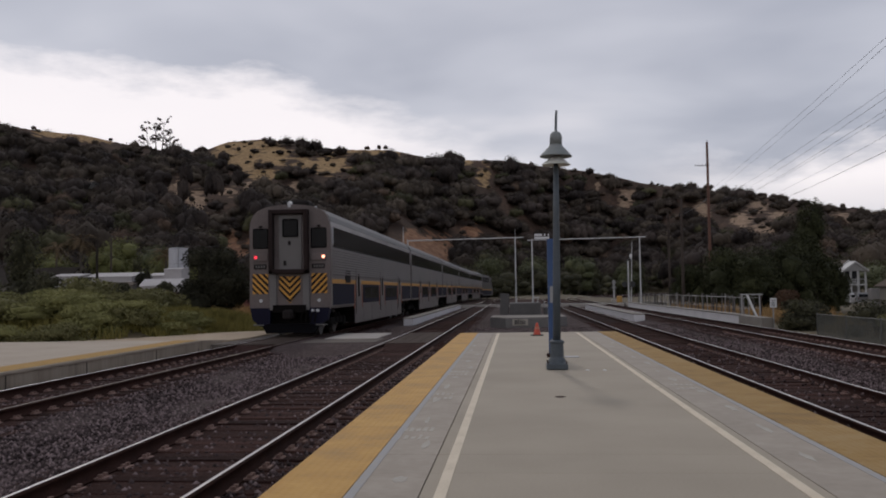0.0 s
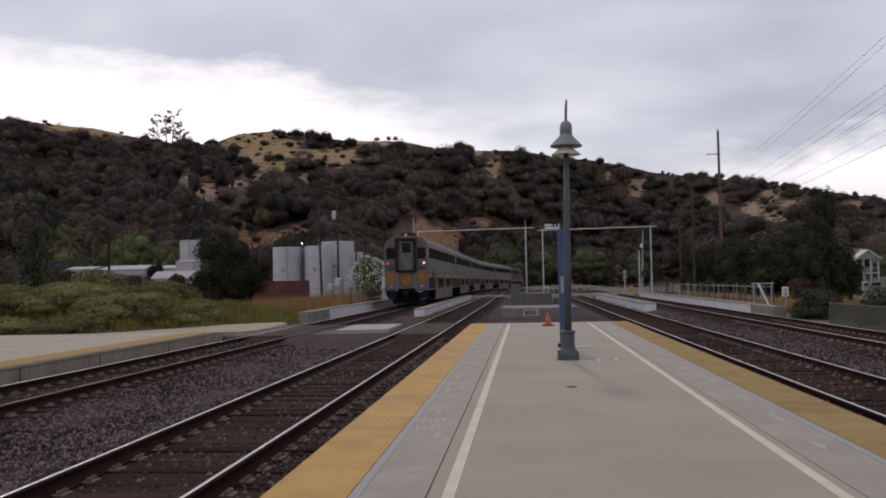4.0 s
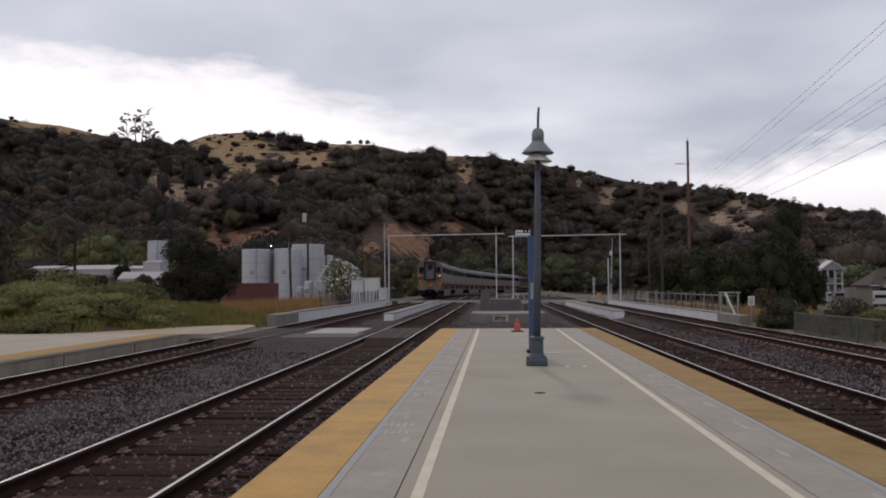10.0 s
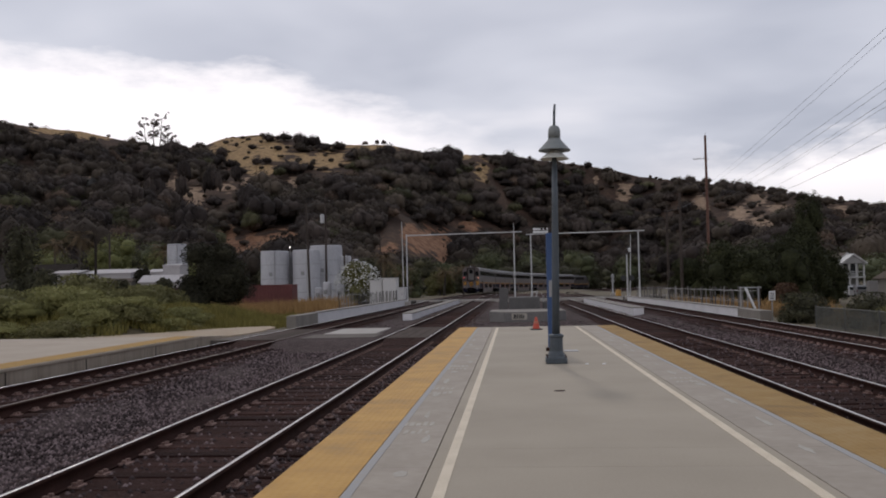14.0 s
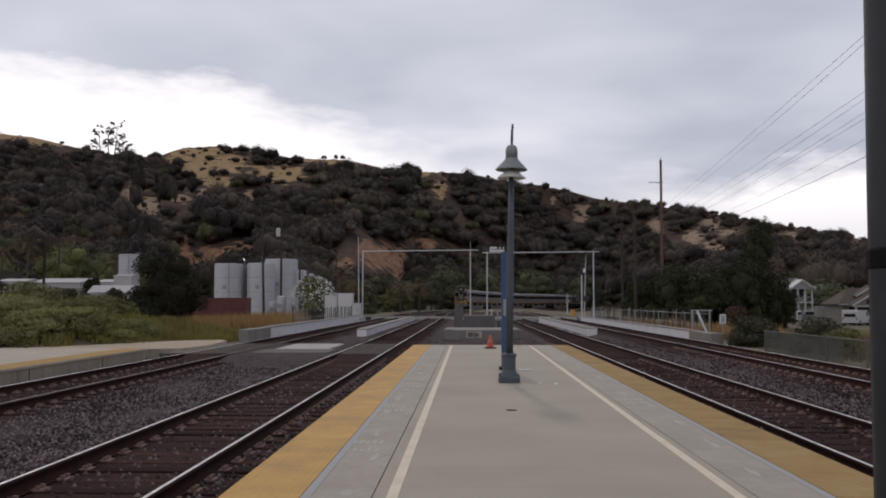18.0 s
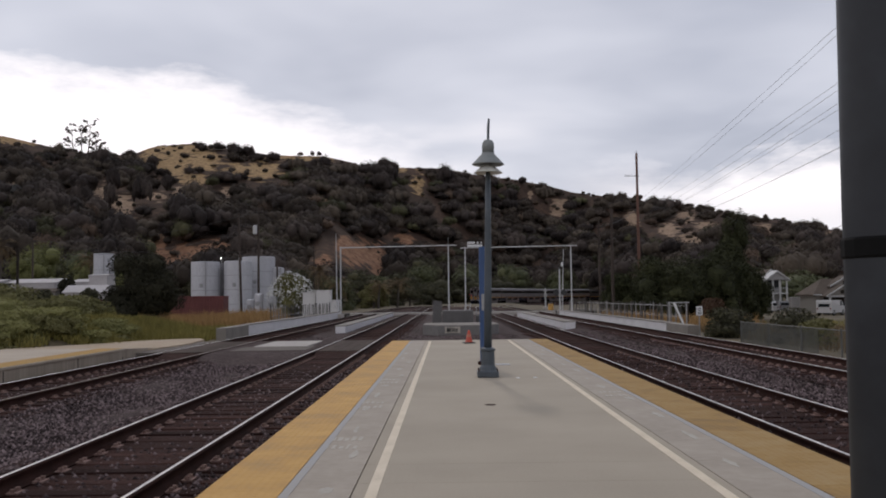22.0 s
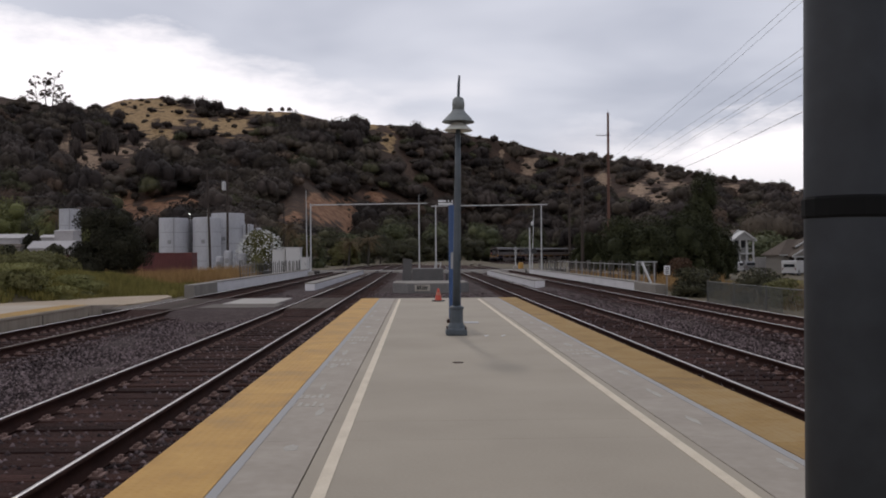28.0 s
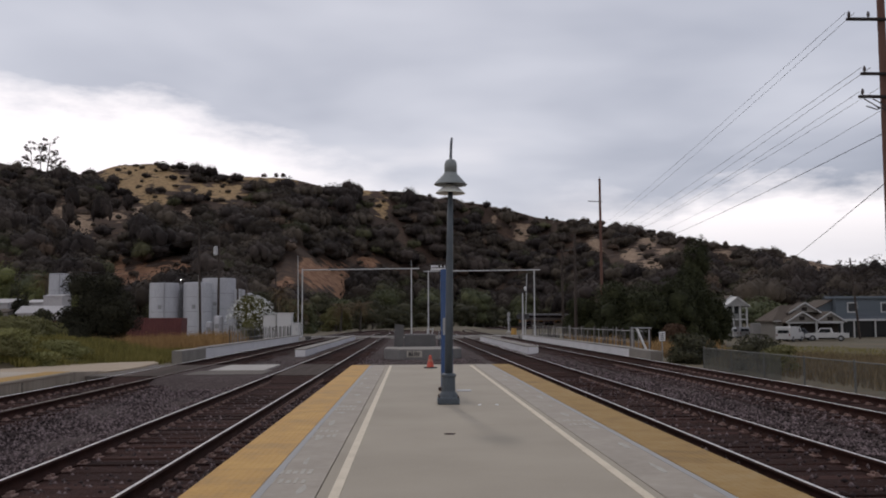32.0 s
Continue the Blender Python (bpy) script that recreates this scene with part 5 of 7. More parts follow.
# ---- bridge middle ----
def make_abutment():
    t = thing("planter_wall", "chamfered concrete bridge-pier wall with scrawled marks", "concrete wall")
    part("wall", prism(bmesh.new(), [(-0.55, 44.6), (1.8, 44.6), (2.6, 46.2), (2.6, 49.5), (-1.35, 49.5), (-1.35, 46.2)], "z", -0.7, 0.0), M["concrete_mid"], t)
    part("coping", prism(bmesh.new(), [(-0.52, 44.68), (1.77, 44.68), (2.52, 46.2), (2.52, 49.4), (-1.28, 49.4), (-1.28, 46.2)], "z", 0.0, 0.03), M["concrete_old"], t)
    part("patch", box(bmesh.new(), -0.2, 44.58, -0.36, 0.58, 44.602, -0.04), M["stencil"], t, "paler painted-over patch")
    for x0, z0, x1, z1 in ((-0.08, -0.3, -0.06, -0.08), (0.0, -0.3, 0.02, -0.1), (0.09, -0.3, 0.11, -0.07), (0.2, -0.3, 0.22, -0.08), (0.30, -0.3, 0.32, -0.1), (0.39, -0.3, 0.42, -0.12)):
        part("scrawl", rod(bmesh.new(), (x0, 44.575, z0), (x1, 44.575, z1), 0.03, None, 6), M["ink"], t, "black painted stroke")
    single("concrete_block", box(bmesh.new(), -0.35, 49.9, -0.6, 1.4, 53.0, 0.68, 0.03), M["concrete_dark"], "large grey concrete block between the bridge tracks", "concrete block")
    single("gate_slab", prism(bmesh.new(), [(-0.95, -0.5), (-0.42, -0.5), (-0.36, 1.2), (-0.86, 1.26)], "y", 50.1, 50.4), M["concrete_dark"], "dark upright steel plate beside the concrete block", "plate")
    single("debris", box(box(bmesh.new(), 1.55, 50.3, -0.3, 1.85, 50.8, 0.4, 0.03), 1.5, 50.2, -0.6, 2.1, 51.0, -0.3, 0.03), M["concrete_dark"], "dark equipment box beside the concrete block", "equipment box")
    h = thing("handrail", "bent pipe handrail beside the concrete block", "handrail")
    part("post", rod(bmesh.new(), (1.62, 51.5, -0.3), (1.62, 51.5, 0.75), 0.03), M["galv"], h)
    part("brace", rod(bmesh.new(), (1.62, 51.5, 0.1), (2.6, 51.5, 0.62), 0.03), M["galv"], h)
    f = thing("pipe_frame", "small pale pipe frame on the concrete block", "pipe frame")
    for x in (0.95, 1.25):
        part("upright", rod(bmesh.new(), (x, 52.0, 0.68), (x + 0.06, 52.0, 1.02), 0.025), M["galv_pale"], f)
    part("crossbar", rod(bmesh.new(), (0.95, 52.0, 0.95), (1.3, 52.0, 0.95), 0.025), M["galv_pale"], f)


M["concrete_mid"] = material("weathered_grey_concrete", [(0.11, 0.103, 0.098), (0.155, 0.147, 0.14), (0.20, 0.19, 0.18)], 0.9, scale=1.2, fine=18, bump=0.2)
M["concrete_dark"] = material("dark_weathered_concrete", [(0.06, 0.058, 0.056), (0.095, 0.09, 0.088), (0.13, 0.125, 0.12)], 0.9, scale=1.5, fine=18, bump=0.2)
make_abutment()


def portal(x0, x1, out0, out1, y, top, label):
    t = thing("portal_frame", label, "portal frame", "steel portals over the tracks")
    for x in (x0, x1):
        part("post", rod(bmesh.new(), (x, y, -0.6), (x, y, top), 0.075, 0.065, 10), M["galv_pale"], t)
        part("footing", box(bmesh.new(), x - 0.28, y - 0.28, -0.7, x + 0.28, y + 0.28, -0.1, 0.03), M["concrete_pale"], t)
    part("beam", rod(bmesh.new(), (out0, y, top - 0.12), (out1, y, top), 0.055, None, 8), M["galv_pale"], t)
    return t


portal(-10.55, 0.10, -10.6, 0.9, 88, 6.55, "tall pale steel portal frame over the tracks")
p2 = portal(1.75, 12.2, 1.3, 12.8, 88, 6.38, "tall pale steel portal frame with a small track sign")
part("spire", rod(bmesh.new(), (0.1, 88, 6.5), (0.1, 88, 7.4), 0.03), M["galv"], p2)
sg = part("sign_board", box(bmesh.new(), 2.0, 87.85, 6.36, 3.45, 87.92, 6.58, 0.01), M["sign_white"], p2, "white sign strip")
for i, (a, b) in enumerate(((2.0, 2.75), (2.95, 3.08), (3.3, 3.42))):
    part("letter_bar", box(bmesh.new(), a, 87.84, 6.66, b, 87.9, 6.86), M["sign_white"], sg)


def signal_mast(x, y, h, label, lamps=True):
    t = thing("crossing_signal", label, "crossing signal", "road crossing signals", at=pose(x, y, -0.4))
    part("mast", rod(bmesh.new(), (0, 0, 0), (0, 0, h), 0.09, 0.075, 10), M["galv_pale"], t)
    part("base", box(bmesh.new(), -0.3, -0.3, 0, 0.3, 0.3, 0.35, 0.03), M["concrete_pale"], t)
    if lamps:
        for s in (-1, 1):
            part("lamp_disc", rod(bmesh.new(), (s * 0.4, -0.1, 2.2), (s * 0.4, -0.02, 2.2), 0.3, None, 16), M["ink"], t)
        part("arm", rod(bmesh.new(), (-0.4, -0.02, 2.2), (0.4, -0.02, 2.2), 0.035), M["galv"], t)
        part("bell", lathe(bmesh.new(), [(0.12, h), (0.12, h + 0.1), (0.03, h + 0.16)], 12), M["ink"], t)
    return t


signal_mast(11.6, 92.5, 4.6, "grey railway crossing signal with round lamps")
sp = signal_mast(12.9, 118, 2.9, "white road sign post beyond the crossing", False)
for zz in (1.7, 2.35):
    part("sign_board", box(bmesh.new(), -0.22, -0.14, zz, 0.22, -0.09, zz + 0.42, 0.02), M["galv"], sp)
ant = thing("antenna_pole", "thin grey antenna pole beside the bridge", "pole", "antenna poles")
part("mast", rod(bmesh.new(), (-11.15, 90, -0.6), (-11.25, 90, 8.0), 0.07, 0.03), M["galv_pale"], ant)
ant = thing("antenna_pole", "thin grey pole with a small lamp beside the crossing", "pole", "antenna poles")
part("mast", rod(bmesh.new(), (12.0, 94, -0.6), (12.25, 94, 6.3), 0.07, 0.03), M["galv_pale"], ant)
part("lamp", lathe(bmesh.new(), [(0.05, 4.5), (0.13, 4.6), (0.13, 4.85), (0.05, 4.95)], 10, (12.05, 93.85, 0)), M["sign_white"], ant)
single("barrel", lathe(bmesh.new(), [(0.3, -0.4), (0.33, -0.2), (0.31, 0.4), (0.26, 0.5)], 14, (12.2, 106, 0)), M["tactile"], "yellow barrel beside the road crossing", "barrel")

# ---- the road behind the bridge, and the curve's bed ----
single("road", box(bmesh.new(), -45, 96.4, -1.6, 16, 104, -0.225), M["asphalt"], "dark asphalt road crossing the tracks", "road", kind="structure")
single("kerb", box(bmesh.new(), -10.5, 95.6, -0.7, 11.5, 96.35, -0.17, 0.02), M["concrete_pale"], "pale concrete edge along the road crossing", "kerb", kind="structure")
line = [(*on_curve(TRACKS["b"], s)[:2], on_curve(TRACKS["b"], s)[2]) for s in range(104, 480, 8)]
tagged(new("track_bed", sweep("track_bed", [(-4.0, -0.9), (-2.4, -0.37), (16.0, -0.37), (18.0, -0.9)], line, M["oily"])), "dark ballast of the curving tracks", "ballast", kind="structure")


# ---- fences ----
M["post_grey"] = material("weathered_post_grey", [(0.0434, 0.0408, 0.0383), (0.0930, 0.0882, 0.0829), (0.2108, 0.2010, 0.1914)], 0.8, scale=2, fine=12, bump=0.1, per_object=0.8)
def post_fence(x, y0, y1, step, h, label, mat, seed):
    t = thing("fence", label, "fence", "fences along the bridge")
    rng = random.Random(seed)
    y = y0
    me = mesh_of("post", box(bmesh.new(), -0.03, -0.03, -0.5, 0.03, 0.03, 1.0, 0.008), mat)
    while y < y1:
        o = part("post", me, None, t)
        o.matrix_world = Matrix.LocRotScale((x + rng.uniform(-0.05, 0.05), y, h - 1.0 + rng.uniform(-0.12, 0.08)), Euler((rng.uniform(-0.05, 0.05), rng.uniform(-0.06, 0.06), 0)), None)
        y += step * rng.uniform(0.7, 1.3)
    for z in (h - 0.15, h - 0.75):
        part("wire", rod(bmesh.new(), (x, y0, z), (x, y1, z), 0.012, None, 5), M["galv"], t)
    return t


post_fence(-12.3, 62, 93, 0.9, 1.0, "row of pale weathered posts along the parapet", M["post_grey"], 1)
post_fence(12.5, 48, 92, 0.9, 0.95, "row of pale weathered posts along the parapet", M["post_grey"], 2)
post_fence(14.0, 52, 90, 1.6, 0.9, "row of old wooden posts beside the field", M["pole_wood"], 3)


def wire_fence():
    t = thing("wire_fence", "chain-link fence with steel posts beside the track", "fence")
    x, y0, y1, z0, z1 = 11.9, 10.0, 36.2, -0.72, 0.28
    pm = mesh_of("post", rod(bmesh.new(), (0, 0, z0 - 0.2), (0, 0, z1 + 0.06), 0.032, None, 8), M["galv_dull"])
    y = y1
    while y > y0:
        o = part("post", pm, None, t)
        o.matrix_world = pose(x, y, 0, random.Random(y).uniform(-1.5, 1.5), 0, 0)
        y -= 3.1
    for z in (z0 + 0.05, z1):
        part("rail", rod(bmesh.new(), (x, y0, z), (x, y1, z), 0.018, None, 6), M["galv_dull"], t)
    verts, faces = [], []
    h = z1 - z0
    s = y0 - h
    while s < y1:
        for sg in (1, -1):
            a0, a1 = (s, s + h) if sg > 0 else (s + h, s)
            k0, k1 = (y0 - s) / h, (y1 - s) / h
            lo, hi = max(0.0, k0), min(1.0, k1)
            if hi <= lo:
                continue
            if sg > 0:
                p, q = (s + h * lo, z0 + h * lo), (s + h * hi, z0 + h * hi)
            else:
                p, q = (s + h * lo, z1 - h * lo), (s + h * hi, z1 - h * hi)
            b = len(verts)
            w = 0.004
            verts += [(x, p[0] - w, p[1]), (x, p[0] + w, p[1]), (x, q[0] + w, q[1]), (x, q[0] - w, q[1]),]
            faces.append((b, b + 1, b + 2, b + 3))
        s += 0.07
    part("mesh", arrays("mesh", verts, faces, M["galv_dull"]), None, t, "woven wire mesh")
    # slatted end bays
    y = y1 - 0.05
    sm = mesh_of("slat", box(bmesh.new(), -0.005, -0.014, z0 + 0.06, 0.005, 0.014, z1 - 0.03), M["slat"])
    while y > 28.6:
        o = part("slat", sm, None, t)
        o.matrix_world = pose(x + 0.012, y, 0)
        y -= 0.085
    return t


M["slat"] = material("dull_green_slat", [(0.055, 0.058, 0.048), (0.085, 0.088, 0.074), (0.115, 0.115, 0.10)], 0.7, scale=1.5, fine=12, bump=0.05, per_object=0.3)
wire_fence()

g = thing("gate_frame", "leaning white pipe gate beside the parapet", "gate", at=pose(12.1, 46.6, -0.3))
part("upright", rod(bmesh.new(), (-0.55, 0, -0.3), (-0.55, 0, 1.35), 0.04), M["galv"], g)
part("upright", rod(bmesh.new(), (0.35, 0, -0.3), (0.35, 0, 1.35), 0.04), M["galv"], g)
part("brace", rod(bmesh.new(), (-0.3, 0, 1.3), (0.3, 0, -0.1), 0.06), M["sign_white"], g)
part("crossbar", rod(bmesh.new(), (-0.6, 0, 1.3), (0.5, 0, 1.3), 0.035), M["galv"], g)
s = thing("notice_sign", "small white notice sign on a post", "sign", at=pose(11.95, 42.4, -0.6))
part("post", rod(bmesh.new(), (0, 0.03, 0), (0, 0.03, 1.45), 0.03), M["galv"], s)
sb = part("board", box(bmesh.new(), -0.15, -0.02, 1.02, 0.15, 0.0, 1.46, 0.01), M["sign_white"], s)
for z in (1.36, 1.27, 1.18, 1.10):
    part("text_bar", box(bmesh.new(), -0.09, -0.026, z - 0.02, 0.09, -0.018, z + 0.02), M["ink"], sb)
single("concrete_pillar", box(bmesh.new(), 23.75, 61.6, -1.6, 24.3, 62.2, 1.15, 0.04), M["concrete_mid"], "grey concrete pillar standing in the field", "pillar")


# ---- utility poles and wires ----
def utility_pole(name, label, x, y, h, r=0.16, mat="pole_wood", arms=(), lean=(0, 0), z0=None):
    z0 = float(land(x, y)) if z0 is None else z0
    t = thing(name, label, "utility pole", "utility poles", at=pose(x, y, z0 - 0.1, lean[1], lean[0], 0))
    part("shaft", rod(bmesh.new(), (0, 0, -0.3), (0, 0, h), r, r * 0.68, 12), M[mat], t)
    for z, a, b in arms:
        arm = part("crossarm", box(bmesh.new(), a, -0.06 - r, z - 0.045, b, 0.04 - r, z + 0.045, 0.01), M["arm_dark"], t)
        n = max(2, int(abs(b - a) / 0.55) + 1)
        for i in range(n):
            u = a + (b - a) * (0.06 + 0.88 * i / (n - 1))
            if abs(u) < r + 0.05:
                continue
            part("insulator", lathe(bmesh.new(), [(0.02, 0.06), (0.05, 0.10), (0.055, 0.16), (0.04, 0.22), (0.02, 0.26)], 8, (u, -r - 0.01, z)), M["porcelain"], arm)
    return t


def wire(a, b, sag, r=0.011, label="overhead cable"):
    a, b = Vector(a), Vector(b)
    n = 14
    pts = [a.lerp(b, i / n) - Vector((0, 0, sag * 4 * (i / n) * (1 - i / n))) for i in range(n + 1)]
    side = (b - a).cross(Vector((0, 0, 1))).normalized()
    up = side.cross(b - a).normalized()
    bm = bmesh.new()
    rings = [[bm.verts.new(p + side * r * math.cos(k * 1.2566) + up * r * math.sin(k * 1.2566)) for k in range(5)] for p in pts]
    for u, v in zip(rings, rings[1:]):
        for k in range(5):
            bm.faces.new((u[k], u[(k + 1) % 5], v[(k + 1) % 5], v[k]))
    return single("overhead_wire", bm, M["wire"], "thin dark overhead " + label, "wire", "overhead wires")


big = utility_pole("utility_pole", "tall reddish wooden pole with crossarms beside the track", 15.36, 28, 13.2, 0.17, "pole_red", [(11.75, -1.25, 0.2), (9.95, -0.85, 1.2), (9.2, -0.95, 1.2)])
for k in (-0.75, -0.45, 0.6):
    bm = bmesh.new()
    pts = [Vector((k - 0.1 + 0.5 * math.sin(u) * (1 if k < 0 else -1), -0.3, 9.1 - 0.35 * math.sin(u * 0.8))) for u in (0, 0.5, 1.0, 1.5, 2.2, 3.0)]
    for p, q in zip(pts, pts[1:]):
        rod(bm, p, q, 0.02, None, 5)
    part("jumper_loop", bm, M["wire"], big)
tallp = utility_pole("transmission_pole", "very tall dark pole with one short crossarm", 32.2, 150, 26.6, 0.28, "pole_red", [(22.7, -2.1, 0.3)], z0=-1.2)
part("spire", rod(bmesh.new(), (0, 0, 26.4), (0, 0, 27.0), 0.05), M["galv"], tallp)
utility_pole("utility_pole", "plain brown wooden pole beside the parapet", 18.5, 100, 12.2, 0.2, "pole_wood", z0=-0.9)
utility_pole("utility_pole", "brown wooden pole with a short arm and lamp", 19.6, 115, 12.0, 0.18, "pole_wood", [(11.2, -1.6, 0.5), (9.0, -0.6, 0.6)], z0=-0.9)
utility_pole("utility_pole", "leaning wooden pole behind the houses", 66.0, 130, 12.0, 0.17, "pole_wood", [(11.4, -0.8, 0.8)], (-5, 0), z0=-1.5)
utility_pole("utility_pole", "short wooden pole behind the trees", 38.5, 150, 9.5, 0.17, "pole_wood", z0=-1.2)
utility_pole("utility_pole", "dark wooden pole leaning beside the tanks", -23.1, 100, 12.1, 0.15, "pole_wood", (), (-1.6, 0))
utility_pole("utility_pole", "pale thin pole beside the tanks", -23.6, 101, 10.6, 0.09, "galv_pale")
tp = utility_pole("utility_pole", "wooden pole carrying a pale transformer", -21.2, 100, 12.6, 0.15, "pole_wood", [(12.0, -0.5, 0.5)])
part("transformer", lathe(bmesh.new(), [(0.2, 9.6), (0.24, 9.7), (0.24, 10.5), (0.15, 10.6)], 12, (-0.36, -0.1, 0)), M["galv_pale"], tp, "pale transformer can")
utility_pole("utility_pole", "dark slim pole beside the oleander", -19.1, 100, 6.4, 0.14, "pole_wood")
utility_pole("utility_pole", "dark slim pole behind the oleander", -21.2, 142, 10.6, 0.15, "pole_wood")
utility_pole("utility_pole", "dark wooden pole behind the white sheds", -60.5, 130, 11.5, 0.17, "pole_wood")
for dx, za, zb, sag in ((-1.2, 11.3, 16.0, 0.3), (-0.9, 11.3, 15.8, 0.5), (-0.75, 9.5, 14.4, 0.4), (-0.45, 9.5, 14.2, 0.7), (0.9, 9.5, 14.2, 0.6), (-0.85, 8.7, 13.4, 0.7), (0.9, 8.7, 13.2, 0.9)):
    wire((15.28 + dx, 27.8, za), (32.2 + dx * 1.2, 150, zb), sag, 0.0075)
wire((15.28, 28, 7.4), (32.2, 150, 12.0), 0.8, 0.012)
utility_pole("utility_pole", "wooden pole on the far slope", 117, 300, 11.0, 0.2, "pole_wood")
wire((15.28, 28, 5.8), (117, 300, float(land(117, 300)) + 10.6), 1.0, 0.014)
wire((19.0, 115, 10.2), (32.0, 150, 16.0), 0.7, 0.03)
wire((-21.2, 100, 11.3), (-60.5, 130, 10.4), 1.2, 0.018)
wire((-21.2, 100, 9.2), (-60.5, 130, 8.6), 1.2, 0.018)
wire((-21.2, 142, 9.8), (-60.5, 130, 9.9), 1.2, 0.018)


# ---- the yard on the left ----
M["tank_white"] = material("chalky_white_tank_paint", [(0.3178, 0.3178, 0.3370), (0.4207, 0.4207, 0.4429), (0.4954, 0.4954, 0.5199)], 0.7, scale=0.6, fine=7, bump=0.05, stretch=(1, 1, 0.25))
M["tank_grey"] = material("dull_grey_tank_paint", [(0.10, 0.10, 0.11), (0.15, 0.15, 0.16), (0.20, 0.20, 0.21)], 0.7, scale=0.6, fine=7, bump=0.05, stretch=(1, 1, 0.25))
M["oxide"] = material("faded_oxide_red_paint", [(0.075, 0.022, 0.022), (0.115, 0.032, 0.03), (0.15, 0.05, 0.045)], 0.75, scale=0.7, fine=9, bump=0.08)
M["shed_white"] = material("white_sheet_metal", [(0.2880, 0.2717, 0.2661), (0.3917, 0.3692, 0.3659), (0.4723, 0.4491, 0.4435)], 0.75, scale=0.4, fine=5, bump=0.04)
M["lamp_on"] = glow("yard_lamp_glow", (1.0, 0.96, 0.9), 9.0)


def tank(x, y, r, top, label, mat="tank_white", seams=4, group="storage tanks"):
    z0 = float(land(x, y)) - 0.1
    t = thing("storage_tank", label, "tank", group, at=pose(x, y, z0))
    h = top - z0
    part("shell", lathe(bmesh.new(), [(r, 0), (r, h - 0.12), (r * 0.97, h)], 28), M[mat], t)
    part("lid", lathe(bmesh.new(), [(r * 0.97, h), (r * 0.5, h + 0.05), (0.2, h + 0.08)], 28), M[mat], t)
    for i in range(1, seams):
        part("seam_band", lathe(bmesh.new(), [(r, h * i / seams - 0.03), (r + 0.02, h * i / seams - 0.02), (r + 0.02, h * i / seams + 0.02), (r, h * i / seams + 0.03)], 28), M["galv"], t)
    part("hatch", box(bmesh.new(), -0.3, -r - 0.05, h * 0.55, 0.15, -r + 0.1, h * 0.55 + 0.5, 0.02), M["galv"], t)
    part("ladder", box(bmesh.new(), 0.45, -r - 0.08, 0.3, 0.52, -r + 0.25, h, 0.0), M["galv"], t)
    return t


tank(-31.2, 115, 1.8, 6.35, "pale grey vertical storage tank")
tank(-29.1, 117.5, 0.9, 6.2, "dull grey vertical storage tank", "tank_grey")
tank(-27.0, 115, 1.75, 6.4, "white vertical storage tank")
tank(-25.6, 121, 2.2, 7.2, "tall white vertical storage tank")
tank(-23.0, 121, 0.85, 5.7, "slim white vertical storage tank")
tank(-21.7, 122, 0.5, 5.2, "slim white vertical storage tank", seams=3)
tank(-20.9, 123, 0.4, 4.9, "slim white vertical storage tank", seams=3)
tank(-47.0, 122, 1.35, 7.95, "tall white vertical storage tank behind the sheds")
yl = thing("yard_lamp", "lit lamp on a bracket above the tanks", "lamp")
part("bracket", rod(bmesh.new(), (-28.8, 114.0, 5.6), (-28.8, 113.6, 6.8), 0.04), M["galv"], yl)
part("bulb", lathe(bmesh.new(), [(0.02, 6.72), (0.05, 6.74), (0.05, 6.80), (0.02, 6.83)], 12, (-28.8, 113.5, 0)), M["lamp_on"], yl, "glowing white bulb")


def container(x0, x1, y, z0, h, label, depth=2.44):
    t = thing("shipping_container", label, "container", "red containers")
    outline = [(x0, y + depth)]
    n = int((x1 - x0) / 0.28)
    for i in range(n):
        a = x0 + (x1 - x0) * i / n
        w = (x1 - x0) / n
        outline += [(a, y), (a + w * 0.35, y), (a + w * 0.5, y + 0.036), (a + w * 0.85, y + 0.036)]
    outline += [(x1, y), (x1, y + depth)]
    part("body", prism(bmesh.new(), outline, "z", z0, z0 + h), M["oxide"], t)
    for z in (z0, z0 + h - 0.14):
        part("rail", box(bmesh.new(), x0 - 0.02, y - 0.03, z, x1 + 0.02, y + 0.02, z + 0.14, 0.01), M["oxide"], t)
    for x in (x0, x1):
        part("corner_post", box(bmesh.new(), x - 0.06, y - 0.04, z0, x + 0.06, y + 0.06, z0 + h, 0.01), M["oxide"], t)


container(-26.9, -22.6, 89.5, -0.95, 2.8, "faded red steel container at the yard fence")
container(-39.2, -27.1, 92.5, -0.95, 2.65, "long faded red steel container, rust-streaked")


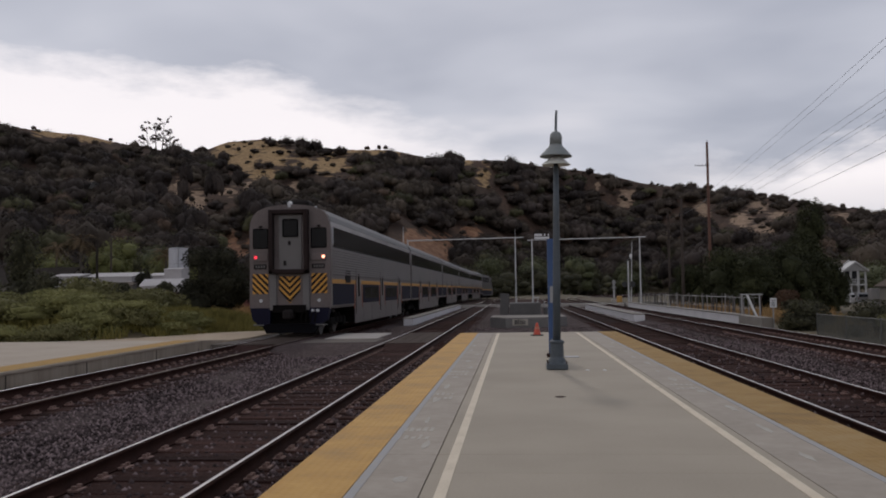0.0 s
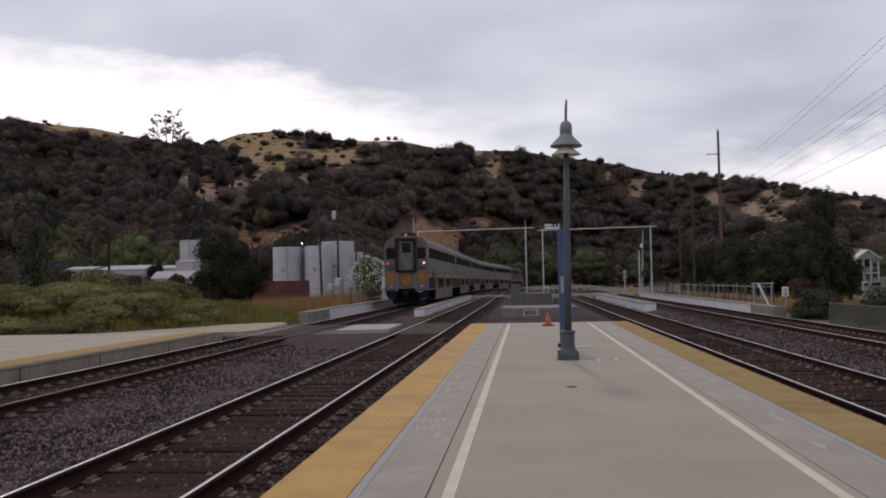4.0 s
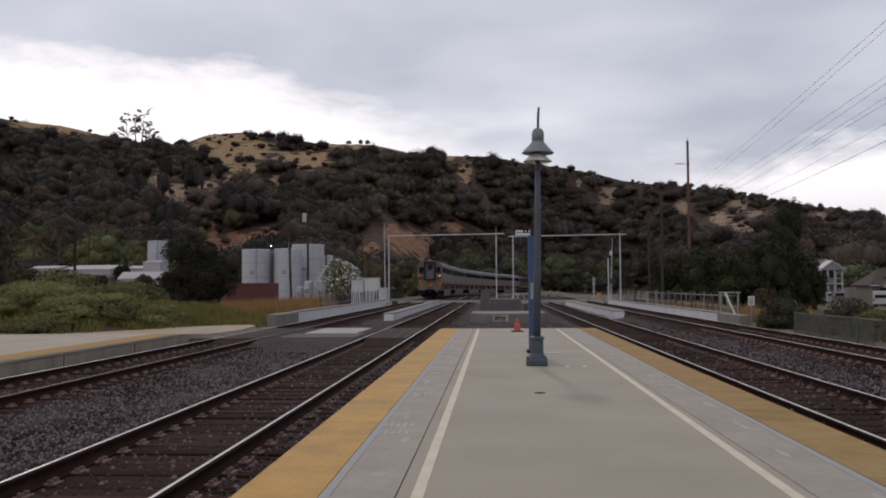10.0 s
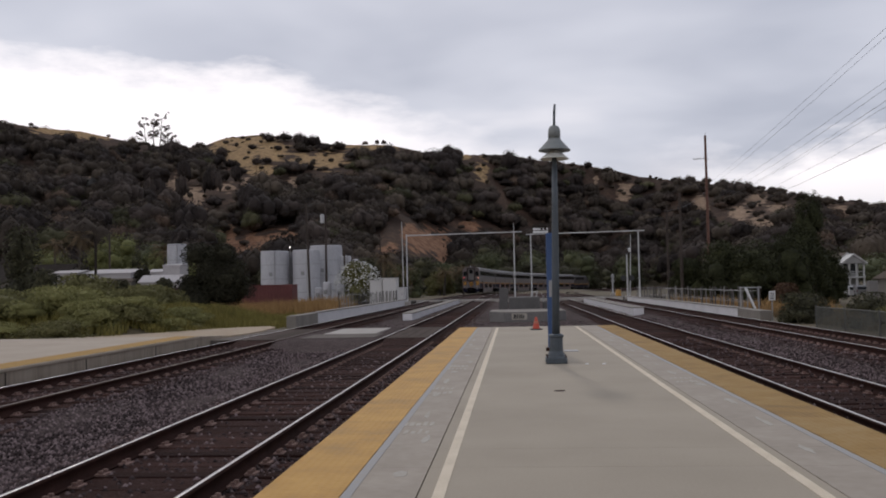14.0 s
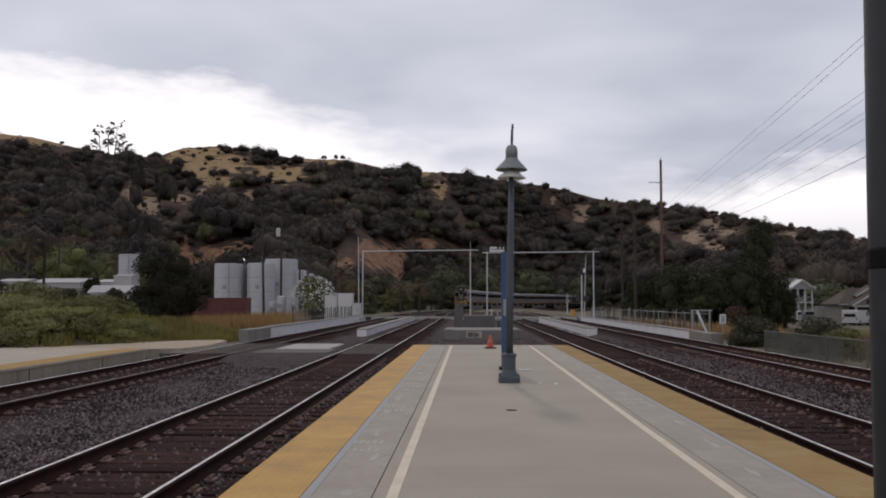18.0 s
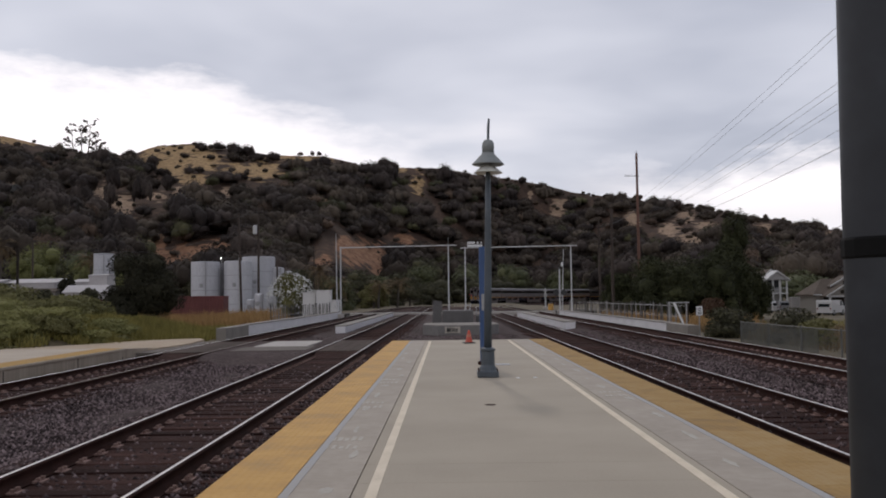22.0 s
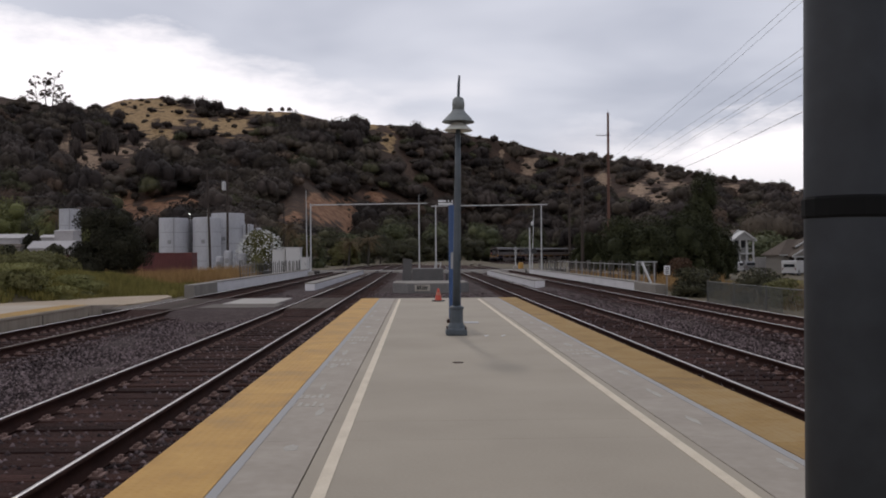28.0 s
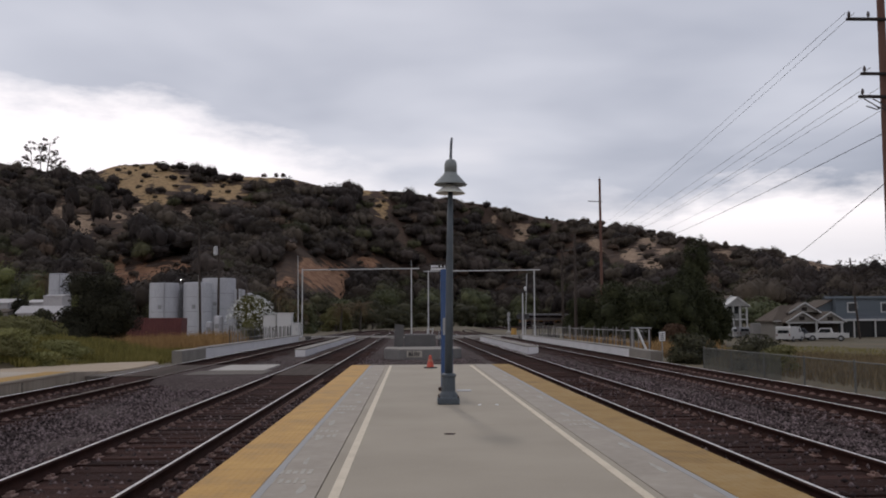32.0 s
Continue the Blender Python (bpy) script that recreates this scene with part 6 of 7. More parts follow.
def gable_house(name, label, x0, x1, y0, y1, z0, wall, ridge, axis, wallmat, roofmat, category="house", over=0.35, windows=(), group=""):
    """A walled box with a gable roof; windows: (x, z, w, h) on the side that faces the platform."""
    t = thing(name, label, category, group)
    if axis == "x":
        prof = [(y0, z0), (y1, z0), (y1, z0 + wall), ((y0 + y1) / 2, z0 + ridge - 0.1), (y0, z0 + wall)]
        part("wall", prism(bmesh.new(), prof, "x", x0, x1), wallmat, t)
        ym, sl = (y0 + y1) / 2, (ridge - wall) / ((y1 - y0) / 2)
        for ya, yb in ((y0 - over, ym), (y1 + over, ym)):
            za = z0 + wall - over * sl
            part("roof", prism(bmesh.new(), [(ya, za), (yb, z0 + ridge), (yb, z0 + ridge + 0.14), (ya, za + 0.14)], "x", x0 - over, x1 + over), roofmat, t)
    else:
        prof = [(x0, z0), (x1, z0), (x1, z0 + wall), ((x0 + x1) / 2, z0 + ridge - 0.1), (x0, z0 + wall)]
        part("wall", prism(bmesh.new(), prof, "y", y0, y1), wallmat, t)
        xm, sl = (x0 + x1) / 2, (ridge - wall) / ((x1 - x0) / 2)
        for xa, xb in ((x0 - over, xm), (x1 + over, xm)):
            za = z0 + wall - over * sl
            part("roof", prism(bmesh.new(), [(xa, za), (xb, z0 + ridge), (xb, z0 + ridge + 0.14), (xa, za + 0.14)], "y", y0 - over, y1 + over), roofmat, t)
            part("bargeboard", prism(bmesh.new(), [(xa, za - 0.05), (xb, z0 + ridge - 0.05), (xb, z0 + ridge + 0.16), (xa, za + 0.16)], "y", y0 - over - 0.05, y0 - over - 0.005), M["trim_white"], t)
    for x, z, w, h in windows:
        f = part("window", box(bmesh.new(), x - w / 2 - 0.1, y0 - 0.05, z0 + z - 0.1, x + w / 2 + 0.1, y0 + 0.02, z0 + z + h + 0.1, 0.01), M["trim_white"], t)
        part("pane", box(bmesh.new(), x - w / 2, y0 - 0.065, z0 + z, x + w / 2, y0 - 0.04, z0 + z + h), M["house_glass"], f)
    return t


M["trim_white"] = material("white_house_trim", shades((0.40, 0.40, 0.395), 0.08), 0.6, scale=1, fine=9, bump=0.03)
M["house_glass"] = material("dark_window_glass", shades((0.015, 0.017, 0.02), 0.2), 0.15, scale=1, fine=5, bump=0.0, spec=0.4)
M["siding_white"] = material("white_clapboard", shades((0.24, 0.235, 0.23), 0.1), 0.7, scale=0.5, fine=6, bump=0.1, stretch=(0.3, 0.3, 4))
M["siding_dim"] = material("dim_grey_clapboard", shades((0.105, 0.10, 0.09), 0.12), 0.7, scale=0.5, fine=6, bump=0.1, stretch=(0.3, 0.3, 4))
M["siding_cream"] = material("cream_clapboard", shades((0.17, 0.155, 0.135), 0.1), 0.7, scale=0.5, fine=6, bump=0.1, stretch=(0.3, 0.3, 4))
M["siding_blue"] = material("blue_grey_clapboard", shades((0.085, 0.102, 0.118), 0.1), 0.7, scale=0.5, fine=6, bump=0.1, stretch=(0.3, 0.3, 4))
M["shingle_brown"] = material("brown_roof_shingle", [(0.065, 0.051, 0.041), (0.092, 0.073, 0.059), (0.12, 0.096, 0.078)], 0.95, spec=0.2, scale=0.8, fine=9, bump=0.3)
M["shingle_blue"] = material("blue_grey_roof_shingle", [(0.065, 0.075, 0.085), (0.09, 0.102, 0.115), (0.11, 0.123, 0.136)], 0.95, spec=0.2, scale=0.8, fine=9, bump=0.3)
M["roof_dark"] = material("dark_roof_felt", [(0.018, 0.0145, 0.0125), (0.03, 0.0245, 0.0215), (0.045, 0.037, 0.032)], 0.95, spec=0.1, scale=0.8, fine=9, bump=0.3)

# low white sheds
gable_house("shed", "long low shed with a dark roof in the yard", -84, -69.4, 132, 142, -1.0, 4.4, 6.9, "x", M["siding_cream"], M["roof_dark"], "shed", 0.5, group="white sheds")
gable_house("shed", "white metal shed with a flat roof", -64.6, -60.6, 120, 126, -1.0, 5.1, 5.5, "x", M["shed_white"], M["shed_white"], "shed", 0.08, group="white sheds")
gable_house("shed", "long low white metal shed in the yard", -60.4, -53.7, 122, 129, -1.0, 5.0, 5.6, "x", M["shed_white"], M["shed_white"], "shed", 0.1, windows=((-58.5, 3.0, 0.9, 0.7), (-56.0, 3.0, 0.9, 0.7)), group="white sheds")
gable_house("shed", "low cream shed with a brown roof edge", -55.2, -50.0, 113.5, 118, -1.0, 3.7, 4.1, "x", M["siding_cream"], M["shingle_brown"], "shed", 0.1, group="white sheds")
gable_house("shed", "small white shed beside the tall tank", -52.3, -49.2, 124, 129, -1.0, 5.1, 5.5, "x", M["shed_white"], M["shed_white"], "shed", 0.1, group="white sheds")
gable_house("shed", "low white shed with a wide eave", -48.2, -43.0, 112, 115.5, -1.0, 3.6, 4.4, "x", M["shed_white"], M["shed_white"], "shed", 0.2, group="white sheds")
gable_house("shed", "white block shed below the tall tank", -47.1, -44.7, 117, 120, -1.0, 5.75, 5.95, "x", M["shed_white"], M["shed_white"], "shed", 0.05, group="white sheds")
for x0, x1, y, z0, z1 in ((-63.9, -62.6, 119.96, -0.9, 1.6), (-59.6, -57.6, 121.95, -0.9, 2.2), (-56.4, -55.0, 121.95, -0.9, 1.9), (-46.4, -45.4, 111.95, -0.9, 1.4)):
    single("shed_door", box(bmesh.new(), x0, y - 0.05, z0, x1, y + 0.03, z1, 0.01), M["roof_dark"], "dark doorway panel on the white shed", "door", "shed doors")
qh = thing("tank_trailer", "white horizontal tank with a dark end", "tank")
part("shell", rod(bmesh.new(), (-58.0, 108, 1.55), (-54.6, 108.6, 1.55), 1.2, None, 20), M["shed_white"], qh)
part("end_cap", rod(bmesh.new(), (-59.6, 107.8, 1.55), (-58.0, 108, 1.55), 0.9, 1.22, 20), M["tank_grey"], qh)
part("cradle", box(bmesh.new(), -57.6, 107.4, -1.2, -55, 109.0, 0.75, 0.05), M["concrete_dark"], qh)
single("yard_pole", rod(bmesh.new(), (-53.1, 110, -1.0), (-53.1, 110, 8.5), 0.2, 0.15, 8), M["roof_dark"], "dark pole standing before the sheds", "pole")


M["cabinet_white"] = material("white_enamelled_sheet", shades((0.52, 0.51, 0.50), 0.08), 0.6, scale=0.8, fine=9, bump=0.03)


def cabinet(x0, x1, y, h, label):
    z0 = -0.6
    t = thing("signal_cabinet", label, "cabinet", "signal cabinets")
    part("body", box(bmesh.new(), x0, y, z0, x1, y + 1.6, z0 + h - 0.08, 0.03), M["cabinet_white"], t)
    part("lid", box(bmesh.new(), x0 - 0.08, y - 0.08, z0 + h - 0.08, x1 + 0.08, y + 1.68, z0 + h, 0.02), M["cabinet_white"], t)
    d = part("door", box(bmesh.new(), x0 + 0.12, y - 0.03, z0 + 0.2, x1 - 0.12, y + 0.01, z0 + h - 0.2, 0.01), M["cabinet_white"], t)
    part("handle", box(bmesh.new(), x1 - 0.3, y - 0.07, z0 + 1.1, x1 - 0.24, y - 0.02, z0 + 1.35, 0.01), M["galv"], d)


cabinet(-15.45, -14.1, 95, 2.75, "plain white signal equipment cabinet")
cabinet(-13.95, -12.45, 94.5, 2.95, "white signal equipment cabinet with a double door")
cabinet(-12.1, -11.4, 92.5, 1.9, "small pale equipment box on the bridge end")
for i, (x, y) in enumerate([(-20.3, 96), (-19.0, 97), (-21.4, 97)]):
    tank(x, y, 0.45, 2.0 - 0.3 * i, "small pale drum tank behind the fence", seams=3, group="small tanks")

# houses on the slope
gable_house("house", "small grey-green house among the trees on the slope", *(at_angle(-29.4, 262)[0] + k for k in (-1.9, 2.3)), *(at_angle(-29.4, 262)[1] + k for k in (-4, 4)), at_angle(-29.4, 262)[2] + 5.0, 2.6, 4.2, "y", M["siding_dim"], M["roof_dark"], windows=((at_angle(-29.4, 262)[0] - 1, 1.5, 1.1, 1.3), (at_angle(-29.4, 262)[0] + 2, 1.5, 1.1, 1.3)), group="houses on the hill")
gable_house("house", "pale house half hidden on the slope", *(at_angle(-25.9, 400)[0] + k for k in (-1.3, 1.3)), *(at_angle(-25.9, 400)[1] + k for k in (-4, 4)), at_angle(-25.9, 400)[2] + 5.0, 2.4, 3.3, "x", M["siding_dim"], M["shingle_brown"], windows=((at_angle(-25.9, 400)[0] - 0.6, 1.0, 0.7, 1.0), (at_angle(-25.9, 400)[0] + 0.8, 1.0, 0.7, 1.0)), group="houses on the hill")


# ---- houses and vehicles on the right ----
def right_houses():
    z = -1.55
    # white two-storey house with a balcony
    h = gable_house("house", "white two-storey house with a columned balcony", 53.11, 56.69, 152, 162, z, 5.4, 6.9, "y", M["siding_white"], M["shingle_brown"], windows=((55.80, 3.6, 1.2, 1.6), (54.40, 3.6, 1.2, 1.6)), group="houses beside the line")
    part("balcony_floor", box(bmesh.new(), 53.02, 149.2, z + 2.8, 56.78, 152, z + 3.02, 0.02), M["trim_white"], h)
    part("porch_roof", prism(bmesh.new(), [(52.97, z + 5.15), (56.83, z + 5.15), (54.90, z + 6.55)], "y", 149.0, 152), M["siding_white"], h)
    part("porch_roof_edge", prism(bmesh.new(), [(54.90, z + 6.5), (56.96, z + 5.0), (56.96, z + 5.25), (54.90, z + 6.75)], "y", 148.7, 152), M["trim_white"], h)
    part("porch_roof_edge", prism(bmesh.new(), [(54.90, z + 6.5), (52.84, z + 5.0), (52.84, z + 5.25), (54.90, z + 6.75)], "y", 148.7, 152), M["trim_white"], h)
    for x in (53.20, 54.32, 55.44, 56.60):
        part("column", box(bmesh.new(), x - 0.12, 149.3, z, x + 0.12, 149.55, z + 5.15, 0.01), M["trim_white"], h)
    part("balcony_rail", box(bmesh.new(), 53.06, 149.3, z + 3.75, 56.74, 149.4, z + 3.85), M["trim_white"], h)
    # bungalow with two small gables
    b = thing("bungalow", "cream bungalow with brown roof and twin front gables", "house", "houses beside the line", at=pose(2.1, 0, 0))
    part("wall", box(bmesh.new(), 50.9, 129, z, 60.0, 135, z + 2.7), M["siding_cream"], b)
    v = [(50.4, 128.5, z + 2.55), (60.5, 128.5, z + 2.55), (60.5, 135.5, z + 2.55), (50.4, 135.5, z + 2.55), (53.0, 132, z + 5.0), (57.4, 132, z + 5.0),
         (50.4, 128.5, z + 2.72), (60.5, 128.5, z + 2.72), (60.5, 135.5, z + 2.72), (50.4, 135.5, z + 2.72)]
    me = bpy.data.meshes.new("roof")
    me.from_pydata(v, [], [(3, 2, 1, 0), (0, 1, 7, 6), (1, 2, 8, 7), (2, 3, 9, 8), (3, 0, 6, 9), (6, 7, 5, 4), (8, 9, 4, 5), (7, 8, 5), (9, 6, 4)])
    me.materials.append(M["shingle_brown"])
    part("roof", me, None, b, "hipped brown shingle roof")
    part("gutter", box(bmesh.new(), 50.35, 128.4, z + 2.56, 51.6, 128.49, z + 2.7), M["trim_white"], b)
    for x0, x1, rz, y0 in ((51.8, 56.2, 3.9, 127.0), (56.2, 60.2, 3.85, 127.2), (53.3, 57.6, 5.25, 129.4)):
        xm = (x0 + x1) / 2
        lo = rz - (x1 - x0) / 2 * 0.62
        part("gable", prism(bmesh.new(), [(x0, z + lo), (x1, z + lo), (xm, z + rz)], "y", y0, 131.5), M["siding_cream"], b)
        for s, xe in ((-1, x0), (1, x1)):
            part("gable_roof", prism(bmesh.new(), [(xe + s * 0.3, z + lo - 0.19), (xm, z + rz), (xm, z + rz + 0.16), (xe + s * 0.3, z + lo - 0.03)], "y", y0 - 0.3, 131.5), M["shingle_brown"], b)
            part("bargeboard", prism(bmesh.new(), [(xe + s * 0.3, z + lo - 0.22), (xm, z + rz - 0.04), (xm, z + rz + 0.18), (xe + s * 0.3, z + lo)], "y", y0 - 0.36, y0 - 0.305), M["trim_white"], b)
        part("vent", box(bmesh.new(), xm - 0.4, y0 - 0.03, z + rz - 1.15, xm + 0.4, y0 + 0.02, z + rz - 0.6), M["roof_dark"], b)
    part("porch_beam", box(bmesh.new(), 51.9, 127.1, z + 2.3, 60.2, 127.35, z + 2.6), M["trim_white"], b)
    for x in (52.2, 56.2, 59.9):
        part("porch_post", box(bmesh.new(), x - 0.12, 127.1, z, x + 0.12, 127.35, z + 2.3), M["trim_white"], b)
    part("porch_back", box(bmesh.new(), 52.0, 128.7, z, 60.1, 128.98, z + 2.4), M["roof_dark"], b)
    # blue house
    n = gable_house("house", "blue-grey two-storey house with a long porch", 68.5, 82, 143, 149, z, 4.4, 6.5, "x", M["siding_blue"], M["shingle_blue"], over=0.2, windows=(), group="houses beside the line")
    part("upper_wall", box(bmesh.new(), 68.3, 142.0, z + 3.2, 82, 143, z + 6.1, 0.02), M["siding_blue"], n)
    part("upper_roof", box(bmesh.new(), 68.1, 141.7, z + 6.1, 82.2, 145, z + 6.35, 0.02), M["shingle_blue"], n)
    part("porch_roof", prism(bmesh.new(), [(139.0, z + 2.75), (142.0, z + 3.2), (142.0, z + 3.35), (139.0, z + 2.9)], "x", 66.0, 80), M["shingle_blue"], n)
    part("porch_fascia", box(bmesh.new(), 66.0, 138.9, z + 2.6, 80, 139.0, z + 2.9), M["trim_white"], n)
    for x in (66.4, 69.8, 73.2, 76.6):
        part("porch_post", box(bmesh.new(), x - 0.1, 139.1, z, x + 0.1, 139.3, z + 2.65), M["trim_white"], n)
    part("porch_back", box(bmesh.new(), 66.2, 142.6, z, 80, 142.9, z + 2.7), M["house_glass"], n)
    for x in (71.0, 76.5):
        f = part("window", box(bmesh.new(), x - 0.85, 141.93, z + 3.9, x + 0.85, 142.0, z + 5.6, 0.01), M["trim_white"], n)
        part("pane", box(bmesh.new(), x - 0.65, 141.9, z + 4.1, x + 0.65, 141.94, z + 5.4), M["house_glass"], f)
    # side wing with sloping roof
    part("wing", prism(bmesh.new(), [(64.0, z), (68.4, z), (68.4, z + 5.9), (64.0, z + 3.8)], "y", 143.5, 150), M["siding_blue"], n)
    part("wing_roof", prism(bmesh.new(), [(63.6, z + 3.62), (68.5, z + 5.96), (68.5, z + 6.12), (63.6, z + 3.78)], "y", 143.2, 150), M["shingle_brown"], n)


right_houses()

M["car_white"] = material("white_car_paint", shades((0.42, 0.415, 0.41), 0.04), 0.3, scale=0.5, fine=6, bump=0.0, local=True)
M["car_grey"] = material("silver_car_paint", shades((0.22, 0.22, 0.225), 0.05), 0.3, metal=0.3, scale=0.5, fine=6, bump=0.0, local=True)
M["car_dark"] = material("dark_car_paint", shades((0.03, 0.032, 0.038), 0.1), 0.3, scale=0.5, fine=6, bump=0.0, local=True)
M["tyre"] = material("tyre_rubber", shades((0.02, 0.02, 0.02), 0.2), 0.85, scale=4, fine=30, bump=0.1, local=True)


def vehicle(name, label, x, y, turn, body, glass, length, width, wheels, mat, wheel_r=0.36):
    """body, glass: side outlines (along, up); the front points along +x before the turn."""
    t = thing(name, label, "car", "parked vehicles", at=pose(x, y, -1.55, 0, 0, turn))
    bm = prism(bmesh.new(), body, "y", -width / 2, width / 2)
    part("body", bm, M[mat], t)
    for g in glass:
        part("side_window", prism(bmesh.new(), g, "y", -width / 2 - 0.012, width / 2 + 0.012), M["house_glass"], t)
    for u in wheels:
        for s in (-1, 1):
            w = part("tyre", rod(bmesh.new(), (u, s * (width / 2 - 0.2), wheel_r), (u, s * (width / 2 + 0.01), wheel_r), wheel_r, None, 18), M["tyre"], t)
            part("rim", rod(bmesh.new(), (u, s * (width / 2 - 0.05), wheel_r), (u, s * (width / 2 + 0.02), wheel_r), wheel_r * 0.55, None, 12), M["galv"], w)
    part("rear_window", box(bmesh.new(), -length / 2 - 0.02, -width * 0.36, 1.1, -length / 2 + 0.35, width * 0.36, 1.5), M["house_glass"], t)
    for s in (-1, 1):
        part("tail_light", box(bmesh.new(), -length / 2 - 0.02, s * width * 0.42 - 0.08, 0.75, -length / 2 + 0.06, s * width * 0.42 + 0.08, 1.0), M["oxide"], t)
        part("headlight", box(bmesh.new(), length / 2 - 0.06, s * width * 0.38 - 0.12, 0.65, length / 2 + 0.02, s * width * 0.38 + 0.12, 0.8), M["sign_white"], t)
    return t


van_body = [(-2.5, 0.35), (2.5, 0.35), (2.55, 0.8), (2.45, 1.1), (1.75, 1.25), (1.15, 1.95), (-2.4, 2.0), (-2.5, 1.8)]
vehicle("van", "white panel van parked before the bungalow", 50.0, 117, 48, van_body, [[(0.55, 1.25), (1.6, 1.25), (1.05, 1.82), (0.55, 1.82)]], 5.0, 1.95, (-1.6, 1.65), "car_white")
truck_body = [(-2.7, 0.45), (2.65, 0.45), (2.7, 0.95), (1.3, 1.08), (0.75, 1.72), (-0.55, 1.74), (-0.75, 1.08), (-2.7, 1.05)]
vehicle("pickup_truck", "white pickup truck parked before the houses", 55.9, 119, 152, truck_body, [[(-0.5, 1.12), (1.05, 1.12), (0.65, 1.62), (-0.45, 1.62)]], 5.4, 1.9, (-1.75, 1.75), "car_white", 0.38)
suv_body = [(-2.35, 0.4), (2.3, 0.4), (2.35, 0.95), (1.25, 1.1), (0.6, 1.72), (-2.1, 1.76), (-2.35, 1.2)]
vehicle("suv", "white sport utility car parked under the trees", 46.6, 134, 140, suv_body, [[(-0.7, 1.14), (0.95, 1.14), (0.5, 1.62), (-0.7, 1.62)], [(-2.0, 1.14), (-0.8, 1.14), (-0.8, 1.62), (-1.9, 1.62)]], 4.7, 1.85, (-1.4, 1.45), "car_white")
vehicle("suv", "dark car parked beside the white van", 52.6, 121, 20, suv_body, [[(-0.7, 1.14), (0.95, 1.14), (0.5, 1.62), (-0.7, 1.62)]], 4.7, 1.85, (-1.4, 1.45), "car_dark")
vehicle("suv", "silver car parked beside the house", 51.0, 139, 100, suv_body, [[(-0.7, 1.14), (0.95, 1.14), (0.5, 1.62), (-0.7, 1.62)]], 4.7, 1.85, (-1.4, 1.45), "car_grey")


# ---- train ----
M["train_body"] = material("train_silver_grey", [(0.1935, 0.1742, 0.1698), (0.2385, 0.2156, 0.2103), (0.2835, 0.2570, 0.2508)], 0.34, metal=0.55, scale=0.6, fine=9, bump=0.03, local=True, mottle=0.3)
M["train_roof"] = material("train_roof_grey", [(0.0597, 0.0554, 0.0533), (0.0826, 0.0763, 0.0732), (0.1033, 0.0954, 0.0918)], 0.5, metal=0.6, scale=0.4, fine=6, bump=0.03, local=True, mottle=0.3)
M["train_end"] = material("train_end_grey_paint", [(0.0938, 0.0764, 0.0732), (0.1235, 0.1014, 0.0973), (0.1510, 0.1244, 0.1203)], 0.55, spec=0.25, scale=0.9, fine=12, bump=0.04, local=True, mottle=0.35)
M["train_blue"] = material("train_dark_blue", shades((0.007, 0.007, 0.019), 0.2), 0.65, spec=0.12, scale=0.7, fine=8, bump=0.02, local=True)
M["train_yellow"] = material("train_yellow_stripe", shades((0.50, 0.235, 0.028), 0.12), 0.5, scale=0.8, fine=9, bump=0.02, local=True)
M["train_orange"] = material("train_orange_edge", shades((0.34, 0.085, 0.03), 0.15), 0.5, scale=0.8, fine=9, bump=0.02, local=True)
M["train_dark"] = material("underframe_black", shades((0.006, 0.0050, 0.0046), 0.3), 0.9, spec=0.08, scale=2, fine=15, bump=0.2, local=True)
M["rubber"] = material("dark_rubber", shades((0.017, 0.014, 0.0135), 0.3), 0.85, spec=0.15, scale=3, fine=30, bump=0.15, local=True)
M["train_glass"] = material("dark_tinted_glass", shades((0.004, 0.004, 0.005), 0.2), 0.22, spec=0.12, scale=1, fine=5, bump=0.0, local=True)
M["door_grey"] = material("pale_door_grey", shades((0.112, 0.104, 0.102), 0.1), 0.5, scale=1.5, fine=20, bump=0.05, local=True)
M["steel"] = material("worn_steel", shades((0.16, 0.155, 0.15), 0.25), 0.5, metal=0.7, scale=3, fine=30, bump=0.1, local=True)
M["red_lamp"] = glow("red_marker_light", (1.0, 0.04, 0.07), 1.4)
M["amber_lamp"] = glow("amber_marker_light", (1.0, 0.35, 0.22), 5.0)
M["lens"] = material("lamp_glass", shades((0.42, 0.43, 0.45), 0.1), 0.35, scale=4, fine=30, bump=0.0, local=True)

REAR = [(0, 32.2), (3, 54.3), (6, 78.5), (9, 104.5), (13, 148), (17, 197), (19, 222), (21, 245), (23, 266), (25, 285.5), (28, 314), (31, 345), (32, 355)]
CARS = []
CAR_OUTLINE = [(-1.5, 1.04), (1.5, 1.04), (1.55, 1.12), (1.55, 4.02), (1.52, 4.28), (1.43, 4.52), (1.23, 4.73), (0.88, 4.86), (0.45, 4.93), (0, 4.95),
               (-0.45, 4.93), (-0.88, 4.86), (-1.23, 4.73), (-1.43, 4.52), (-1.52, 4.28), (-1.55, 4.02), (-1.55, 1.12)]


def rear_at(t):
    """How far along its track the train's rear has come; smooth through the table."""
    ts = [a for a, _ in REAR]
    i = max(k for k in range(len(ts) - 1) if ts[k] <= t or k == 0)

    def slope(k):
        a, b = max(k - 1, 0), min(k + 1, len(REAR) - 1)
        return (REAR[b][1] - REAR[a][1]) / (REAR[b][0] - REAR[a][0])

    h = ts[i + 1] - ts[i]
    u = (t - ts[i]) / h
    p0, p1 = REAR[i][1], REAR[i + 1][1]
    m0, m1 = slope(i) * h, slope(i + 1) * h
    return (2 * u ** 3 - 3 * u * u + 1) * p0 + (u ** 3 - 2 * u * u + u) * m0 + (-2 * u ** 3 + 3 * u * u) * p1 + (u ** 3 - u * u) * m1


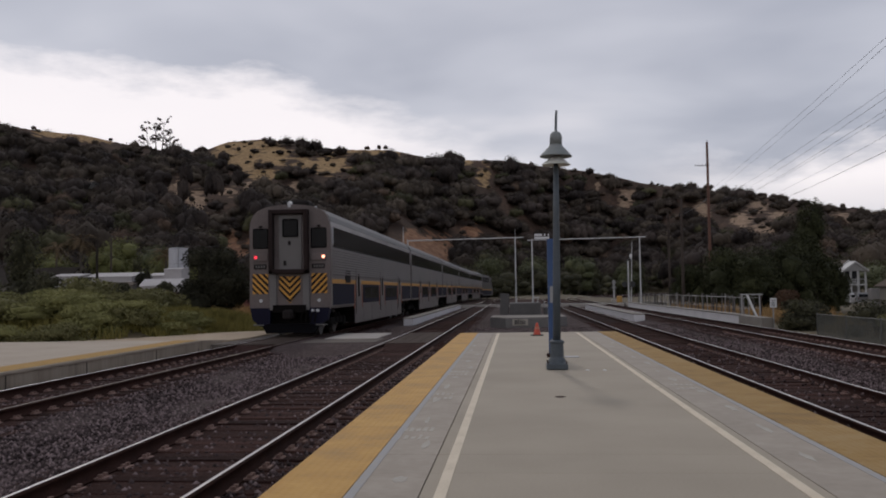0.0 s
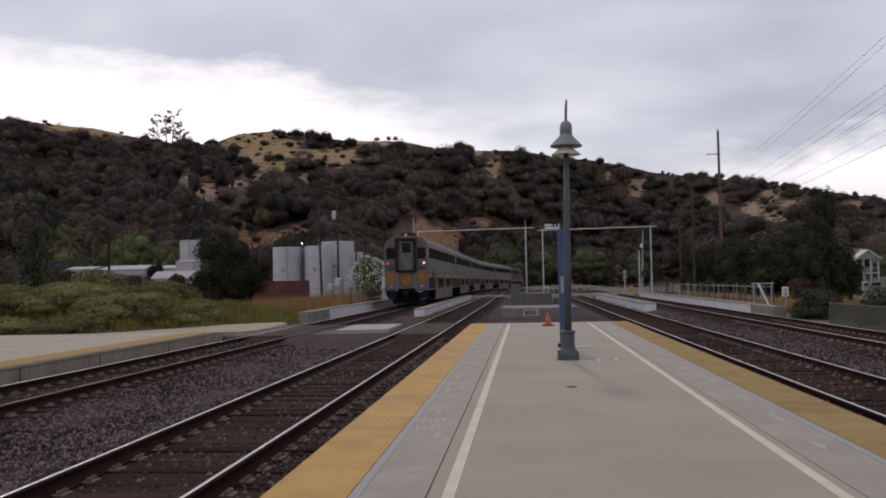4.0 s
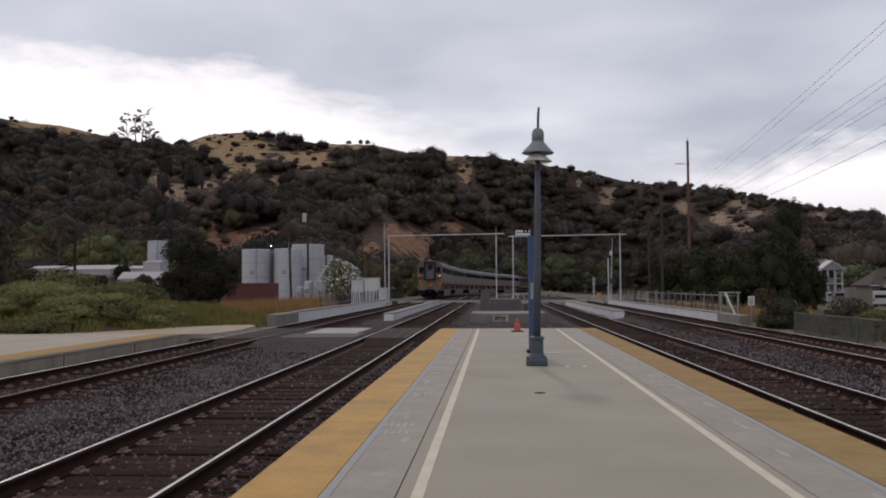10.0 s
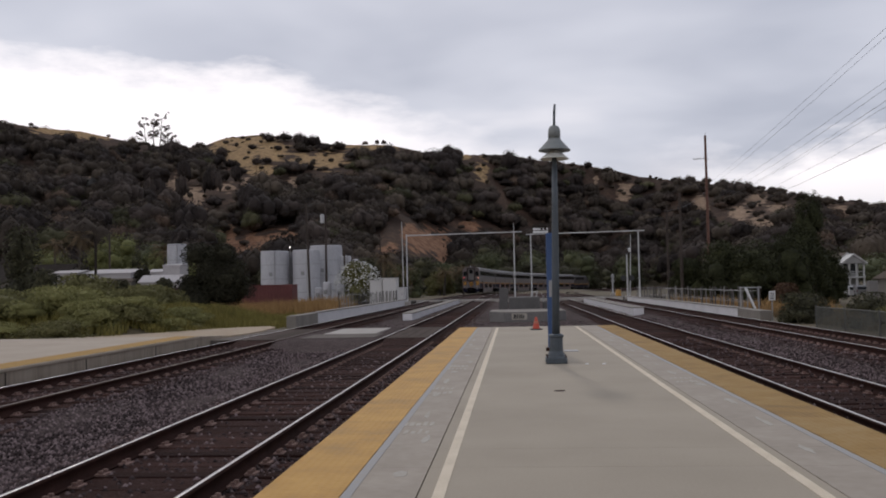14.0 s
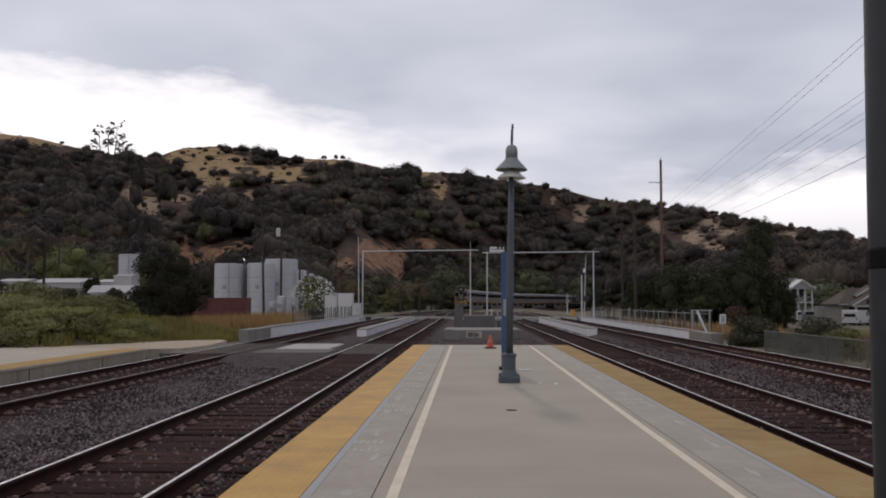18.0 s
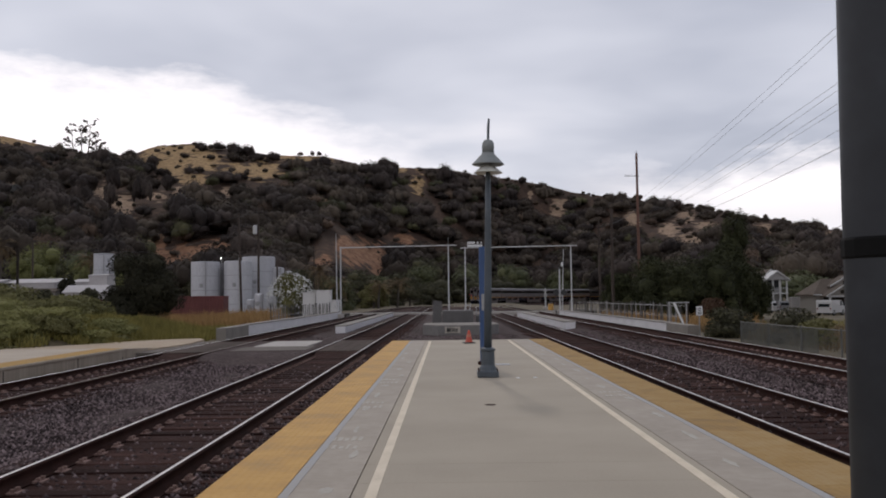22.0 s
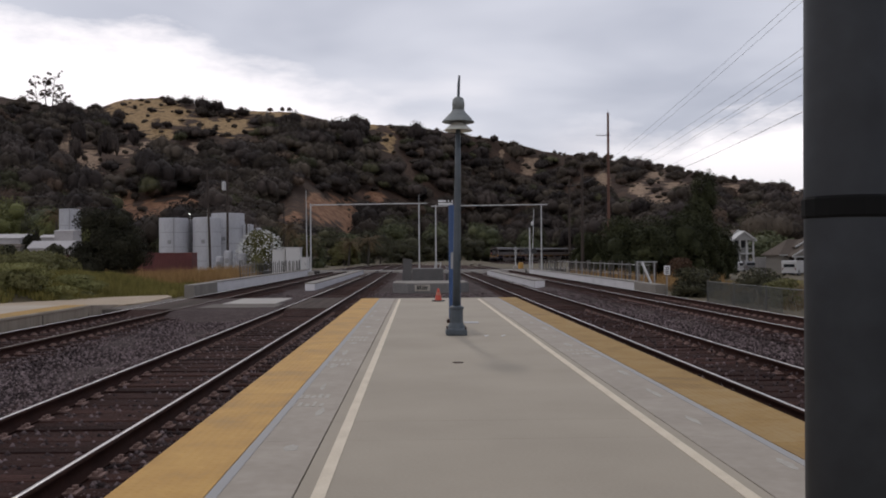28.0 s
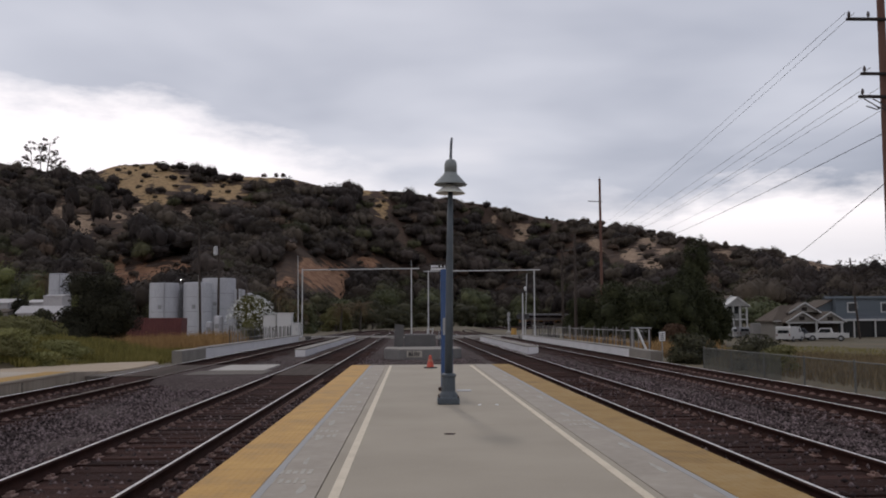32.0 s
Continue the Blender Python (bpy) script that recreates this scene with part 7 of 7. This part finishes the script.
def clip_poly(poly, a, b, c):
    """Keep the part of a polygon with a*x + b*y <= c."""
    out = []
    for p, q in zip(poly, poly[1:] + poly[:1]):
        dp, dq = a * p[0] + b * p[1] - c, a * q[0] + b * q[1] - c
        if dp <= 0:
            out.append(p)
        if dp * dq < 0:
            k = dp / (dp - dq)
            out.append((p[0] + (q[0] - p[0]) * k, p[1] + (q[1] - p[1]) * k))
    return out


def stripes(parent, outline, lean, y, step=0.165):
    """Yellow diagonal bars over a black board; outline of (x, z) pairs, convex."""
    board = part("hazard_board", prism(bmesh.new(), outline, "y", y, y - 0.012), M["rubber"], parent, "black board with yellow diagonal stripes")
    k = math.sqrt(0.5)
    d = [k * (lean * x + z) for x, z in outline]
    v = math.floor(min(d) / step) * step
    while v < max(d):
        poly = clip_poly(list(outline), -lean * k, -k, -v)
        poly = clip_poly(poly, lean * k, k, v + step * 0.48) if len(poly) > 2 else []
        if len(poly) > 2:
            part("stripe", prism(bmesh.new(), poly, "y", y - 0.012, y - 0.017), M["train_yellow"], board)
        v += step


def wheel_truck(car, y):
    t = part("truck", box(bmesh.new(), -1.1, -0.35, 0.45, 1.1, 0.35, 0.75, 0.03), M["train_dark"], car)
    for x in (-1.12, 1.12):
        bm = bmesh.new()
        box(bm, x - 0.09, -1.75, 0.42, x + 0.09, 1.75, 0.66, 0.03)
        for yy in (-1.3, 1.3):
            box(bm, x - 0.13, yy - 0.22, 0.28, x + 0.13, yy + 0.22, 0.68, 0.04)
        rod(bm, (x, -0.35, 0.4), (x, -0.35, 0.85), 0.13)
        rod(bm, (x, 0.35, 0.4), (x, 0.35, 0.85), 0.13)
        part("side_frame", bm, M["train_dark"], t)
    for yy in (-1.3, 1.3):
        for x in (-0.75, 0.75):
            w = bmesh.new()
            rod(w, (x - 0.065, yy, 0.46), (x + 0.065, yy, 0.46), 0.46, 0.46, 20)
            s = 1 if x > 0 else -1
            rod(w, (x - 0.085 * s, yy, 0.46), (x - 0.06 * s, yy, 0.46), 0.49, 0.49, 20)
            part("wheel", w, M["steel"], t)
    t.location = (0, y, 0)
    return t


def side_details(car, s, cab):
    """One long side; s = 1 right, -1 left."""
    X = 1.55 * s

    def panel(name, y0, y1, z0, z1, mat, proud=0.006, label="", bevel=0.0):
        return part(name, box(bmesh.new(), X - 0.02 * s, y0, z0, X + proud * s, y1, z1, bevel), mat, car, label)

    panel("upper_window_band", 0.55, 25.3, 3.40, 4.10, M["train_glass"], 0.008, "continuous dark tinted window band")
    panel("upper_window_sill", 0.4, 25.5, 3.34, 3.39, M["rubber"], 0.02)
    sheet = [(X - 0.02 * s, 2.28)]
    for i in range(10):
        z = 2.30 + i * 0.1
        sheet += [(X + 0.004 * s, z), (X + 0.03 * s, z + 0.02), (X + 0.03 * s, z + 0.06), (X + 0.004 * s, z + 0.08)]
    sheet.append((X - 0.02 * s, 3.31))
    part("fluted_panel", prism(bmesh.new(), sheet, "y", 0.25, 25.6), M["train_body"], car, "fluted silver side sheet")
    panel("stripe", 0.25, 25.65, 1.98, 2.14, M["train_yellow"], 0.008, "yellow stripe")
    # blue panels between the doors, windows in them
    for y0, y1 in ((0.35, 4.9), (7.0, 11.9), (14.0, 18.9), (21.0, 25.5)):
        b = panel("blue_panel", y0, y1, 1.16, 1.975, M["train_blue"], 0.007, "dark blue side panel")
    for y0, y1 in ((7.5, 9.4), (9.6, 11.5), (14.4, 16.3), (16.5, 18.4)):
        panel("window", y0, y1, 1.34, 1.86, M["train_glass"], 0.016)
    for yd in (5.95, 12.95, 19.95):
        d = panel("door", yd - 0.62, yd + 0.62, 0.72, 2.62, M["train_body"], 0.012, "sliding door with a tall window")
        part("door_window", box(bmesh.new(), X, yd - 0.16, 1.45, X + 0.022 * s, yd + 0.16, 2.4, 0.0), M["train_glass"], d)
        part("door_seam", box(bmesh.new(), X, yd - 0.7, 0.7, X + 0.02 * s, yd - 0.63, 2.66), M["rubber"], d)
        for k in (-1, 1):
            a = yd + k * 0.78
            bm = prism(bmesh.new(), [(a - 0.07, 1.98), (a + 0.07, 1.98), (a + 0.07 + k * 0.22, 0.95), (a - 0.07 + k * 0.22, 0.95)], "x", X - 0.01 * s, X + 0.010 * s)
            part("door_edge", bm, M["train_orange"], car, "slanted orange edge")
    if cab:
        # white reflection at the end of the window band, painted as a pale strip
        panel("window_glint", 0.34, 0.50, 3.46, 4.06, M["lens"], 0.02)
        panel("side_grille", 2.9, 4.0, 2.02, 2.5, M["rubber"], 0.02)
    panel("skirt", 5.1, 20.8, 0.32, 1.10, M["train_body"], 0.0)
    for i in range(6):
        panel("skirt_seam", 7.2 + i * 2.35, 7.22 + i * 2.35, 0.34, 1.08, M["rubber"], 0.004)


def make_car(cab):
    c = thing("train_car", "silver double-deck cab car with hazard stripes" if cab else "silver double-deck passenger car with blue and yellow band", "train car", "cars of the departing train")
    part("body", prism(bmesh.new(), CAR_OUTLINE, "y", 0.16 if cab else 0.3, 25.7), M["train_body"], c)
    roof = [(u * 1.004, v + 0.012) for u, v in CAR_OUTLINE if v > 4.05]
    part("roof", prism(bmesh.new(), roof, "y", 0.2, 25.68), M["train_roof"], c, "light grey roof")
    for y in (8.0, 17.0):
        part("roof_unit", box(bmesh.new(), -0.55, y - 1.2, 4.86, 0.55, y + 1.2, 5.0, 0.05), M["steel"], c)
    for s in (-1, 1):
        side_details(c, s, cab)
    wheel_truck(c, 2.95)
    wheel_truck(c, 22.75)
    box_bm = box(bmesh.new(), -1.2, 5.2, 0.4, 1.2, 20.6, 0.75)
    part("underframe", box_bm, M["train_dark"], c)
    part("lower_floor", box(bmesh.new(), -1.5, 5.12, 0.36, 1.5, 20.78, 1.05), M["train_dark"], c)
    for yy in (1.2, 24.4):
        part("end_sill", box(bmesh.new(), -0.9, yy - 0.7, 0.55, 0.9, yy + 0.7, 1.05, 0.03), M["train_dark"], c)
    part("coupler", box(bmesh.new(), -0.18, -0.42 if cab else -0.1, 0.68, 0.18, 0.6, 1.02, 0.06), M["rubber"], c)
    y = 0.16
    if not cab:
        part("gangway", box(bmesh.new(), -0.55, 0.02, 2.2, 0.55, 0.3, 4.5, 0.05), M["rubber"], c)
        part("front_gangway", box(bmesh.new(), -0.55, 25.7, 2.2, 0.55, 25.98, 4.5, 0.05), M["rubber"], c)
        return c
    # the cab end
    face = part("end_wall", prism(bmesh.new(), [(u * 0.985, v) for u, v in CAR_OUTLINE if v > 1.2] + [(-1.525, 1.08), (1.525, 1.08)], "y", 0.17, 0.06), M["train_end"], c)
    for x0, x1 in ((-1.40, -0.80), (0.80, 1.40)):
        part("cab_window", box(bmesh.new(), x0, 0.03, 3.30, x1, 0.09, 4.06, 0.04), M["train_glass"], c)
        part("wiper_box", box(bmesh.new(), (x0 + x1) / 2 - 0.06, 0.01, 4.08, (x0 + x1) / 2 + 0.06, 0.07, 4.16, 0.01), M["rubber"], c)
        h = part("marker_housing", box(bmesh.new(), x0 + 0.02, 0.0, 2.84, x1 - 0.02, 0.08, 3.12, 0.02), M["train_end"], c)
        lx = (x0 + 0.12) if x0 < 0 else (x1 - 0.12)
        part("marker_light", rod(bmesh.new(), (lx, 0.02, 2.98), (lx, -0.03, 2.98), 0.06, 0.045, 12), M["red_lamp"] if x0 < 0 else M["amber_lamp"], h, "glowing marker light")
        nb = part("number_board", box(bmesh.new(), x0 + 0.04, 0.03, 2.54, x1 - 0.08, 0.075, 2.72, 0.01), M["rubber"], c)
        for i in range(4):
            part("digit_bar", box(bmesh.new(), x0 + 0.11 + i * 0.1, 0.02, 2.58, x0 + 0.165 + i * 0.1, 0.032, 2.68), M["door_grey"], nb)
        hl = part("headlight", rod(bmesh.new(), ((x0 + x1) / 2, 0.08, 1.36), ((x0 + x1) / 2, 0.02, 1.36), 0.065, 0.06, 14), M["lens"], c)
    stripes(c, [(-1.41, 1.62), (-0.82, 1.62), (-0.82, 2.36), (-1.41, 2.36)], 1, 0.058)
    stripes(c, [(0.82, 1.62), (1.41, 1.62), (1.41, 2.36), (0.82, 2.36)], -1, 0.058)
    stripes(c, [(-0.40, 1.72), (0.0, 1.26), (0.0, 2.26), (-0.40, 2.26)], 1, 0.052)
    stripes(c, [(0.0, 1.26), (0.40, 1.72), (0.40, 2.26), (0.0, 2.26)], -1, 0.052)
    # diaphragm round the end door
    g = bmesh.new()
    for x0, x1, z0, z1 in ((-0.74, -0.58, 2.36, 4.74), (0.58, 0.74, 2.36, 4.74), (-0.58, 0.58, 4.58, 4.74), (-0.74, 0.74, 2.36, 2.52)):
        box(g, x0, -0.22, z0, x1, 0.1, z1, 0.02)
    part("diaphragm", g, M["diaphragm"], c, "dull brownish rubber gangway frame")
    d = part("end_door", box(bmesh.new(), -0.40, 0.02, 2.5, 0.46, 0.08, 4.56, 0.01), M["door_grey"], c)
    part("door_window", box(bmesh.new(), -0.26, 0.005, 3.72, 0.34, 0.03, 4.40, 0.05), M["train_glass"], d)
    part("latch", box(bmesh.new(), -0.05, -0.01, 3.42, 0.05, 0.02, 3.58, 0.01), M["rubber"], d)
    part("handle", box(bmesh.new(), -0.22, -0.02, 2.66, -0.12, 0.02, 2.84, 0.01), M["rubber"], d)
    for x in (-0.62, 0.62):
        part("collision_post", box(bmesh.new(), x - 0.13, -0.02, 1.0, x + 0.13, 0.07, 2.36, 0.02), M["door_grey"], c)
    for k in (-1, 1):
        wing = [(k * 1.5, 1.09), (k * 0.72, 1.09), (k * 0.74, 0.52), (k * 1.12, 0.40), (k * 1.42, 0.66)]
        part("pilot_wing", prism(bmesh.new(), wing, "y", 0.0, 0.35), M["train_blue"], c, "dark blue pilot corner")
        part("step", box(bmesh.new(), k * 1.18 - 0.2, -0.03, 0.44, k * 1.18 + 0.2, 0.2, 0.48, 0.008), M["steel"], c)
    part("pilot", prism(bmesh.new(), [(-1.12, 0.5), (-0.9, 0.15), (0.9, 0.15), (1.12, 0.5)], "y", 0.05, 0.2), M["pilot"], c, "blue-black plough below the coupler")
    part("end_recess", box(bmesh.new(), -0.74, 0.26, 0.45, 0.74, 0.4, 1.09), M["train_dark"], c)
    part("end_beam", box(bmesh.new(), -0.62, -0.12, 0.9, 0.62, 0.05, 1.2, 0.02), M["train_dark"], c)
    for i, x in enumerate((0.88, 1.06)):
        part("hose_end", box(bmesh.new(), x - 0.06, -0.08, 0.93, x + 0.06, 0.0, 1.03, 0.02), M["lens"], c)
    hb = bmesh.new()
    for x in (0.5, 0.68, 0.85, 1.02):
        rod(hb, (x, -0.1, 0.95), (x - 0.05, -0.16, 0.55), 0.03)
    part("hoses", hb, M["train_dark"], c, "dark air hoses")
    part("roof_lamp", lathe(bmesh.new(), [(0.10, 4.84), (0.11, 4.95), (0.08, 5.05), (0.02, 5.08)], 12, (0, 0.15, 0)), M["lens"], c)
    hn = box(bmesh.new(), -0.42, 0.5, 4.85, 0.62, 1.4, 5.16, 0.08)
    part("horn_box", hn, M["rubber"], c)
    for x in (-0.82, 0.98):
        part("clearance_lamp", box(bmesh.new(), x - 0.04, 0.1, 4.76, x + 0.04, 0.2, 4.86, 0.01), M["lens"], c)
    return c


M["diaphragm"] = material("brownish_rubber", shades((0.022, 0.0145, 0.014), 0.25), 0.85, spec=0.15, scale=2, fine=20, bump=0.1, local=True)
M["pilot"] = material("pilot_blue_black", shades((0.0045, 0.0042, 0.0058), 0.3), 0.8, spec=0.08, scale=2, fine=15, bump=0.05, local=True)


def make_locomotive():
    c = thing("locomotive", "silver diesel locomotive with a sloped nose and blue band", "locomotive", "cars of the departing train")
    prof = [(0.2, 0.75), (17.6, 0.75), (18.0, 1.3), (17.9, 2.2), (16.9, 2.75), (16.0, 4.0), (15.3, 4.45), (14.8, 4.6), (0.6, 4.6), (0.2, 4.3)]
    bm = prism(bmesh.new(), prof, "x", -1.45, 1.45)
    es = [e for e in bm.edges if abs(e.verts[0].co.x - e.verts[1].co.x) < 1e-4 and min(v.co.z for v in e.verts) > 4.0]
    bmesh.ops.bevel(bm, geom=es, offset=0.35, segments=3, affect="EDGES")
    part("body", bm, M["train_roof"], c)
    for s in (-1, 1):
        x0, x1 = sorted((1.44 * s, 1.458 * s))
        part("blue_panel", box(bmesh.new(), x0, 0.4, 0.9, x1, 15.4, 1.7), M["train_blue"], c)
        part("stripe", box(bmesh.new(), x0, 0.4, 1.72, x1, 16.2, 1.9), M["train_yellow"], c)
        part("cab_window", box(bmesh.new(), x0, 14.6, 3.1, x1, 15.7, 3.9), M["train_glass"], c)
        for y in (2.0, 4.4, 6.8, 9.2):
            part("grille", box(bmesh.new(), x0, y, 3.2, x1, y + 1.9, 4.1), M["rubber"], c)
    part("windscreen", prism(bmesh.new(), [(16.86, 2.85), (16.93, 2.85), (16.12, 4.0), (16.05, 4.0)], "x", -1.2, 1.2), M["train_glass"], c)
    fan = bmesh.new()
    for y in (3, 5.2, 7.4):
        rod(fan, (0, y, 4.58), (0, y, 4.75), 0.75, 0.7, 16)
    part("roof_fans", fan, M["steel"], c)
    part("fuel_tank", box(bmesh.new(), -1.2, 6.4, 0.25, 1.2, 11.2, 0.8, 0.1), M["train_dark"], c)
    wheel_truck(c, 3.2)
    wheel_truck(c, 14.6)
    return c


def make_train():
    cab = make_car(True)
    CARS.append((cab, 0.0, 2.95, 22.75))
    first = make_car(False)
    CARS.append((first, 26.0, 2.95, 22.75))
    for i in range(3):
        CARS.append((copy_thing(first, pose(0, 60 + 30 * i, 0)), 52.0 + 26 * i, 2.95, 22.75))
    CARS.append((make_locomotive(), 130.2, 3.2, 14.6))


make_train()



# ---- motion ----
def motions():
    for car, back, b0, b1 in CARS:
        rows = []
        for k in range(0, 65):
            t = k * 0.5
            s = rear_at(t) + back
            xa, ya, _ = on_curve(TRACKS["b"], s + b0)
            xb, yb, _ = on_curve(TRACKS["b"], s + b1)
            h = math.atan2(xb - xa, yb - ya)
            za, zb = fall(s + b0), fall(s + b1)
            dip = math.degrees(math.atan2(zb - za, b1 - b0))
            rows.append((t, pose(xa - b0 * math.sin(h), ya - b0 * math.cos(h), RAIL_Z + za - b0 * math.radians(dip), dip, 0, -math.degrees(h))))
        walk(car, rows)


motions()
